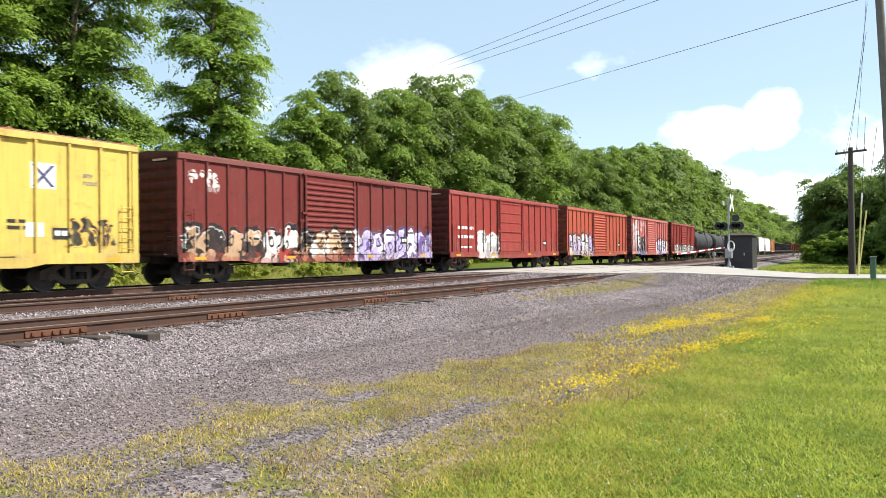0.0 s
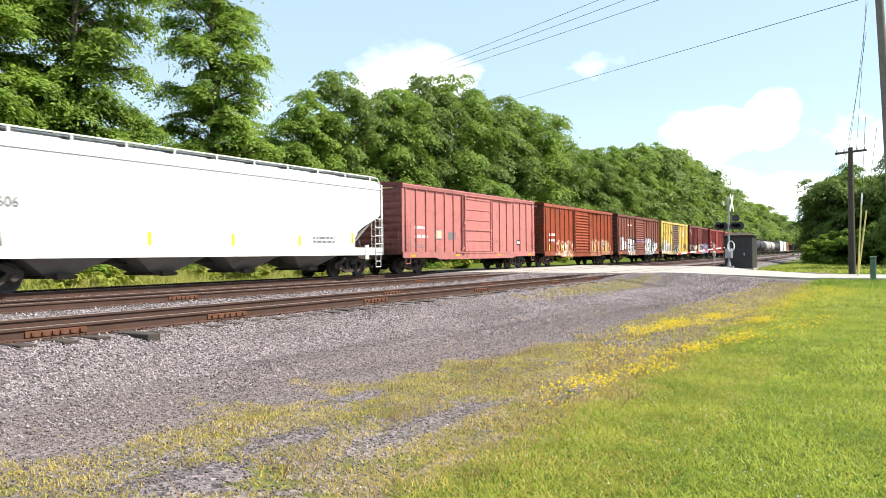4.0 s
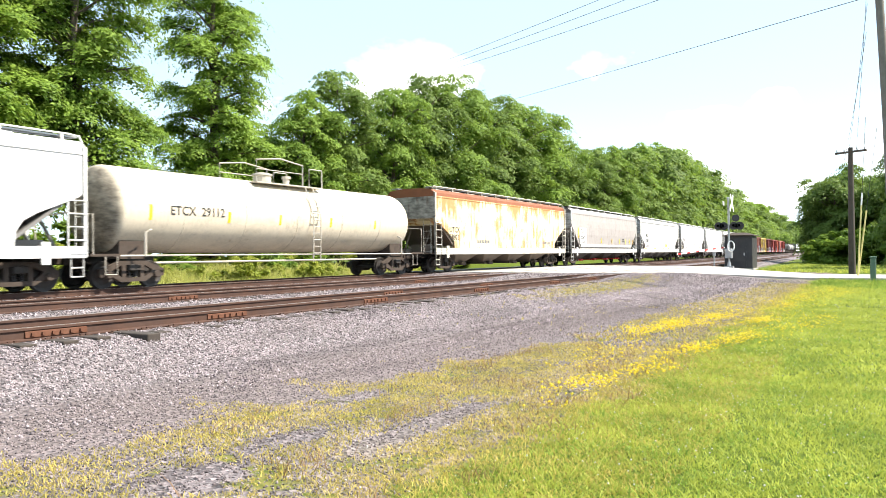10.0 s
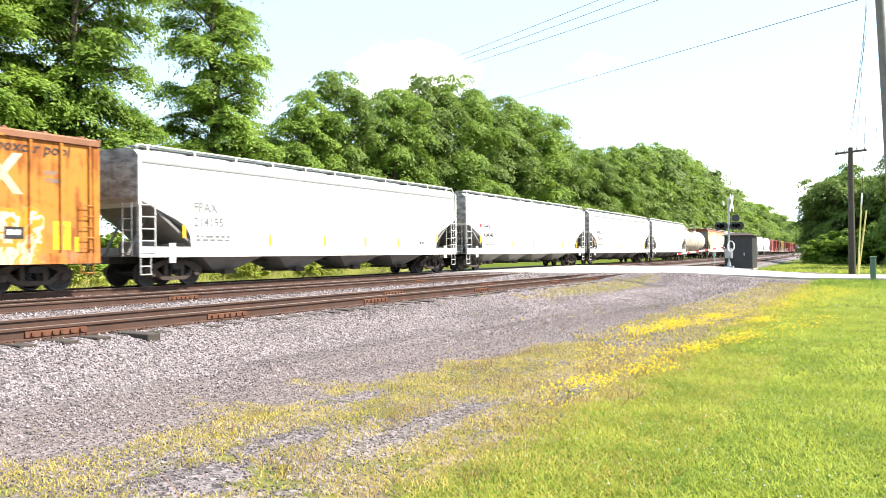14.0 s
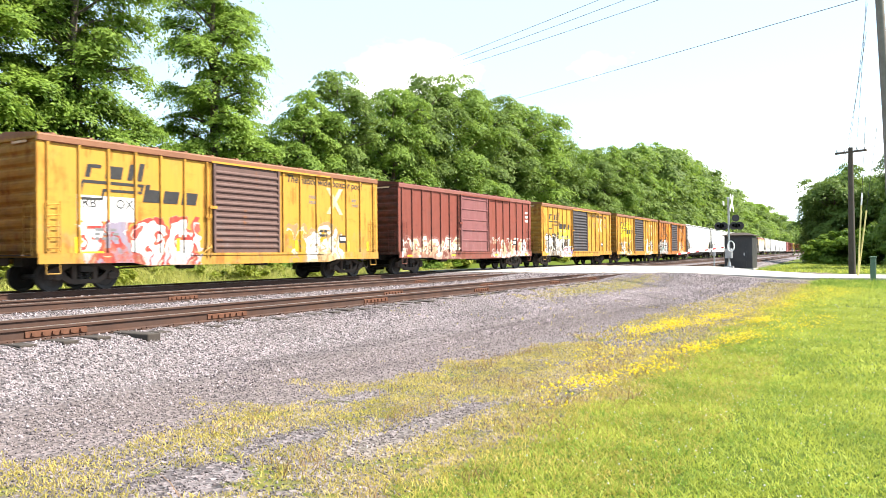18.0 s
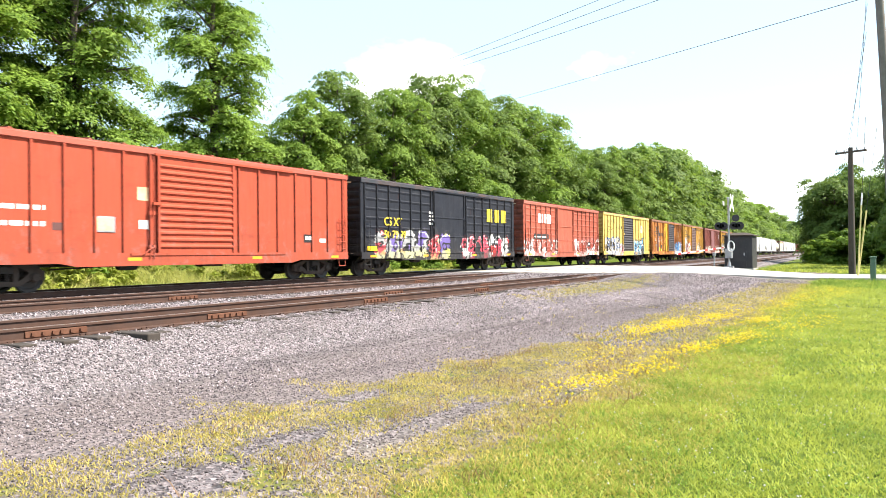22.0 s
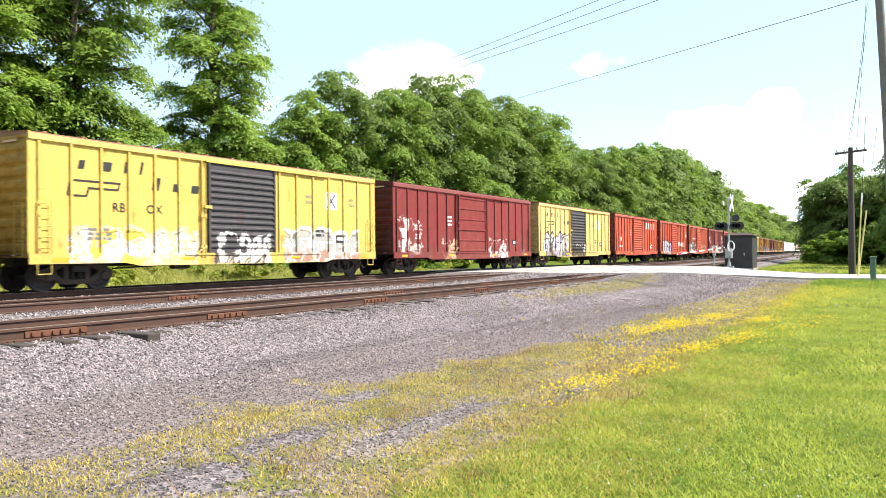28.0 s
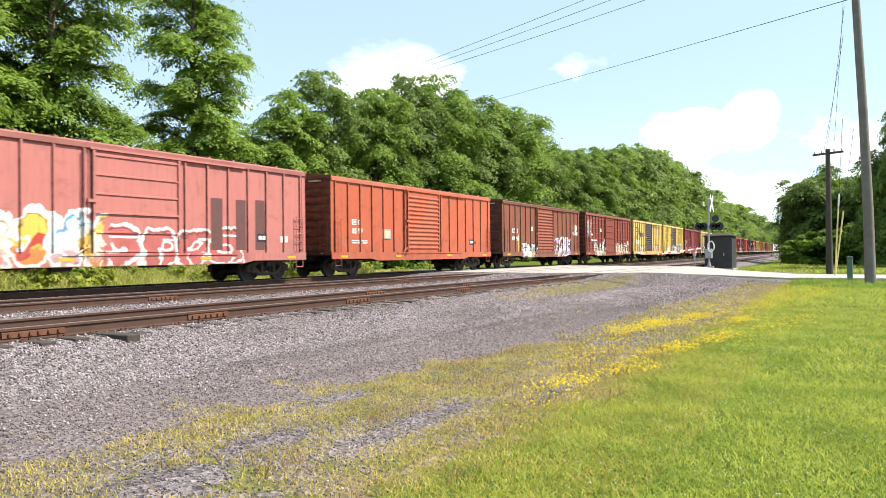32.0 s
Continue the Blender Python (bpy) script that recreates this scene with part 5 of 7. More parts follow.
def build_trees():
    rnd = random.Random(21)
    big = [tree_kind(31, 20.5, 3.7, 2.8, M["leaf_a"], 0.100, 42, 300, 0.86), tree_kind(32, 21.0, 3.15, 1.6, M["leaf_a"], 0.100, 44, 300, 0.84)]
    mid = [tree_kind(41 + i, 17.0, 4.5, 1.0, M["leaf_b"] if i % 2 else M["leaf_a"], 0.160, 36, 180, 1.12) for i in range(4)]
    plainer = [tree_kind(51 + i, 17.0, 5.8, 1.0, M["leaf_b"] if i else M["leaf_a"], 0.30, 30, 85, 1.50) for i in range(3)]
    right = [tree_kind(61 + i, 11.0, 4.9, 0.4, M["leaf_b"], 0.18, 30, 130, 1.05) for i in range(2)]
    near_label = "tall leafy ash tree beyond the tracks in full summer foliage"
    for k, x, y, turn, sc in ((0, 21.8, 34.0, 0.4, (1.06, 1.0)), (1, 31.1, 34.6, 1.2, (1.05, 1.0)), (0, 12.6, 33.0, 2.6, (1.2, 1.0)), (1, 17.6, 35.6, 4.0, (1.25, 1.0)), (2, 17.5, 42.5, 1.0, (0.80, 1.0)), (3, 36.4, 42.0, 5.0, (0.58, 0.54)), (2, 40.8, 41.0, 0.2, (0.75, 0.66))):
        plant_tree((big + mid)[k], x, y, turn, sc, near_label, "ash trees beyond the tracks")
    row = [(41.8, 37, 13.4), (46.6, 37.4, 15.8), (53.6, 37, 16.4), (59, 37.4, 18.2), (65.5, 37.6, 19.6), (75, 38, 19.2), (82, 38, 20.2), (89.5, 38.4, 19.6), (97, 38.4, 17.6), (102, 36, 16.0), (107, 35.6, 17.6), (115, 35.6, 17.6), (124, 36, 18.9), (133, 36.4, 20.0), (143, 37, 21.6), (153, 37.4, 22.8), (167, 38, 22.0), (180, 38.8, 21.8), (195, 39.4, 21.4), (210, 40.2, 20.6), (226, 41, 20.2), (243, 41.8, 19.4), (262, 43, 18.0), (285, 43.8, 18.2), (305, 44.8, 20.4), (330, 46, 21.4), (360, 47.4, 20.8), (395, 49.2, 20.6), (440, 51.4, 21.2), (500, 54.4, 22.0), (580, 58, 23.0), (680, 63, 24.6), (800, 69, 26.4), (930, 75, 28)]
    for i, (x, y, h) in enumerate(row):
        plant_tree(mid[i % 4] if x < 112 else plainer[i % 3], x, y, rnd.uniform(0, 6.28), (h / 17 * rnd.uniform(0.82, 1.0) if x < 80 else h / 17 * rnd.uniform(0.9, 1.1) if x < 200 else 1.5, h / 17), "dense green tree in the wood beyond the tracks", "wood beyond the tracks")
        if x < 240:
            plant_tree(plainer[(i + 1) % 3], x + rnd.uniform(1, 5), y + rnd.uniform(6, 9), rnd.uniform(0, 6.28), (1.1, h / 17 * (0.72 if x < 110 else 0.88)), "dense green tree in the wood beyond the tracks", "wood beyond the tracks")
    for x, y, h in ((95, 6.0, 9.2), (93, 4.4, 10.2), (97, 1.8, 10.6), (90, -0.8, 9.4), (98, -4.4, 11.6), (84, -7.2, 13.5), (92, -10.5, 13), (118, 6.2, 10.4), (80, -12, 14), (106, 0.5, 11.5), (70, -3.1, 12.6)):
        plant_tree(right[int(x) % 2], x, y, rnd.uniform(0, 6.28), (h / 11 * (0.55 if y > 5 or x == 70 else 0.95), h / 11), "dark spreading tree on the lawn beyond the road", "trees beyond the road")
    # shrubs under the wood and weeds along the far side of the line
    rng = np.random.default_rng(5)

    def bush(seed, w, h, size, per, mat):
        r = np.random.default_rng(seed)
        c = np.stack([r.normal(0, w * 0.4, 26), r.normal(0, w * 0.4, 26), np.abs(r.normal(0.35, 0.3, 26)) * h], axis=1)
        return leaf_cloud("foliage", c, r.uniform(0.3, 0.6, 26) * w * 0.45, per, size, mat, r)
    shrubs = [bush(70 + i, 2.8, 3.4, 0.22, 150, M["leaf_c"] if i else M["leaf_a"]) for i in range(2)]
    weeds = [bush(80 + i, 1.0, 1.0, 0.085, 140, M["leaf_c"]) for i in range(3)]
    for i in range(34):
        x = 8 + i * 3.1 + rnd.uniform(-0.8, 0.8) if i < 28 else 95 + (i - 28) * 9
        y = 33.5 + rnd.uniform(-1.5, 2.0) + bend(x)
        s = thing("shrub", "dark leafy shrub at the foot of the wood", "shrub", "shrubs below the wood", m=Matrix.Translation((x, y, ground_z(x, y))) @ Matrix.Rotation(rnd.uniform(0, 6), 4, "Z") @ Matrix.Diagonal((rnd.uniform(0.8, 1.2),) * 2 + (rnd.uniform(0.6, 1.0), 1)))
        part("foliage", shrubs[i % 2], None, s)
    for i in range(14):
        x, y = 86.5 + rnd.uniform(-1.5, 2.5), 5.2 - i * 1.15
        s = thing("shrub", "dark shrub under the spreading trees beyond the road", "shrub", "shrubs beyond the road", m=Matrix.Translation((x, y, ground_z(x, y))) @ Matrix.Rotation(rnd.uniform(0, 6), 4, "Z") @ Matrix.Diagonal((rnd.uniform(0.9, 1.2),) * 2 + (rnd.uniform(0.8, 1.15), 1)))
        part("foliage", shrubs[0], None, s)
    for x, f in ((14.2, 1.0), (18.3, 1.3), (20.2, 1.0), (27.6, 1.35), (32.9, 1.1), (34.4, 0.9)):
        y = 28.6 + bend(x)
        s = thing("weed_clump", "rounded pale yellow-green bush beyond the far track", "bush", "weeds beyond the far track", m=Matrix.Translation((x, y, ground_z(x, y) - 0.1)) @ Matrix.Rotation(x, 4, "Z") @ Matrix.Diagonal((f, f, f * 1.05, 1)))
        part("foliage", weeds[int(x) % 3], None, s)
    for i in range(24):
        x = 1.0 + i * 1.9 + rnd.uniform(-0.4, 0.4)
        y = 28.6 + rnd.uniform(-0.9, 2.4) + bend(x)
        f = rnd.uniform(0.35, 0.75)
        s = thing("weed_clump", "yellow-green weeds growing beyond the far track", "weeds", "weeds beyond the far track", m=Matrix.Translation((x, y, ground_z(x, y))) @ Matrix.Rotation(rnd.uniform(0, 6), 4, "Z") @ Matrix.Diagonal((f, f, f * rnd.uniform(0.8, 1.2), 1)))
        part("foliage", weeds[i % 3], None, s)


def scatter(n, x0, x1, y0, y1, rng, keep):
    x, y = rng.uniform(x0, x1, n), rng.uniform(y0, y1, n)
    ok = np.array([rng.random() < keep(a, b) for a, b in zip(x, y)])
    x, y = x[ok], y[ok]
    return np.stack([x, y, np.array([ground_z(a, b) for a, b in zip(x, y)])], axis=1)


def blades(p, h, w, rng, mat, name):
    n = len(p)
    a = rng.uniform(0, 2 * np.pi, n)
    u = np.stack([np.cos(a), np.sin(a), np.zeros(n)], axis=1) * (w * rng.uniform(0.6, 1.3, n))[:, None]
    hh = (h * rng.uniform(0.5, 1.4, n))[:, None]
    b = rng.normal(size=(n, 3)) * np.array([1, 1, 0])
    up = np.array([0, 0, 1.0])
    v = np.stack([p - u, p + u, p + u * 0.8 + b * hh * 0.30 + up * hh * 0.55, p - u * 0.8 + b * hh * 0.30 + up * hh * 0.55, p + b * hh * 0.85 + up * hh], axis=1).reshape(-1, 3)
    k = np.arange(n)[:, None] * 5
    loops = np.concatenate([k + np.array([0, 1, 2, 3]), k + np.array([3, 2, 4])], axis=1).ravel()
    return raw_mesh(name, v, loops, np.tile([4, 3], n), mat)


def build_lawn():
    rng = np.random.default_rng(8)

    def lush(x, y):
        return smooth01(lawn_share(x, y) + 0.3 * noise.noise((x * 0.9, y * 0.9, 3)), 0.60, 0.95) * (0.50 + 0.50 * smooth01(noise.noise((x * 4.2, y * 4.2, 17)) + 0.5 * noise.noise((x * 11, y * 11, 19)), -0.35, 0.35))

    def sparse(x, y):
        s = lawn_share(x, y) + 0.28 * noise.noise((x * 1.3, y * 1.3, 7)) + 0.22 * noise.noise((x * 4.1, y * 4.1, 1))
        return smooth01(s, 0.08, 0.5) * (1 - smooth01(s, 0.95, 1.35))
    near = scatter(130000, 3, 10, -0.8, 5.8, rng, lush)
    far = scatter(80000, 10, 22, -1.2, 5.8, rng, lush)
    beyond = scatter(30000, 22, 38, -2.2, 6.2, rng, lush)
    tagged(new("lawn_grass", blades(near, 0.040, 0.0046, rng, M["blade"], "lawn_grass")), "short bright green mown lawn grass", "grass", kind="stuff")
    tagged(new("lawn_grass", blades(far, 0.052, 0.0085, rng, M["blade"], "lawn_grass")), "short bright green mown lawn grass", "grass", kind="stuff")
    tagged(new("lawn_grass", blades(beyond, 0.10, 0.012, rng, M["blade"], "lawn_grass")), "longer green grass on the rise beside the road", "grass", kind="stuff")
    around = np.concatenate([scatter(36000, -7, 3, -7, 4.5, rng, lush), scatter(34000, 3, 22, -9, -0.8, rng, lush)])
    tagged(new("lawn_grass", blades(around, 0.045, 0.0105, rng, M["blade"], "lawn_grass")), "short bright green mown lawn grass", "grass", kind="stuff")
    dry = np.concatenate([scatter(14000, -7, 2.5, 1.6, 6.2, rng, sparse), scatter(120000, 2.5, 12, 1.2, 6.2, rng, sparse)])
    thin = scatter(36000, 12, 34, 2.0, 9.8, rng, sparse)
    tagged(new("sparse_grass", blades(thin, 0.055, 0.009, rng, M["dryblade"], "sparse_grass")), "thin yellowish grass growing through gravel", "grass", kind="stuff")
    tagged(new("sparse_grass", blades(dry, 0.024, 0.0040, rng, M["dryblade"], "sparse_grass")), "thin yellowish grass growing through gravel", "grass", kind="stuff")

    stems = scatter(7000, 3, 13, 2.2, 5.0, rng, lambda x, y: sparse(x, y) * smooth01(noise.noise((x * 1.1, y * 2.0, 4)), 0.0, 0.35))
    tagged(new("seed_stems", blades(stems, 0.11, 0.0035, rng, M["stem"], "seed_stems")), "thin reddish-brown dry seed stems in the sparse grass", "grass", kind="stuff")
    meadow = scatter(42000, -6, 48, 25.4, 32.0, rng, lambda x, y: smooth01(y - bend(x), 25.0, 26.2) * (0.55 + 0.45 * noise.noise((x * 0.4, y * 0.4, 6))))
    tagged(new("meadow_grass", blades(meadow, 0.42, 0.022, rng, M["meadow"], "meadow_grass")), "tall pale yellow-green meadow grass beyond the far track", "grass", kind="stuff")
    verge = scatter(9000, 30.5, 38.2, -2.5, 3.2, rng, lambda x, y: lush(x, y) * smooth01(noise.noise((x * 0.9, y * 0.9, 13)), -0.2, 0.4))
    tagged(new("verge_grass", blades(verge, 0.17, 0.014, rng, M["leaf_a"], "verge_grass")), "tall ragged green grass along the road verge", "grass", kind="stuff")
    field = scatter(16000, 56, 88, -9.0, 8.0, rng, lambda x, y: lawn_share(x, y))
    tagged(new("field_grass", blades(field, 0.16, 0.05, rng, M["blade"], "field_grass")), "bright green mown grass beyond the road", "grass", kind="stuff")
    # low clover leaves between the blades
    tufts = scatter(26000, 3, 17, -0.9, 4.2, rng, lambda x, y: lush(x, y) * smooth01(noise.noise((x * 2.6, y * 2.6, 11)), 0.15, 0.4))
    tagged(new("lawn_grass", blades(tufts, 0.060, 0.006, rng, M["leaf_a"], "lawn_grass")), "darker taller tufts of grass in the lawn", "grass", kind="stuff")
    q = scatter(30000, 3.2, 16, -0.8, 3.6, rng, lambda x, y: lush(x, y) * smooth01(noise.noise((x * 1.4, y * 1.4, 8)), -0.1, 0.3))
    tagged(new("clover_leaves", leaf_cloud("clover_leaves", q + np.array([0, 0, 0.03]), np.full(len(q), 0.022), 2, 0.0125, M["leaf_a"], rng, 0.5)), "low dark green clover leaves in the lawn", "clover", kind="stuff")

    bands = ((13.0, 3.75, 16.0, 3.45, 0.27, 0.7), (15.0, 3.3, 17.9, 2.95, 0.28, 0.6), (15.6, 2.45, 17.2, 2.0, 0.18, 0.55), (10.2, 2.75, 13.6, 1.85, 0.16, 0.65), (8.0, 2.75, 10.2, 2.55, 0.12, 0.45), (8.9, 2.42, 9.6, 2.28, 0.09, 0.6), (7.3, 3.1, 8.2, 2.8, 0.08, 0.5), (9.2, 3.4, 12.0, 3.5, 0.3, 0.12), (19.0, 2.9, 30.0, 1.3, 1.0, 0.10), (13.0, 1.9, 18.0, 1.2, 0.45, 0.13), (6.0, 3.0, 7.2, 2.6, 0.12, 0.10))

    def patch(x, y):
        best = 0.0
        for xa, ya, xb, yb, w, amount in bands:
            t = min(1, max(0, (x - xa) / (xb - xa)))
            d = math.hypot(x - xa - (xb - xa) * t, y - ya - (yb - ya) * t)
            best = max(best, amount * math.exp(-(d / w) ** 2))
        return best * (0.2 + 1.6 * max(0, noise.noise((x * 1.1, y * 1.6, 2)) + 0.3))
    f = scatter(120000, 6, 32, 0.4, 4.6, rng, patch)
    f[:, 2] += rng.uniform(0.06, 0.17, len(f))
    heads(f, 0.0135, rng, M["petal"], "yellow_flowers", "clusters of small bright yellow wild flowers", "flowers")
    c = scatter(5200, 3.5, 26, -0.9, 3.4, rng, lambda x, y: 0.25 + max(0, noise.noise((x * 0.7, y * 0.7, 9))))
    c[:, 2] += rng.uniform(0.05, 0.09, len(c))
    heads(c, 0.006, rng, M["clover"], "white_clover", "tiny white clover heads dotted over the lawn", "flowers")


def heads(p, r, rng, mat, name, label, category):
    n = len(p)
    rr = (r * rng.uniform(0.6, 1.4, n))[:, None]
    t = rng.normal(size=(n, 3)) * 0.35 + np.array([-0.3, 0, 1])
    t /= np.linalg.norm(t, axis=1)[:, None]
    u = np.cross(t, rng.normal(size=(n, 3)))
    u /= np.linalg.norm(u, axis=1)[:, None]
    w = np.cross(t, u)
    ring = [p + (u * math.cos(a) + w * math.sin(a)) * rr for a in np.arange(5) * 2 * np.pi / 5]
    v = np.stack(ring + [p + t * rr * 0.7, p - t * rr * 0.6], axis=1).reshape(-1, 3)
    k = np.arange(n)[:, None] * 7
    tris = np.array([q for i in range(5) for q in (i, (i + 1) % 5, 5, (i + 1) % 5, i, 6)])
    tagged(new(name, raw_mesh(name, v, (k + tris).ravel(), np.full(n * 10, 3), mat)), label, category, kind="stuff")


def build_stones():
    rng = np.random.default_rng(12)
    octa = np.array([(1, 0, 0), (-1, 0, 0), (0, 1, 0), (0, -1, 0), (0, 0, 1), (0, 0, -1)], float)
    tri = np.array([0, 2, 4, 2, 1, 4, 1, 3, 4, 3, 0, 4, 2, 0, 5, 1, 2, 5, 3, 1, 5, 0, 3, 5])

    def stones(name, p, size, label, mat="stone"):
        n = len(p)
        a = rng.uniform(0, 2 * np.pi, n)
        ca, sa = np.cos(a), np.sin(a)
        v = octa[None] * rng.uniform(0.55, 1.2, (n, 6, 1)) * (size * rng.uniform(0.6, 1.4, n))[:, None, None] * rng.uniform(0.7, 1.2, (n, 1, 3))
        v = v + rng.normal(size=(n, 6, 3)) * size * 0.22
        x = v[..., 0] * ca[:, None] - v[..., 1] * sa[:, None]
        y = v[..., 0] * sa[:, None] + v[..., 1] * ca[:, None]
        v = np.stack([x, y, v[..., 2]], axis=2) + p[:, None, :] + np.array([0, 0, size * 0.25])
        k = np.arange(n)[:, None] * 6
        tagged(new(name, raw_mesh(name, v.reshape(-1, 3), (k + tri).ravel(), np.full(n * 8, 3), M[mat])), label, "gravel", kind="stuff")

    def shoulder(x, y):
        yy = y - bend(x)
        return (0.25 + 0.75 * smooth01(yy, 6.6, 8.2)) * (1 - 0.6 * smooth01(yy, 9.5, 9.7))
    stones("ballast", scatter(74000, 1.5, 34, 6.0, 10.0, rng, shoulder), 0.0165, "grey crushed-stone ballast beside the near track")
    stones("ballast", scatter(26000, -2, 33.5, 10.0, 20.8, rng, lambda x, y: 1.0), 0.026, "grey crushed-stone ballast between the tracks")
    stones("gravel", scatter(30000, 20, 36.5, 2.8, 10.0, rng, lambda x, y: 0.9 * (1 - smooth01(lawn_share(x, y), 0.2, 0.6)) if x < float(np.interp(y, ROAD_Y, ROAD_NEAR)) - 0.3 else 0.0), 0.024, "loose grey gravel spread up to the edge of the road")
    stones("gravel", scatter(60000, 2.2, 20, 2.6, 6.8, rng, lambda x, y: 0.8 * (1 - smooth01(lawn_share(x, y), 0.3, 0.9))), 0.0105, "loose grey gravel on the lane and among the grass", "lane_stone")


build_trees()
build_lawn()
build_stones()


# ---------------------------------------------------------------- crossing signal, hut, poles and wires
def build_crossing():
    hut = thing("relay_hut", "dark grey steel relay hut beside the level crossing", "hut", m=Matrix.Translation((58.3, 9.15, -0.35)))
    part("wall", Geo().box(0, 2.3, -0.98, 0.98, 0, 2.45).mesh("wall", M["hut"], bevel=0.02), None, hut)
    part("roof", Geo().loft([[(-0.12, -1.1, 2.45), (2.42, -1.1, 2.45), (2.42, 1.1, 2.45), (-0.12, 1.1, 2.45)], [(-0.12, -1.1, 2.52), (2.42, -1.1, 2.52), (2.42, 1.1, 2.52), (-0.12, 1.1, 2.52)], [(0.5, -0.4, 2.72), (1.8, -0.4, 2.72), (1.8, 0.4, 2.72), (0.5, 0.4, 2.72)]]), M["truckbrown"], hut, "shallow dark metal roof")
    part("plinth", Geo().box(-0.08, 2.38, -1.05, 1.05, -0.15, 0.06), M["road"], hut)
    d = part("door", Geo().box(-0.03, 0.0, -0.55, 0.45, 0.12, 2.2), M["hut"], hut)
    part("handle", Geo().box(-0.07, -0.03, -0.45, -0.38, 1.0, 1.2), M["galv"], d)

    X, Y, Z = 56.5, 9.5, -0.28
    sig = thing("crossing_signal", "level crossing mast with crossbuck, flashing lights and lowered gate", "crossing signal", m=Matrix.Translation((X, Y, Z)))
    part("mast", Geo().tube([(0, 0, 0), (0, 0, 5.1)], 0.075, 10), M["galv"], sig)
    part("base", Geo().prism([(-0.3, -0.3, 0), (0.3, -0.3, 0), (0.3, 0.3, 0), (-0.3, 0.3, 0)], (0, 0, 0.18)).tube([(0, 0, 0.1), (0, 0, 0.5)], 0.16, 10, 0.09), M["galv"], sig)
    face = Matrix.Translation((-0.12, -0.25, 4.75)) @ Matrix.Rotation(radians(-3), 4, "Z")
    for s in (-1, 1):
        part("crossbuck_blade", Geo().box(-0.76, 0.76, -0.012, 0.012, -0.115, 0.115), M["white"], sig, "white crossbuck board", face @ Matrix.Rotation(s * radians(48), 4, "Y") @ Matrix.Translation((0, -0.014 * s, 0)))
    part("sign_plate", Geo().box(-0.3, 0.3, -0.01, 0.01, -0.15, 0.15), M["white"], sig, "", Matrix.Translation((-0.1, 0.32, 4.75)))
    part("cross_arm", Geo().tube([(0, -0.85, 3.1), (0, 0.75, 3.1)], 0.04, 8), M["galv"], sig)
    for y in (-0.75, -0.35, 0.35, 0.7):
        for s in (-1, 1):
            lamp = part("flasher", Geo().lathe([(0, 0.02), (0, 0.29), (0.015, 0.29), (0.015, 0.12), (0.12, 0.10), (0.16, 0.02)], (s * 0.05, y, 3.1), "x", 18), M["hut"], sig, "black round flasher lamp backing")
            part("hood", Geo().lathe([(0, 0.11), (-0.22, 0.12), (-0.22, 0.105), (0, 0.095)], (s * 0.05, y, 3.12), "x", 12), M["hut"], lamp)
    part("bell", Geo().lathe([(0, 0.02), (0, 0.15), (0.06, 0.13), (0.1, 0.02)], (0, 0, 5.1), "z", 14), M["galv"], sig)
    part("upper_lamp", Geo().lathe([(0, 0.02), (0, 0.26), (0.02, 0.26), (0.06, 0.08)], (-0.12, -0.5, 3.65), "x", 16), M["hut"], sig)
    g = part("gate_mechanism", Geo().box(-0.28, 0.28, -0.22, 0.24, 0.75, 1.45).mesh("gate_mechanism", M["galv"], bevel=0.03), None, sig)
    part("counterweight", Geo().tube([(-0.34, -0.2 + 0.22 * math.cos(q * math.pi / 10), 1.62 + 0.38 * math.sin(q * math.pi / 10)) for q in range(21)], 0.045, 6), M["white"], g, "pale round counterweight guard")
    a, b = Vector((-0.3, 0.25, 1.50)), Vector((-7.0, 2.05, 1.06))
    n = 11
    arm = part("gate_arm", Geo().prism([a + Vector((0, 0, -0.01)), a + Vector((0.0, 0.03, -0.01)), a + Vector((0, 0.03, 0.08)), a + Vector((0, 0, 0.08))], b - a), M["white"], sig, "lowered gate arm striped red and white")
    for i in range(0, n, 2):
        p, q = a.lerp(b, (i + 0.15) / n), a.lerp(b, (i + 0.85) / n)
        part("red_stripe", Geo().prism([p + Vector((0, -0.006, -0.014)), p + Vector((0, 0.036, -0.014)), p + Vector((0, 0.036, 0.084)), p + Vector((0, -0.006, 0.084))], q - p), M["red"], arm)
    m = thing("marker_post", "short grey metal marker post at the crossing", "post", m=Matrix.Translation((54.2, 10.1, -0.3)))
    part("post", Geo().tube([(0, 0, 0), (0, 0, 1.0)], 0.05, 8), M["galv"], m)
    part("cap", Geo().box(-0.1, 0.1, -0.1, 0.1, 0.95, 1.2).mesh("cap", M["galv"], bevel=0.02), None, m)
    gr = thing("guard_rail", "low weathered grey guard rail beside the line", "guard rail")
    p = [(178 + 10 * i, 16.7 - 0.25 * i) for i in range(6)]
    for i, (x, y) in enumerate(p):
        part("post", Geo().box(x - 0.08, x + 0.08, y - 0.08, y + 0.08, -0.6, 0.35), M["pole"], gr)
        if i:
            x0, y0 = p[i - 1]
            for z in (-0.02, 0.22):
                part("beam", Geo().prism([(x0, y0 - 0.1, z), (x0, y0 - 0.16, z + 0.07), (x0, y0 - 0.1, z + 0.15), (x0, y0 - 0.06, z + 0.07)], (x - x0, y - y0, 0)), M["pole"], gr)


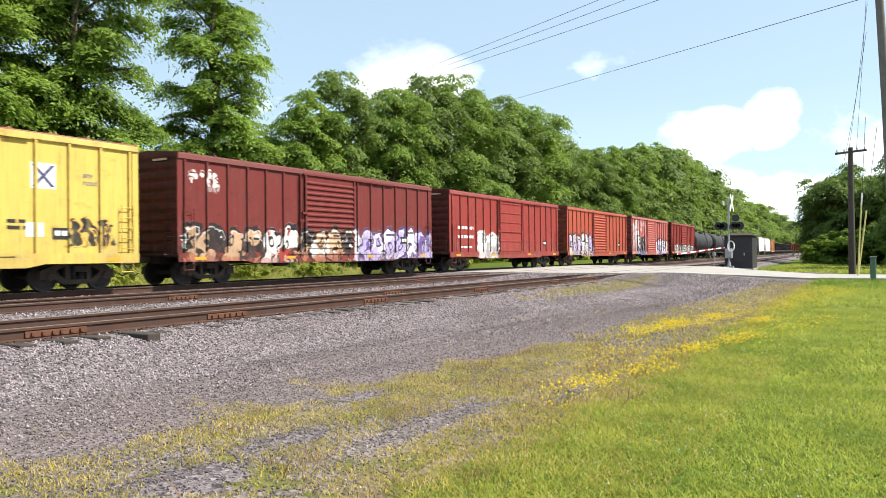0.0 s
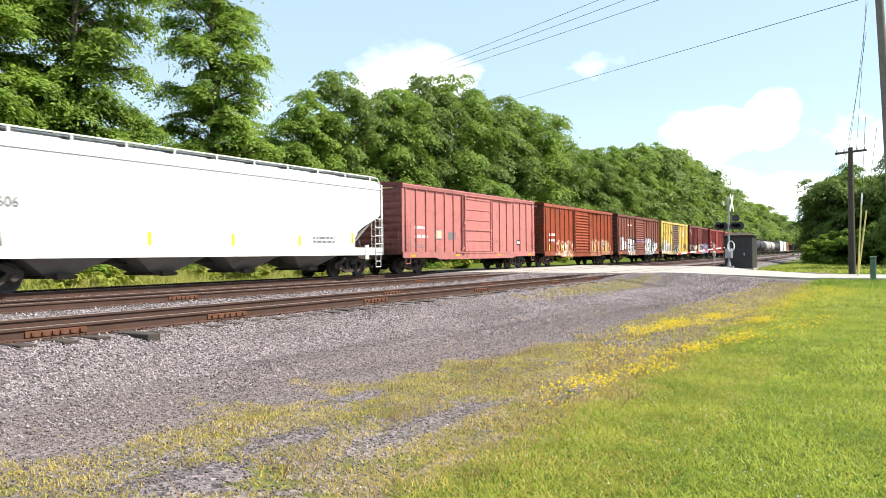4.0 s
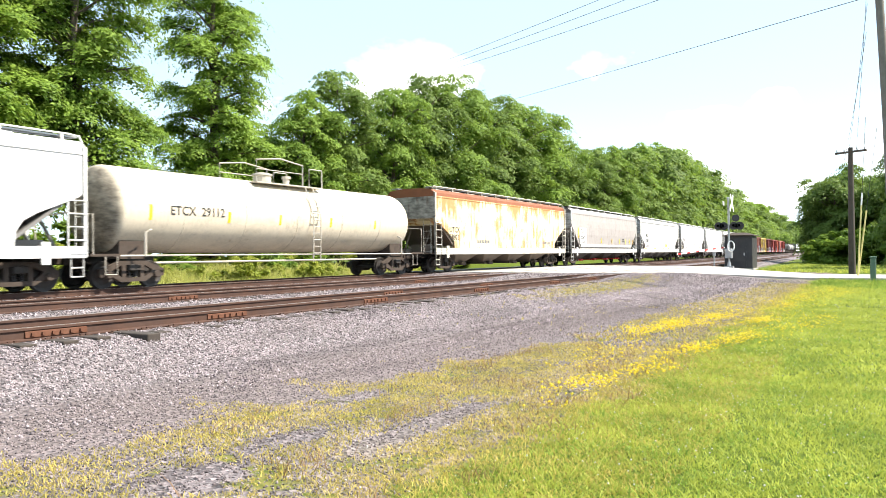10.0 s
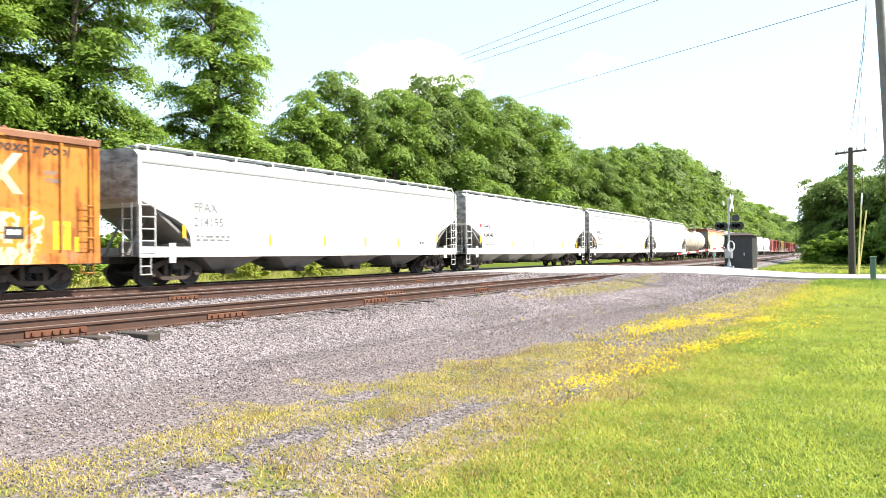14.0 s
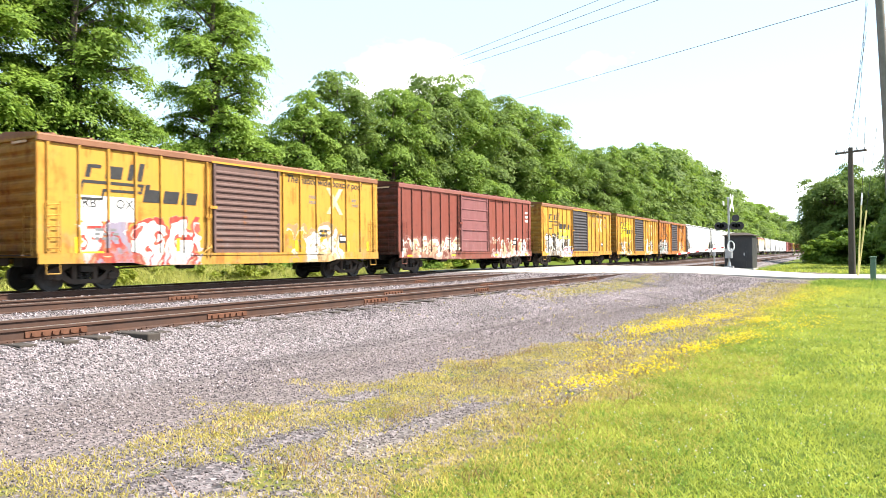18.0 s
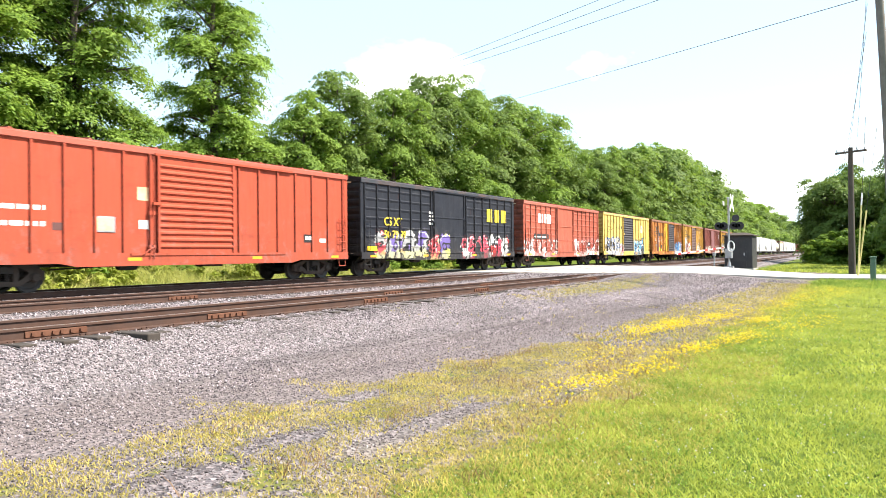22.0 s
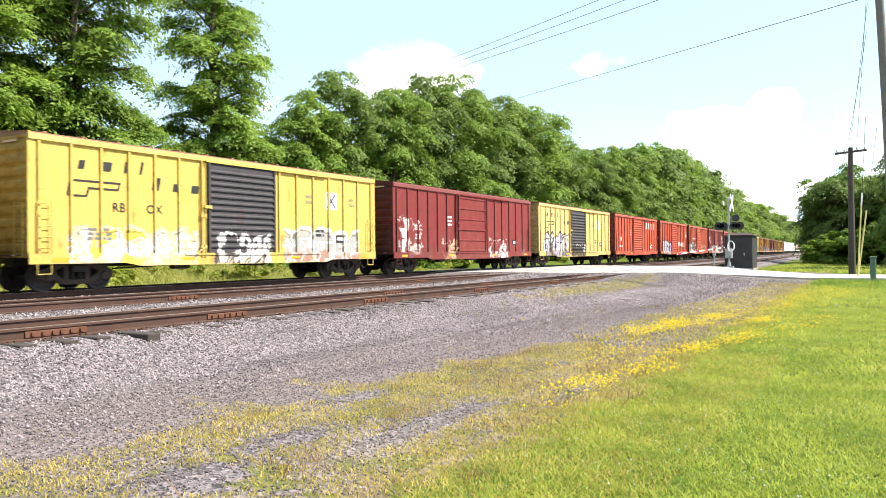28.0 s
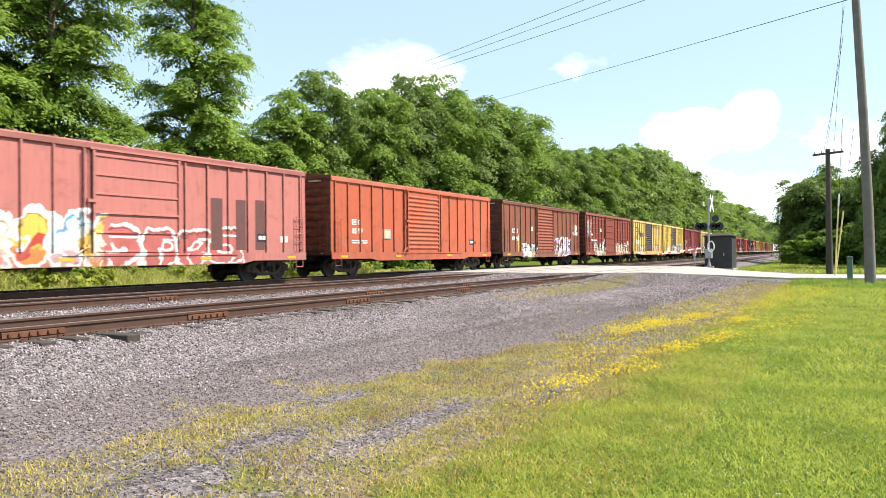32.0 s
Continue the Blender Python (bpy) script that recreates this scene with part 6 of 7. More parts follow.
def wire(name, a, b, sag, r, label):
    a, b = Vector(a), Vector(b)
    pts = [a.lerp(b, i / 24) - Vector((0, 0, 4 * sag * (i / 24) * (1 - i / 24))) for i in range(25)]
    ob = new(name, Geo().tube(pts, r, 5).mesh(name, M["wire"]))
    return tagged(ob, label, "wire", "overhead wires")


def build_poles():
    p = thing("utility_pole", "weathered grey wooden utility pole leaning over the lawn", "utility pole", "utility poles", m=Matrix.Translation((35.0, -0.45, -0.4)))
    part("shaft", Geo().tube([(0, 0, -0.3), (0.02, 0.05, 3), (0.1, 0.18, 7), (0.2, 0.4, 12), (0.26, 0.5, 16.0)], 0.215, 14, 0.13).mesh("shaft", M["pole"], smooth=True), None, p)
    part("cross_arm", Geo().box(-1.1, 1.6, 0.40, 0.52, 15.7, 15.85), M["darkpole"], p)
    q = thing("utility_pole", "dark wooden pole with a crossarm beyond the road", "utility pole", "utility poles", m=Matrix.Translation((50.2, 1.5, -0.5)))
    part("shaft", Geo().tube([(0, 0, -0.3), (0, 0, 7.6)], 0.20, 12, 0.13).mesh("shaft", M["darkpole"], smooth=True), None, q)
    part("cross_arm", Geo().box(-0.5, 0.5, -0.055, 0.055, 7.28, 7.40), M["darkpole"], q, "", Matrix.Rotation(radians(60), 4, "Z") @ Matrix.Diagonal((1.9, 1, 1, 1)))
    for d in (-0.85, -0.4, 0.4, 0.85):
        part("insulator", Geo().lathe([(0, 0.02), (0, 0.03), (0.06, 0.045), (0.1, 0.03), (0.14, 0.03), (0.16, 0.01)], (d * math.cos(radians(60)), d * math.sin(radians(60)), 7.40), "z", 8), M["galv"], q)
    for x, y, out, h in ((42.6, 1.03, -0.2, 3.7), (42.68, 1.03, -0.42, 3.45)):
        g = thing("guy_wire", "yellow plastic guy-wire guard leaning beside the road", "guy wire", "guy wires", m=Matrix.Translation((x, y, -0.48)))
        part("guard", Geo().tube([(0, 0, 0), (0, out, h)], 0.036, 8), M["yellow_guard"], g)
        if h > 3.5:
            part("upper_guard", Geo().tube([(0, out, h), (0, out * 1.17, h * 1.17)], 0.036, 8), M["white"], g, "white upper guard")
        part("strand", Geo().tube([(0, out, h), (0, out * 2.2, h * 2.2)], 0.012, 5), M["wire"], g)
    c = thing("cable_pedestal", "green metal cable pedestal beside the pole", "pedestal", m=Matrix.Translation((38.6, 0.32, -0.45)))
    part("housing", Geo().box(-0.11, 0.11, -0.12, 0.12, 0, 1.05).mesh("housing", M["green_box"], bevel=0.03), None, c)
    part("cap", Geo().box(-0.13, 0.13, -0.14, 0.14, 1.05, 1.12).mesh("cap", M["green_box"], bevel=0.02), None, c)
    s = thing("stop_sign", "grey back of an octagonal road sign on a post", "road sign", m=Matrix.Translation((62.0, -0.75, -0.5)))
    part("post", Geo().box(-0.03, 0.03, -0.03, 0.03, 0, 1.85), M["galv"], s)
    part("plate", Geo().prism([(-0.05, 0.38 * math.cos(radians(22.5 + 45 * i)), 1.5 + 0.38 * math.sin(radians(22.5 + 45 * i))) for i in range(8)], (0.012, 0, 0)), M["galv"], s)
    # wires over the line
    for d in (-1.0, 0.1, 1.4):
        wire("overhead_wire", (35.25 + d, 0.15, 15.35 - d * 0.25), (60.1 + d * 0.4, 44.8, 17.5 - d * 0.1), 0.25, 0.015, "thin dark power line crossing over the railway")
    wire("overhead_wire", (35.2, 0.1, 11.5), (81, 39, 19.6), 0.03, 0.016, "thin dark cable crossing over the railway")
    for d, z0, z1 in ((-0.3, 13.2, 6.9), (0.1, 11.2, 6.9), (0.35, 10.0, 6.3)):
        wire("overhead_wire", (35.2, 0.35 + d * 0.2, z0), (50.2, 1.5 + d, z1), 0.25, 0.009, "thin dark service wire between the poles")


M["yellow_guard"] = plain("faded_yellow_plastic", (0.66, 0.57, 0.22), 0.5, 0, 0.2, 2, (0.5, 0.45, 0.3), 0.3)
build_crossing()
build_poles()


# ---------------------------------------------------------------- the train
MAROON, RED, ORANGE, YELLOW, WHITE = (0.165, 0.026, 0.022), (0.258, 0.0273, 0.0172), (0.383, 0.0605, 0.0262), (0.72, 0.47, 0.085), (0.74, 0.74, 0.72)
GREY, PURPLE, LILAC, SKY, TAN, PINK, CREAM = (0.36, 0.36, 0.36), (0.16, 0.11, 0.35), (0.48, 0.42, 0.68), (0.10, 0.36, 0.62), (0.55, 0.36, 0.22), (0.65, 0.28, 0.32), (0.70, 0.62, 0.48)
POOL_STYLE = dict(roof=(0.26, 0.11, 0.055), door=(0.055, 0.05, 0.055), emblem="spaced", cross=(4.9, 3.25), posts=6, doorlabel="dark grey sliding door with pressed ribs",
               text=(("next", 3.25, 3.3, 0.24, "letter_grey", 0.25), ("load", 3.25, 3.08, 0.24, "letter_grey", 0.25), ("any", 6.05, 3.3, 0.24, "letter_grey", 0.25), ("road", 6.05, 3.08, 0.24, "letter_grey", 0.25)),
               print=((3.9, 1.75, 0.5, 0.35, 2, "letter_black"), (-6.2, 1.5, 0.8, 0.4, 3, "letter_grey")))
POOL = (("The nationwide boxcar pool", 1.95, 3.86, 0.42, "letter_black", 0.2),)


def rb(**kw):
    d = dict(POOL_STYLE)
    d["text"] = POOL_STYLE["text"] + kw.pop("more", ())
    d.update(kw)
    return d


def spray(x0, x1, z1, cols, line, dens=1.3, seed=1, z0=0.72):
    return (x0, x1, z0, z1, cols, line, dens, seed)


TRAIN = [
    # kind, tail, head, name, label, details
    (boxcar, 87.2, 103.2, "red_box_a", "red boxcar with pale graffiti along its sill", dict(col=RED, tags=(spray(-6, 7, 1.9, (W_, GREY), K_, 1.2, 11),))),
    (boxcar, 69.3, 85.3, "pale_red_box", "red boxcar with large white and blue painted panels", dict(col=(0.45, 0.12, 0.10), tags=(spray(-7.8, -2.2, 4.2, (W_, (0.6, 0.5, 0.5), (0.45, 0.12, 0.1)), (0.5, 0.2, 0.2), 0.8, 3), spray(-6, -2.5, 2.6, (W_, K_, SKY), K_, 1.1, 5), spray(2, 7.5, 2.4, (SKY, W_, LILAC), K_, 1.1, 6)))),
    (boxcar, 51.6, 67.5, "orange_red_box_a", "orange-red boxcar with blue and white graffiti", dict(col=(0.383, 0.0735, 0.0396), tags=(spray(-7.6, -2, 2.5, (W_, LILAC, GREY), K_, 1.2, 7),))),
    (boxcar, 34.0, 49.75, "red_box_b", "red boxcar with a plain panelled door and white graffiti", dict(col=(0.27, 0.035, 0.028), doortype="panel", tags=(spray(-4.6, -2.0, 2.2, (W_, W_, GREY), (0.6, 0.6, 0.6), 0.9, 8),), print=((-6.9, 2.35, 1.8, 0.3, 1, "letter_white"), (-6.9, 1.85, 1.8, 0.3, 1, "letter_white"), (-6.7, 1.3, 1.4, 0.2, 1, "letter_white")), panels=((-4.0, 1.6, 0.5, 0.6, "letter_grey"),))),
    (boxcar, 16.3, 32.2, "maroon_box_a", "maroon boxcar with white, black and lilac graffiti", dict(col=MAROON, rust=0.1, tags=(spray(-7.8, 1.3, 2.15, (W_, K_, TAN, W_, (0.386, 0.04, 0.0259)), K_, 1.15, 1), spray(1.4, 7.9, 2.2, (PURPLE, LILAC, W_, LILAC), (0.07, 0.05, 0.14), 1.2, 2), spray(-7.3, -6.2, 4.0, (MAROON, W_, MAROON), MAROON, 2.4, 4, 3.2)))),
    (boxcar, -1.0, 14.8, "yellow_box_a", "yellow boxcar with a dark grey door and graffiti", rb(col=(0.66, 0.475, 0.11), door=(0.13, 0.08, 0.075), rust=0.12, more=(("RB", -6.9, 2.35, 0.42, "letter_grey"), ("OX", -5.75, 2.35, 0.42, "letter_grey")), tags=(spray(-7.9, -2.3, 2.0, (W_, GREY, W_, (0.7, 0.6, 0.35)), (0.35, 0.3, 0.3), 1.3, 12), spray(-1.7, 2.0, 1.9, (W_, K_, GREY), K_, 1.4, 13), spray(5.6, 7.0, 2.2, ((0.72, 0.44, 0.10), K_), (0.72, 0.44, 0.10), 2.2, 14, 1.3)), panels=((-6.7, 2.0, 0.75, 0.32, "letter_white"), (-5.75, 2.0, 0.75, 0.32, "letter_white"), (-6.7, 1.45, 0.7, 0.4, "letter_white"), (4.4, 1.55, 0.5, 0.4, "letter_white")))),
    (boxcar, -18.3, -2.4, "brown_box_a", "orange-brown boxcar with white graffiti and white patches", dict(col=(0.21, 0.066, 0.044), rust=0.3, posts=6, tags=(spray(-4.8, -2.0, 2.3, (W_, GREY, W_), K_, 1.3, 15), spray(1.9, 5.8, 2.6, (W_, W_, (0.1, 0.3, 0.4)), K_, 1.4, 16), spray(-1.7, 1.5, 2.3, ((0.27, 0.064, 0.036), (0.27, 0.064, 0.036), PURPLE, (0.1, 0.35, 0.4)), (0.27, 0.064, 0.036), 1.6, 17, 1.9)), panels=((-7.0, 1.2, 1.0, 1.15, "letter_white"), (6.0, 1.1, 0.6, 0.8, "letter_white"), (6.75, 1.35, 0.5, 0.6, "letter_white"), (-6.0, 1.3, 0.9, 0.7, "letter_white")), print=((-4.4, 3.5, 1.6, 0.2, 1, "letter_white"),))),
    (boxcar, -35.8, -19.95, "rust_orange_box", "rust-streaked orange-brown boxcar with yellow reflector strips", dict(col=(0.277, 0.0489, 0.0162), rust=0.45, zrust=0.05, refkind="reflector", reflect=(-6.9, -4.5, 3.2, 6.0, 7.3), tags=(spray(-5.9, -2.2, 2.0, (TAN, (0.277, 0.0475, 0.0162), CREAM), (0.277, 0.0475, 0.0162), 1.6, 18), spray(2.0, 7, 2.0, ((0.277, 0.0475, 0.0162), TAN, (0.277, 0.0475, 0.0162)), (0.4, 0.2, 0.1), 1.8, 19)), print=((-6.9, 2.2, 1.3, 0.3, 1, "letter_white"), (-6.9, 1.8, 1.3, 0.28, 1, "letter_white"), (6.6, 1.5, 0.5, 0.4, 2, "letter_white")))),
    (boxcar, -53.4, -37.5, "pink_box_a", "faded pinkish-red boxcar with a panelled door", dict(board=(-4.9, 1.75), col=(0.47, 0.165, 0.150), rust=0.12, fade=0.5, doortype="panel", rough=0.6, print=((-6.8, 2.25, 0.9, 0.25, 1, "letter_white"), (-6.8, 1.8, 1.2, 0.28, 1, "letter_white"), (-6.8, 1.3, 0.8, 0.2, 2, "letter_grey")), panels=((-3.5, 1.75, 0.85, 0.4, "letter_grey"), (5.2, 1.5, 0.45, 0.3, "letter_white")))),
    (hopper, -74.3, -55.0, "white_hopper_a", "clean white covered hopper with yellow reflector strips", dict(col=(0.672, 0.672, 0.672), strips=((-6.5, 1.35), (-3, 1.35), (0.5, 1.35), (4, 1.35), (7.4, 1.5)), round=True, text=(("57606", -6.9, 2.35, 0.4, "letter_grey"),), print=((4.8, 1.5, 1.4, 0.3, 2, "letter_grey"), (5.2, 2.2, 1.5, 0.5, 4, "letter_white")))),
    (hopper, -94.4, -75.7, "white_hopper_b", "white covered hopper with small reporting letters", dict(col=(0.672, 0.664, 0.638), strips=((-7.2, 1.6), (-4.2, 1.35), (-1.2, 1.35), (1.5, 1.35), (4, 1.35)), round=True, text=(("IIMX", -7.0, 2.35, 0.42, "letter_grey"), ("88262", -7.0, 1.85, 0.42, "letter_grey")), print=((-7.0, 1.4, 1.6, 0.3, 2, "letter_grey"),))),
    (hopper, -114.2, -95.7, "white_hopper_c", "white covered hopper with orange reflector strips", dict(col=(0.689, 0.689, 0.689), strips=((-6.7, 1.4), (-3.3, 1.35), (-0.6, 1.35), (2.2, 1.35), (4.6, 1.35), (6.6, 1.4)), round=True, text=(("ROIX", -6.3, 2.35, 0.46, "letter_black"), ("57619", -6.3, 1.85, 0.46, "letter_black")), print=((-6.4, 1.4, 3.0, 0.25, 2, "letter_grey"), (-0.2, 1.9, 1.4, 0.25, 2, "letter_grey"), (5.0, 1.55, 0.4, 0.2, 1, "letter_black")))),
    (hopper, -134.7, -115.6, "white_hopper_d", "white covered hopper with a grey roof seam", dict(col=(0.68, 0.672, 0.655), seam=(0.30, 0.30, 0.30), text=(("MILX", -5.9, 2.55, 0.46, "letter_black"), ("97009", -5.9, 2.0, 0.46, "letter_black")), print=((-5.9, 1.5, 1.4, 0.3, 2, "letter_grey"),), panels=((2.0, 1.55, 0.8, 0.3, "yellow"), (-7.2, 1.32, 1.6, 0.1, "orange"), (-3.4, 1.32, 0.9, 0.1, "orange"), (0.6, 1.32, 0.7, 0.1, "orange"), (3.4, 1.32, 0.7, 0.1, "orange")))),
    (hopper, -154.8, -136.2, "grey_hopper", "dusty grey covered hopper with rounded sides and white trim", dict(col=(0.36, 0.33, 0.315), fade=0.4, bulge=1, rust=0.05, dark=(0.10, 0.09, 0.085), walkdark=True, redgate=True, panels=((-6.3, 1.68, 1.55, 1.25, "letter_white"),), text=(("TILX", -6.2, 2.55, 0.42, "letter_black"), ("10360", -6.2, 2.05, 0.42, "letter_black")), print=((-6.2, 1.74, 1.3, 0.2, 2, "letter_grey"), (4.3, 1.95, 0.4, 0.35, 2, "letter_black")), strips=((-6.55, 2.1), (-6.55, 2.5), (-2.0, 1.75), (1.0, 1.75), (3.3, 1.75), (5.2, 1.75), (6.6, 1.75), (7.8, 1.75)))),
    (hopper, -174.7, -156.0, "rusty_hopper", "cream covered hopper streaked with orange rust", dict(col=(0.78, 0.66, 0.42), trim=(0.62, 0.58, 0.50), rust=0.54, rustcol=(0.44, 0.16, 0.0352), zrust=0.12, roofcol=(0.24, 0.075, 0.030), dark=(0.12, 0.09, 0.07), text=(("UTCX", -6.6, 2.15, 0.42, "letter_black"), ("58803", -6.6, 1.75, 0.42, "letter_black")), print=((-4.6, 1.6, 1.6, 0.3, 1, "letter_grey"), (5.0, 1.6, 1.4, 0.3, 1, "letter_grey")))),
    (tank_car, -194.0, -175.8, "cream_tank", "cream-beige tank car with a railed top platform", dict(col=(0.62, 0.54, 0.42), rust=0.1, trim=(0.50, 0.45, 0.38), text=(("ETCX  29112", -6.2, 2.36, 0.42, "letter_black"),), panels=((-7.0, 2.15, 0.12, 0.5, "yellow"), (-3.7, 2.15, 0.12, 0.4, "yellow"), (-1.1, 2.15, 0.12, 0.4, "yellow"), (1.95, 2.15, 0.12, 0.4, "yellow"), (5.1, 2.15, 0.12, 0.4, "yellow")))),
    (hopper, -212.7, -194.1, "white_hopper_e", "white covered hopper with faint streaks", dict(col=(0.664, 0.655, 0.647), round=True, text=(("ELTX", -5.9, 2.5, 0.46, "letter_grey"), ("3036", -5.9, 2.0, 0.46, "letter_grey")), print=((-5.9, 1.5, 1.4, 0.25, 2, "letter_grey"), (6.3, 1.5, 0.4, 0.2, 1, "letter_black")))),
    (hopper, -233.5, -213.8, "white_hopper_f", "white covered hopper with a grey roof seam and yellow strips", dict(col=(0.664, 0.655, 0.63), seam=(0.32, 0.32, 0.32), round=True, strips=((-7.1, 1.6), (-4, 1.35), (-0.8, 1.35), (2, 1.35), (4.4, 1.35), (7.8, 1.35)), text=(("FPAX", -6.5, 2.5, 0.44, "letter_black"), ("215254", -6.5, 2.0, 0.44, "letter_black")), print=((-6.5, 1.5, 1.5, 0.25, 2, "letter_grey"), (6.6, 1.5, 0.5, 0.2, 1, "letter_black")))),
    (hopper, -254.3, -234.6, "white_hopper_g", "white covered hopper with a small red square mark", dict(col=(0.672, 0.672, 0.672), round=True, strips=((-6.8, 1.6), (-3.6, 1.35), (-0.3, 1.35), (2.6, 1.35), (5.1, 1.35), (8.1, 1.35)), panels=((-6.9, 2.5, 0.25, 0.22, "red"),), text=(("SHPX", -6.4, 2.45, 0.36, "letter_black"), ("464048", -6.4, 1.95, 0.42, "letter_black")), print=((-6.4, 1.5, 1.5, 0.25, 2, "letter_grey"), (7.4, 1.5, 0.5, 0.2, 1, "letter_black")))),
    (hopper, -275.3, -255.3, "white_hopper_h", "white covered hopper with orange reflector strips", dict(col=(0.672, 0.664, 0.647), seam=(0.30, 0.30, 0.30), round=True, strips=((-7.0, 1.6), (-4.2, 1.35), (-1, 1.35), (1.8, 1.35), (4.4, 1.35), (8.0, 1.6)), text=(("FPAX", -6.6, 2.5, 0.44, "letter_grey"), ("214195", -6.6, 2.0, 0.44, "letter_grey")), print=((-6.5, 1.5, 1.5, 0.25, 2, "letter_grey"), (6.3, 1.5, 0.4, 0.2, 1, "letter_black")))),
    (boxcar, -292.0, -276.6, "orange_pool_box", "rusty orange boxcar with a black door beside a plug door", rb(emblem="large", col=(0.5, 0.185, 0.0288), rust=0.55, rustcol=(0.24, 0.07, 0.015), zrust=0.05, gap=(-1.4, 1.9), plugdoor=(0.62, 0.25, 0.03), more=POOL, refkind="reflector", reflect=(-6.5, -3.5, 2.2, 4.7, 7.0), tags=(spray(-7.7, -3.5, 2.3, (W_, (0.25, 0.55, 0.55), GREY), K_, 1.3, 21), spray(3.4, 6.0, 2.3, ((0.62, 0.24, 0.02), (0.7, 0.5, 0.35)), (0.62, 0.24, 0.02), 1.6, 22)), panels=((6.3, 1.2, 0.5, 0.8, "yellow"), (6.4, 1.6, 0.35, 0.3, "letter_black")))),
    (boxcar, -308.75, -292.9, "amber_box_a", "amber-yellow boxcar with a dark door and rust", rb(emblem="large", col=(0.5, 0.255, 0.0352), rust=0.4, rustcol=(0.30, 0.09, 0.015), tags=(spray(-7, -3, 2.1, (K_, (0.50, 0.255, 0.022), W_), (0.50, 0.255, 0.022), 1.4, 23), spray(-6.5, -3, 3.8, ((0.75, 0.55, 0.03), (0.75, 0.55, 0.03)), (0.75, 0.55, 0.03), 0.5, 9, 2.4), spray(2, 5.5, 2.3, ((0.50, 0.255, 0.022), W_), (0.50, 0.255, 0.022), 1.4, 24)))),
    (boxcar, -326.3, -310.45, "amber_box_b", "amber-yellow boxcar with black and white graffiti", rb(emblem="large", col=(0.5, 0.26, 0.0352), rust=0.42, rustcol=(0.30, 0.09, 0.015), more=POOL, tags=(spray(-7.2, -2.4, 2.35, (W_, K_, W_, GREY), K_, 1.35, 25), spray(-3.6, -2.0, 1.5, (PINK, LILAC), W_, 1.2, 26)), panels=((-4.6, 2.0, 2.2, 0.85, "letter_yellow"),), print=((-4.4, 2.5, 1.6, 0.25, 1, "letter_grey"), (-4.4, 2.1, 1.8, 0.25, 1, "letter_grey"), (6.6, 1.5, 0.4, 0.3, 1, "letter_black")))),
    (boxcar, -343.8, -328.15, "brown_box_b", "brown boxcar with a faded pinkish door and pale graffiti", dict(col=(0.20, 0.050, 0.034), door=(0.21, 0.078, 0.078), doortype="panel", tags=(spray(-7.5, -1.9, 1.9, (W_, TAN, CREAM, (0.2, 0.05, 0.034)), (0.25, 0.1, 0.08), 1.4, 27), spray(2.0, 7.5, 2.0, (W_, (0.2, 0.05, 0.034), TAN, W_), (0.2, 0.05, 0.034), 1.7, 28)), print=((-0.9, 3.35, 1.0, 0.2, 1, "letter_white"), (-0.9, 3.0, 0.6, 0.2, 1, "letter_white"), (7.0, 3.0, 0.4, 0.8, 3, "letter_white")))),
    (boxcar, -361.35, -345.5, "amber_box_c", "amber boxcar with large dark emblem and red-white graffiti", rb(col=(0.5, 0.26, 0.0384), rust=0.35, rustcol=(0.30, 0.10, 0.015), emblem="large", more=POOL + (("RB", -6.6, 2.45, 0.40, "letter_black"), ("OX", -5.5, 2.45, 0.40, "letter_black")), door=(0.13, 0.075, 0.065), tags=(spray(-6.6, -2.3, 2.3, (W_, W_, (0.45, 0.08, 0.07), (0.25, 0.22, 0.3)), (0.343, 0.04, 0.039), 1.0, 29), spray(2.0, 5.4, 2.2, (W_, CREAM, (0.50, 0.26, 0.022)), (0.3, 0.2, 0.1), 1.6, 30)), panels=((-6.75, 2.05, 1.9, 0.75, "letter_white"), (-6.8, 0.9, 0.9, 0.25, "yellow")), refkind="reflector", reflect=(-6.75, -3.2, 2.5, 5.8, 7.2))),
    (boxcar, -378.55, -362.55, "rust_pool_box", "heavily rusted amber boxcar with a plug door", rb(emblem="large", col=(0.44, 0.165, 0.0288), rust=0.6, rustcol=(0.24, 0.065, 0.012), gap=(0.2, 3.4), plugdoor=(0.62, 0.36, 0.03), more=(("The nationwide boxcar pool", 3.75, 3.86, 0.36, "letter_black", 0.2), ("A", -6.25, 2.05, 0.62, "letter_white"), ("N", -5.2, 2.05, 0.62, "letter_white"), ("A", -4.15, 2.05, 0.62, "letter_white"), ("L", -3.1, 2.05, 0.62, "letter_white")), cross=(6.3, 3.0), tags=(spray(3.7, 7.8, 2.1, (W_, SKY, (0.15, 0.45, 0.8), W_), (0.08, 0.2, 0.5), 1.2, 31),), panels=((-3.7, 1.3, 0.7, 0.45, "letter_black"), (-5.55, 1.15, 1.05, 2.45, "brown_patch"), (-4.4, 0.98, 1.2, 0.5, "letter_yellow")))),
    (boxcar, -395.5, -379.75, "yellow_box_b", "bright yellow boxcar with black, white and blue graffiti", rb(col=(0.66, 0.465, 0.12), rust=0.06, tags=(spray(-7.3, -2.8, 2.35, (K_, W_, K_, W_), (0.05, 0.12, 0.3), 1.3, 32), spray(1.8, 5.6, 2.3, (SKY, W_, (0.12, 0.42, 0.75), K_), K_, 1.2, 33), spray(-2.8, -1.8, 1.8, (TAN, PINK), W_, 1, 34)), panels=((5.4, 1.5, 0.5, 0.7, "letter_black"),))),
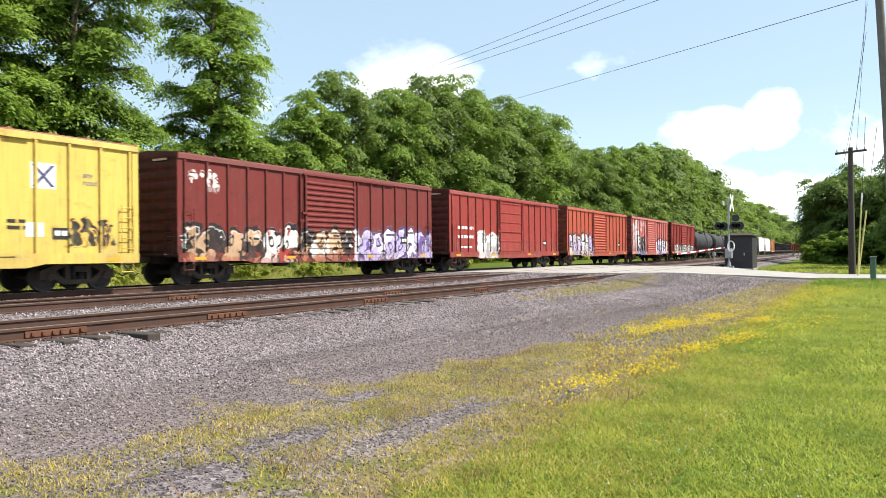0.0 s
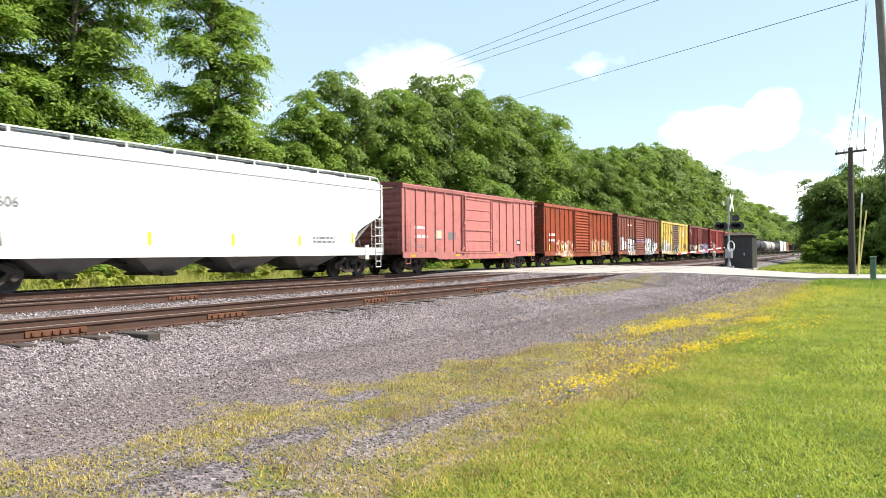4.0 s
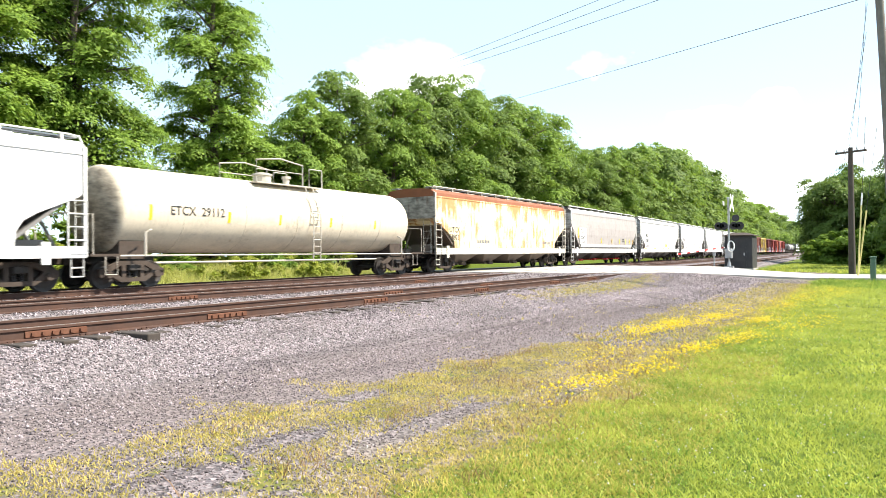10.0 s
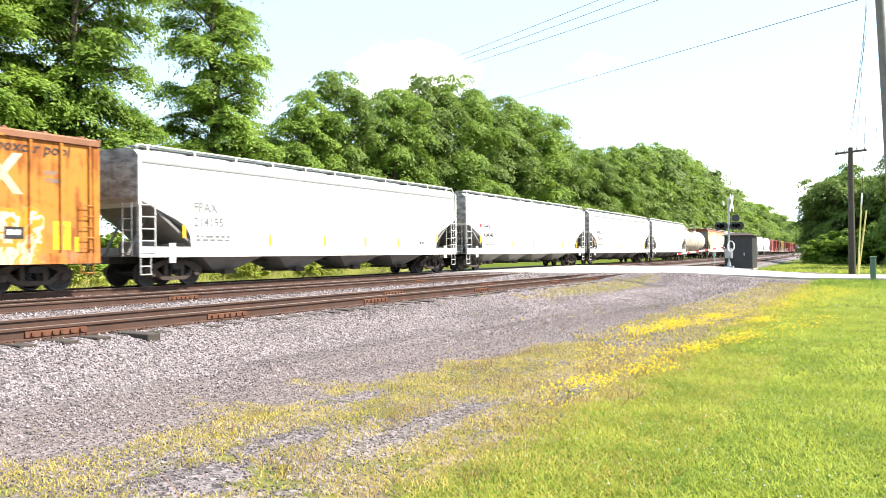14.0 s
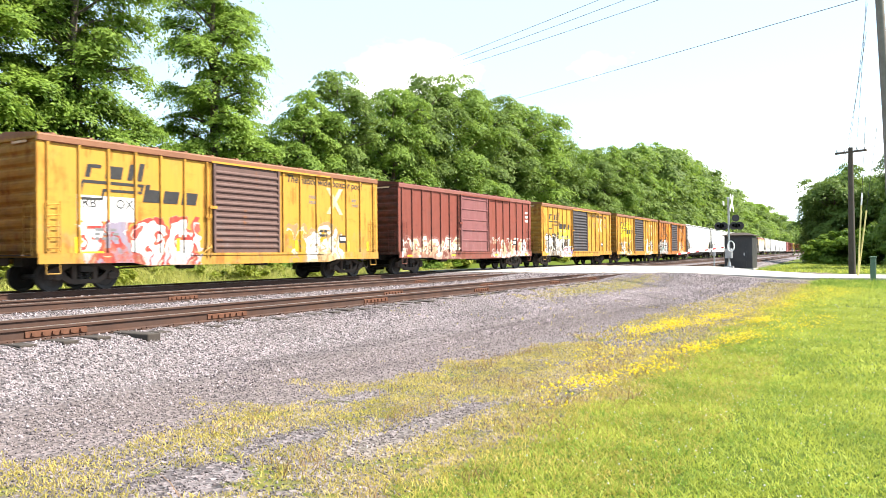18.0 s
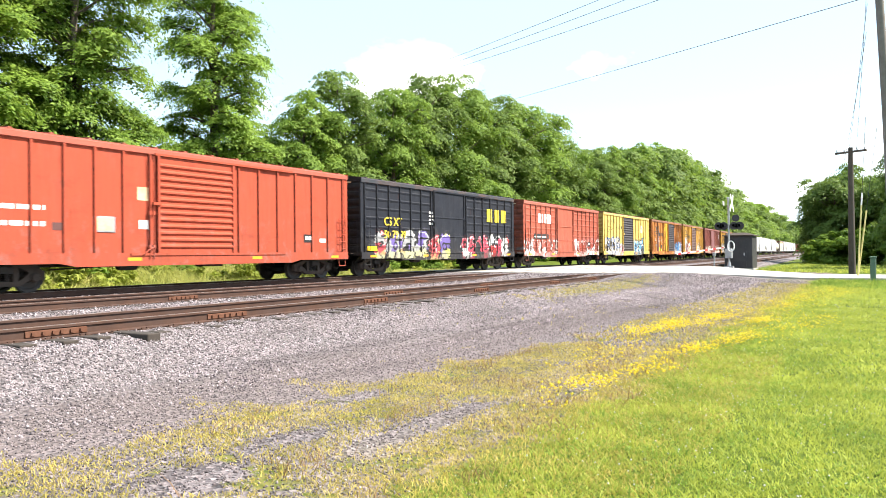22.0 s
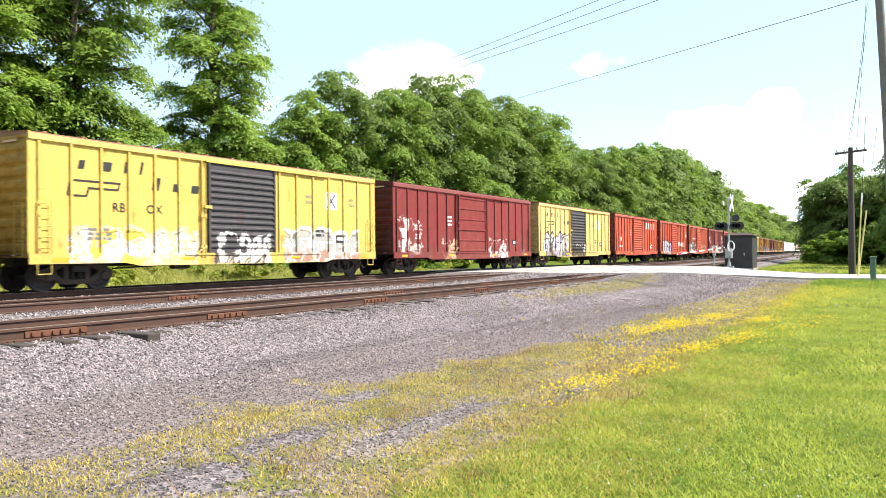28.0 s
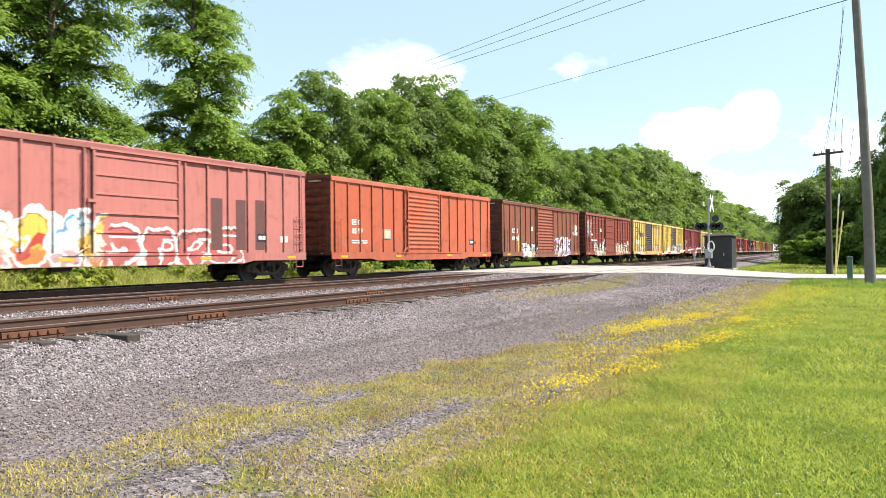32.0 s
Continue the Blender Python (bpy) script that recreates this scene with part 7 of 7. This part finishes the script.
    (boxcar, -412.2, -396.8, "red_stamped_box", "red boxcar with pressed side panels and white graffiti", dict(col=(0.37, 0.085, 0.05), stamped=True, posts=6, doortype="plain", panels=((-5.2, 3.05, 0.75, 0.62, "letter_white"), (-4.2, 3.05, 1.3, 0.62, "letter_white"), (-6.0, 1.95, 2.6, 0.35, "letter_black")), print=((-5.9, 2.05, 2.2, 0.15, 1, "letter_white"), (-0.8, 2.7, 2.0, 0.35, 2, "letter_grey"), (-1.2, 2.0, 2.2, 0.3, 1, "letter_yellow")), tags=(spray(-7.6, -1.9, 2.0, (W_, (0.277, 0.0407, 0.0216), W_, GREY), (0.3, 0.1, 0.08), 1.4, 35), spray(1.8, 7.6, 2.1, (W_, (0.277, 0.0407, 0.0216), W_), (0.34, 0.1, 0.08), 1.7, 36)))),
    (boxcar, -429.65, -413.7, "navy_box", "dark navy boxcar with yellow lettering and colourful graffiti", dict(col=(0.012, 0.014, 0.022), rust=0.0, fade=0.03, stamped=True, doortype="plain", text=(("CS XT", -6.2, 2.35, 0.55, "letter_yellow"), ("50 79 99", -6.2, 1.75, 0.52, "letter_yellow")), panels=((4.3, 2.85, 0.62, 0.75, "letter_yellow"), (5.3, 2.85, 0.55, 0.75, "letter_yellow"), (6.2, 2.85, 0.6, 0.75, "letter_yellow"), (-7.5, 1.15, 0.8, 0.22, "yellow"), (0.0, 3.15, 0.3, 0.3, "red")), print=((-2.2, 2.5, 0.5, 0.75, 4, "letter_white"),), tags=(spray(-6.9, -0.2, 2.15, ((0.55, 0.55, 0.12), PURPLE, GREY, (0.5, 0.06, 0.08), (0.68, 0.66, 0.25)), K_, 0.9, 37), spray(1.2, 7.2, 2.1, ((0.471, 0.032, 0.0325), W_, (0.55, 0.06, 0.10), K_), K_, 1.25, 38)))),
    (boxcar, -446.6, -430.6, "orange_red_box_b", "plain orange-red boxcar with a corrugated door", dict(board=(-3.95, 1.72), panels=((-2.45, 2.75, 0.42, 0.42, "faded_white"), (-2.4, 1.85, 0.36, 0.28, "letter_white"), (-5.2, 1.75, 0.3, 0.22, "brown_patch"), (5.6, 1.65, 0.16, 0.16, "letter_yellow")), col=(0.415, 0.0674, 0.0316), rust=0.05, print=((-6.6, 2.3, 1.2, 0.25, 1, "letter_white"), (-6.6, 1.85, 1.2, 0.25, 1, "letter_white"), (6.2, 1.5, 0.4, 0.3, 1, "letter_white")))),
    (boxcar, -464.3, -448.35, "maroon_box_b", "maroon boxcar with tan and white graffiti", dict(col=(0.22, 0.040, 0.030), rust=0.2, tags=(spray(-4.9, 0.5, 2.1, (CREAM, TAN, W_, (0.2, 0.05, 0.04)), K_, 1.2, 39), spray(0.6, 7.6, 2.1, (W_, K_, TAN, GREY, W_), K_, 1.25, 40), spray(-7.7, -5.8, 3.4, ((0.22, 0.04, 0.03), W_, (0.22, 0.04, 0.03)), (0.22, 0.04, 0.03), 2.2, 41, 2.6), spray(6.5, 7.6, 3.7, ((0.22, 0.04, 0.03), W_), (0.22, 0.04, 0.03), 2.3, 42, 2.2)), panels=((-7.6, 1.3, 0.9, 0.22, "orange"), (-7.3, 1.56, 0.6, 0.5, "letter_black"), (-5.75, 1.95, 0.75, 0.28, "letter_black"), (-5.75, 1.1, 0.75, 0.72, "letter_black")), text=(("EEC", -6.5, 2.25, 0.36, "letter_white"),), print=((-6.0, 1.25, 0.8, 0.5, 3, "letter_white"),))),
    (boxcar, -481.4, -465.55, "orange_box_c", "orange boxcar with a white-painted corner and black number patch", dict(col=(0.4, 0.0735, 0.0316), rust=0.15, tags=(spray(-7.8, -4.8, 2.2, (W_, W_, GREY), K_, 0.9, 43), spray(-3.2, -2.0, 2.4, ((0.4, 0.0735, 0.0316), W_), (0.4, 0.0735, 0.0316), 1.2, 44), spray(2.0, 6.5, 2.0, ((0.4, 0.0735, 0.0316), (0.6, 0.3, 0.06), (0.4, 0.0735, 0.0316)), (0.4, 0.0735, 0.0316), 1.6, 45)), panels=((-5.3, 1.3, 2.0, 1.1, "letter_black"),), print=((-5.0, 2.65, 1.9, 0.3, 1, "letter_white"), (-5.1, 1.4, 1.6, 0.6, 3, "letter_grey")), text=(("195 33", -5.2, 1.98, 0.36, "letter_white"),))),
    (boxcar, -498.9, -483.0, "orange_red_box_d", "orange-red boxcar with white and lilac graffiti", dict(col=(0.415, 0.0692, 0.0333), rust=0.06, tags=(spray(-6.2, -1.9, 2.25, (W_, LILAC, W_, PINK), K_, 1.25, 46), spray(2.0, 6.3, 2.2, ((0.415, 0.0692, 0.0333), W_, (0.415, 0.0692, 0.0333)), (0.415, 0.0692, 0.0333), 1.7, 47, 1.6), spray(6.8, 7.6, 3.7, ((0.415, 0.0692, 0.035), W_), (0.415, 0.0692, 0.035), 2.0, 48, 2.8)))),
    (boxcar, -516.4, -500.45, "orange_red_box_e", "orange-red boxcar with large white letter blocks", dict(col=(0.433, 0.071, 0.0333), rust=0.05, panels=((3.35, 3.35, 0.42, 0.6, "letter_white"), (4.4, 3.35, 0.42, 0.6, "letter_white"), (5.4, 3.35, 0.36, 0.6, "letter_white"), (6.45, 3.35, 0.42, 0.6, "letter_white"), (-6.1, 2.0, 0.45, 0.4, "letter_white"), (5.1, 1.35, 0.45, 0.3, "letter_white"), (5.2, 1.75, 0.2, 0.2, "yellow")), print=((-2.95, 2.6, 0.5, 0.6, 3, "letter_white"), (-6.6, 1.5, 1.3, 0.2, 1, "letter_white")))),
    (boxcar, -534.0, -518.0, "yellow_box_c", "pale yellow boxcar with a dark door and graffiti", rb(col=(0.62, 0.44, 0.16), rust=0.15, tags=(spray(-7.0, -2.2, 2.4, (W_, LILAC, GREY, K_), K_, 1.3, 49), spray(-1.7, 1.5, 1.8, (GREY, K_), K_, 1.3, 50)))),
    (boxcar, -551.45, -535.4, "maroon_box_c", "maroon boxcar with a panelled door and white scrawl", dict(col=(0.19, 0.026, 0.024), rust=0.08, doortype="panel", text=(("EEC", -6.1, 2.2, 0.36, "letter_white"), ("276", -6.1, 1.75, 0.36, "letter_white")), tags=(spray(-7.6, -5.5, 2.9, ((0.19, 0.026, 0.024), (0.19, 0.026, 0.024), W_), (0.19, 0.026, 0.024), 2.0, 51, 1.1), spray(-3.4, -2.0, 1.9, ((0.19, 0.026, 0.024), TAN), (0.19, 0.026, 0.024), 1.6, 52), spray(2.0, 4.5, 1.9, ((0.19, 0.026, 0.024), W_), (0.19, 0.026, 0.024), 1.8, 53)), print=((-2.9, 2.5, 0.5, 0.6, 3, "letter_white"),))),
    (boxcar, -568.8, -552.9, "yellow_box_d", "yellow boxcar with a dark door and grey bubble graffiti", rb(col=(0.64, 0.45, 0.104), rust=0.18, more=(("RB", -5.4, 2.35, 0.40, "letter_black"), ("OX", -4.2, 2.35, 0.40, "letter_black")), tags=(spray(-6.7, -2.2, 2.0, (W_, CREAM, W_, (0.76, 0.55, 0.08)), (0.5, 0.4, 0.3), 1.2, 54), spray(2.0, 6.7, 2.1, (GREY, GREY, (0.415, 0.104, 0.0527)), W_, 0.95, 55), spray(-1.4, 1.2, 1.9, ((0.055, 0.05, 0.055), W_), (0.055, 0.05, 0.055), 1.5, 56)))),
    (boxcar, -585.6, -569.75, "yellow_box_e", "yellow boxcar with a large dark emblem and rust at the sill", rb(col=(0.6, 0.42, 0.128), rust=0.25, emblem="large", more=(("RB", -6.2, 2.35, 0.42, "letter_black"), ("OX", -5.0, 2.35, 0.42, "letter_black"), ("The nationwide boxcar pool", 1.95, 3.82, 0.4, "letter_grey", 0.2)), tags=(spray(-6.6, -1.9, 1.7, ((0.60, 0.42, 0.08), GREY, TAN, W_), (0.25, 0.15, 0.05), 1.3, 57), spray(1.8, 5.5, 2.0, (W_, TAN, (0.72, 0.52, 0.1)), (0.4, 0.25, 0.1), 1.3, 58)), panels=((-6.4, 1.9, 1.9, 0.36, "letter_white"),))),
    (boxcar, -602.55, -586.75, "brown_stamped_box", "brown-red boxcar with pressed panels and cream graffiti", dict(col=(0.22, 0.048, 0.030), rust=0.25, stamped=True, doortype="panel", tags=(spray(-5.2, -1.9, 1.9, (CREAM, W_, TAN), K_, 1.3, 59), spray(1.8, 7.0, 1.9, (TAN, CREAM, (0.22, 0.05, 0.03)), (0.22, 0.05, 0.03), 1.3, 60), spray(-7.4, -6.0, 4.0, ((0.22, 0.048, 0.03), GREY), (0.22, 0.048, 0.03), 2.2, 61, 2.4)), print=((-6.4, 2.5, 0.6, 0.25, 1, "letter_white"), (-6.4, 2.0, 2.0, 0.25, 1, "letter_white")), panels=((-3.4, 2.85, 0.35, 0.3, "letter_white"), (-2.2, 1.95, 0.3, 0.3, "letter_white"), (6.4, 1.75, 0.5, 0.4, "letter_white")))),
    (boxcar, -619.95, -604.3, "brown_box_c", "brown boxcar with white and purple graffiti", dict(col=(0.20, 0.068, 0.040), rust=0.2, door=(0.24, 0.068, 0.042), text=(("KC  S", -6.2, 2.35, 0.42, "letter_white"), ("60 443", -6.2, 1.85, 0.42, "letter_white")), tags=(spray(-4.4, -1.9, 1.75, (W_, W_, GREY), K_, 1.3, 62), spray(1.8, 5.6, 2.1, ((0.155, 0.055, 0.03), (0.12, 0.06, 0.09), LILAC, (0.155, 0.055, 0.03)), W_, 1.0, 63), spray(6.4, 7.4, 3.3, ((0.155, 0.055, 0.03), W_), (0.155, 0.055, 0.03), 2.2, 64, 2.4)), panels=((-5.2, 0.95, 0.1, 1.3, "yellow"), (-2.9, 2.55, 0.4, 0.3, "letter_white")))),
    (boxcar, -637.7, -621.8, "orange_red_box_f", "clean orange-red boxcar with a corrugated door", dict(board=(-3.95, 1.72), col=(0.42, 0.098, 0.048), rust=0.04, text=(("EE C", -6.4, 2.35, 0.36, "letter_white"), ("85 99", -6.4, 1.95, 0.36, "letter_white")), print=((-6.4, 1.5, 1.2, 0.2, 2, "letter_white"), (5.6, 1.55, 0.4, 0.3, 1, "letter_black")))),
    (boxcar, -655.3, -639.4, "pink_box_b", "faded pinkish-red boxcar with dark patches and bright graffiti", dict(col=(0.43, 0.150, 0.130), fade=0.4, rust=0.1, doortype="panel", tags=(spray(-7.5, -1.4, 2.3, (SKY, (0.55, 0.75, 0.8), CREAM, (0.7, 0.45, 0.08), (0.428, 0.048, 0.0325)), W_, 1.0, 65), spray(-1.2, 4.5, 1.95, ((0.43, 0.11, 0.1), (0.43, 0.11, 0.1)), W_, 0.7, 66)), panels=((2.9, 1.2, 0.55, 1.85, "brown_patch"), (4.1, 1.2, 0.5, 1.85, "brown_patch"), (5.1, 1.2, 0.5, 1.9, "brown_patch"), (6.5, 1.5, 0.4, 0.25, "letter_white")))),
]
M["brown_patch"] = plain("brown_touch_up_paint", (0.12, 0.045, 0.04), 0.6)


def far_train():
    """The head of the train, already far down the line."""
    rnd, out, x = random.Random(9), [], 104.8
    for col, n in (((0.035, 0.035, 0.038), 2), ((0.42, 0.40, 0.38), 2), ((0.05, 0.05, 0.05), 1)):
        for _ in range(n):
            out.append((tank_car, x, x + 17.2, "far_tank", "dark tank car far down the line" if col[0] < 0.1 else "pale tank car far down the line", dict(col=col)))
            x += 18.9
    for _ in range(2):
        out.append((hopper, x, x + 18.0, "far_white_hopper", "white covered hopper far down the line", dict(col=(0.672, 0.672, 0.664))))
        x += 19.6
    out.append((boxcar, x, x + 16.0, "far_orange_box", "orange boxcar far down the line", dict(col=(0.55, 0.22, 0.08), posts=4)))
    x += 17.6
    for _ in range(6):
        out.append((open_hopper, x, x + 14.6, "far_open_hopper", "dark open hopper loaded with coal far down the line", dict(col=(0.045, 0.042, 0.042))))
        x += 16.2
    for i in range(10):
        out.append((boxcar, x, x + 15.9, "far_red_box", "dull red boxcar far down the line", dict(col=rnd.choice((RED, (0.27, 0.0407, 0.0216), MAROON)), posts=4)))
        x += 17.5
    return out


def build_train():
    cars = []
    for make, s0, s1, name, label, more in far_train() + TRAIN:
        car = make(dict(more, s0=s0, s1=s1, name=name, label=label))
        cars.append((car, (s0 + s1) / 2))
    return cars


SPEED = 20.72
CARS = build_train()


def on_track(x):
    return Matrix.Translation((x, TRACKS["track_3"] + bend(x), 0)) @ Matrix.Rotation(math.atan(slope(x)), 4, "Z")


# ---------------------------------------------------------------- everything that moves
def motions():
    for car, s in CARS:
        times = [t for t in range(33) if t in (0, 32) or t % 8 == 0 or 8 < s + SPEED * t < 130]
        walk(car, [(float(t), on_track(s + SPEED * t)) for t in times])


motions()
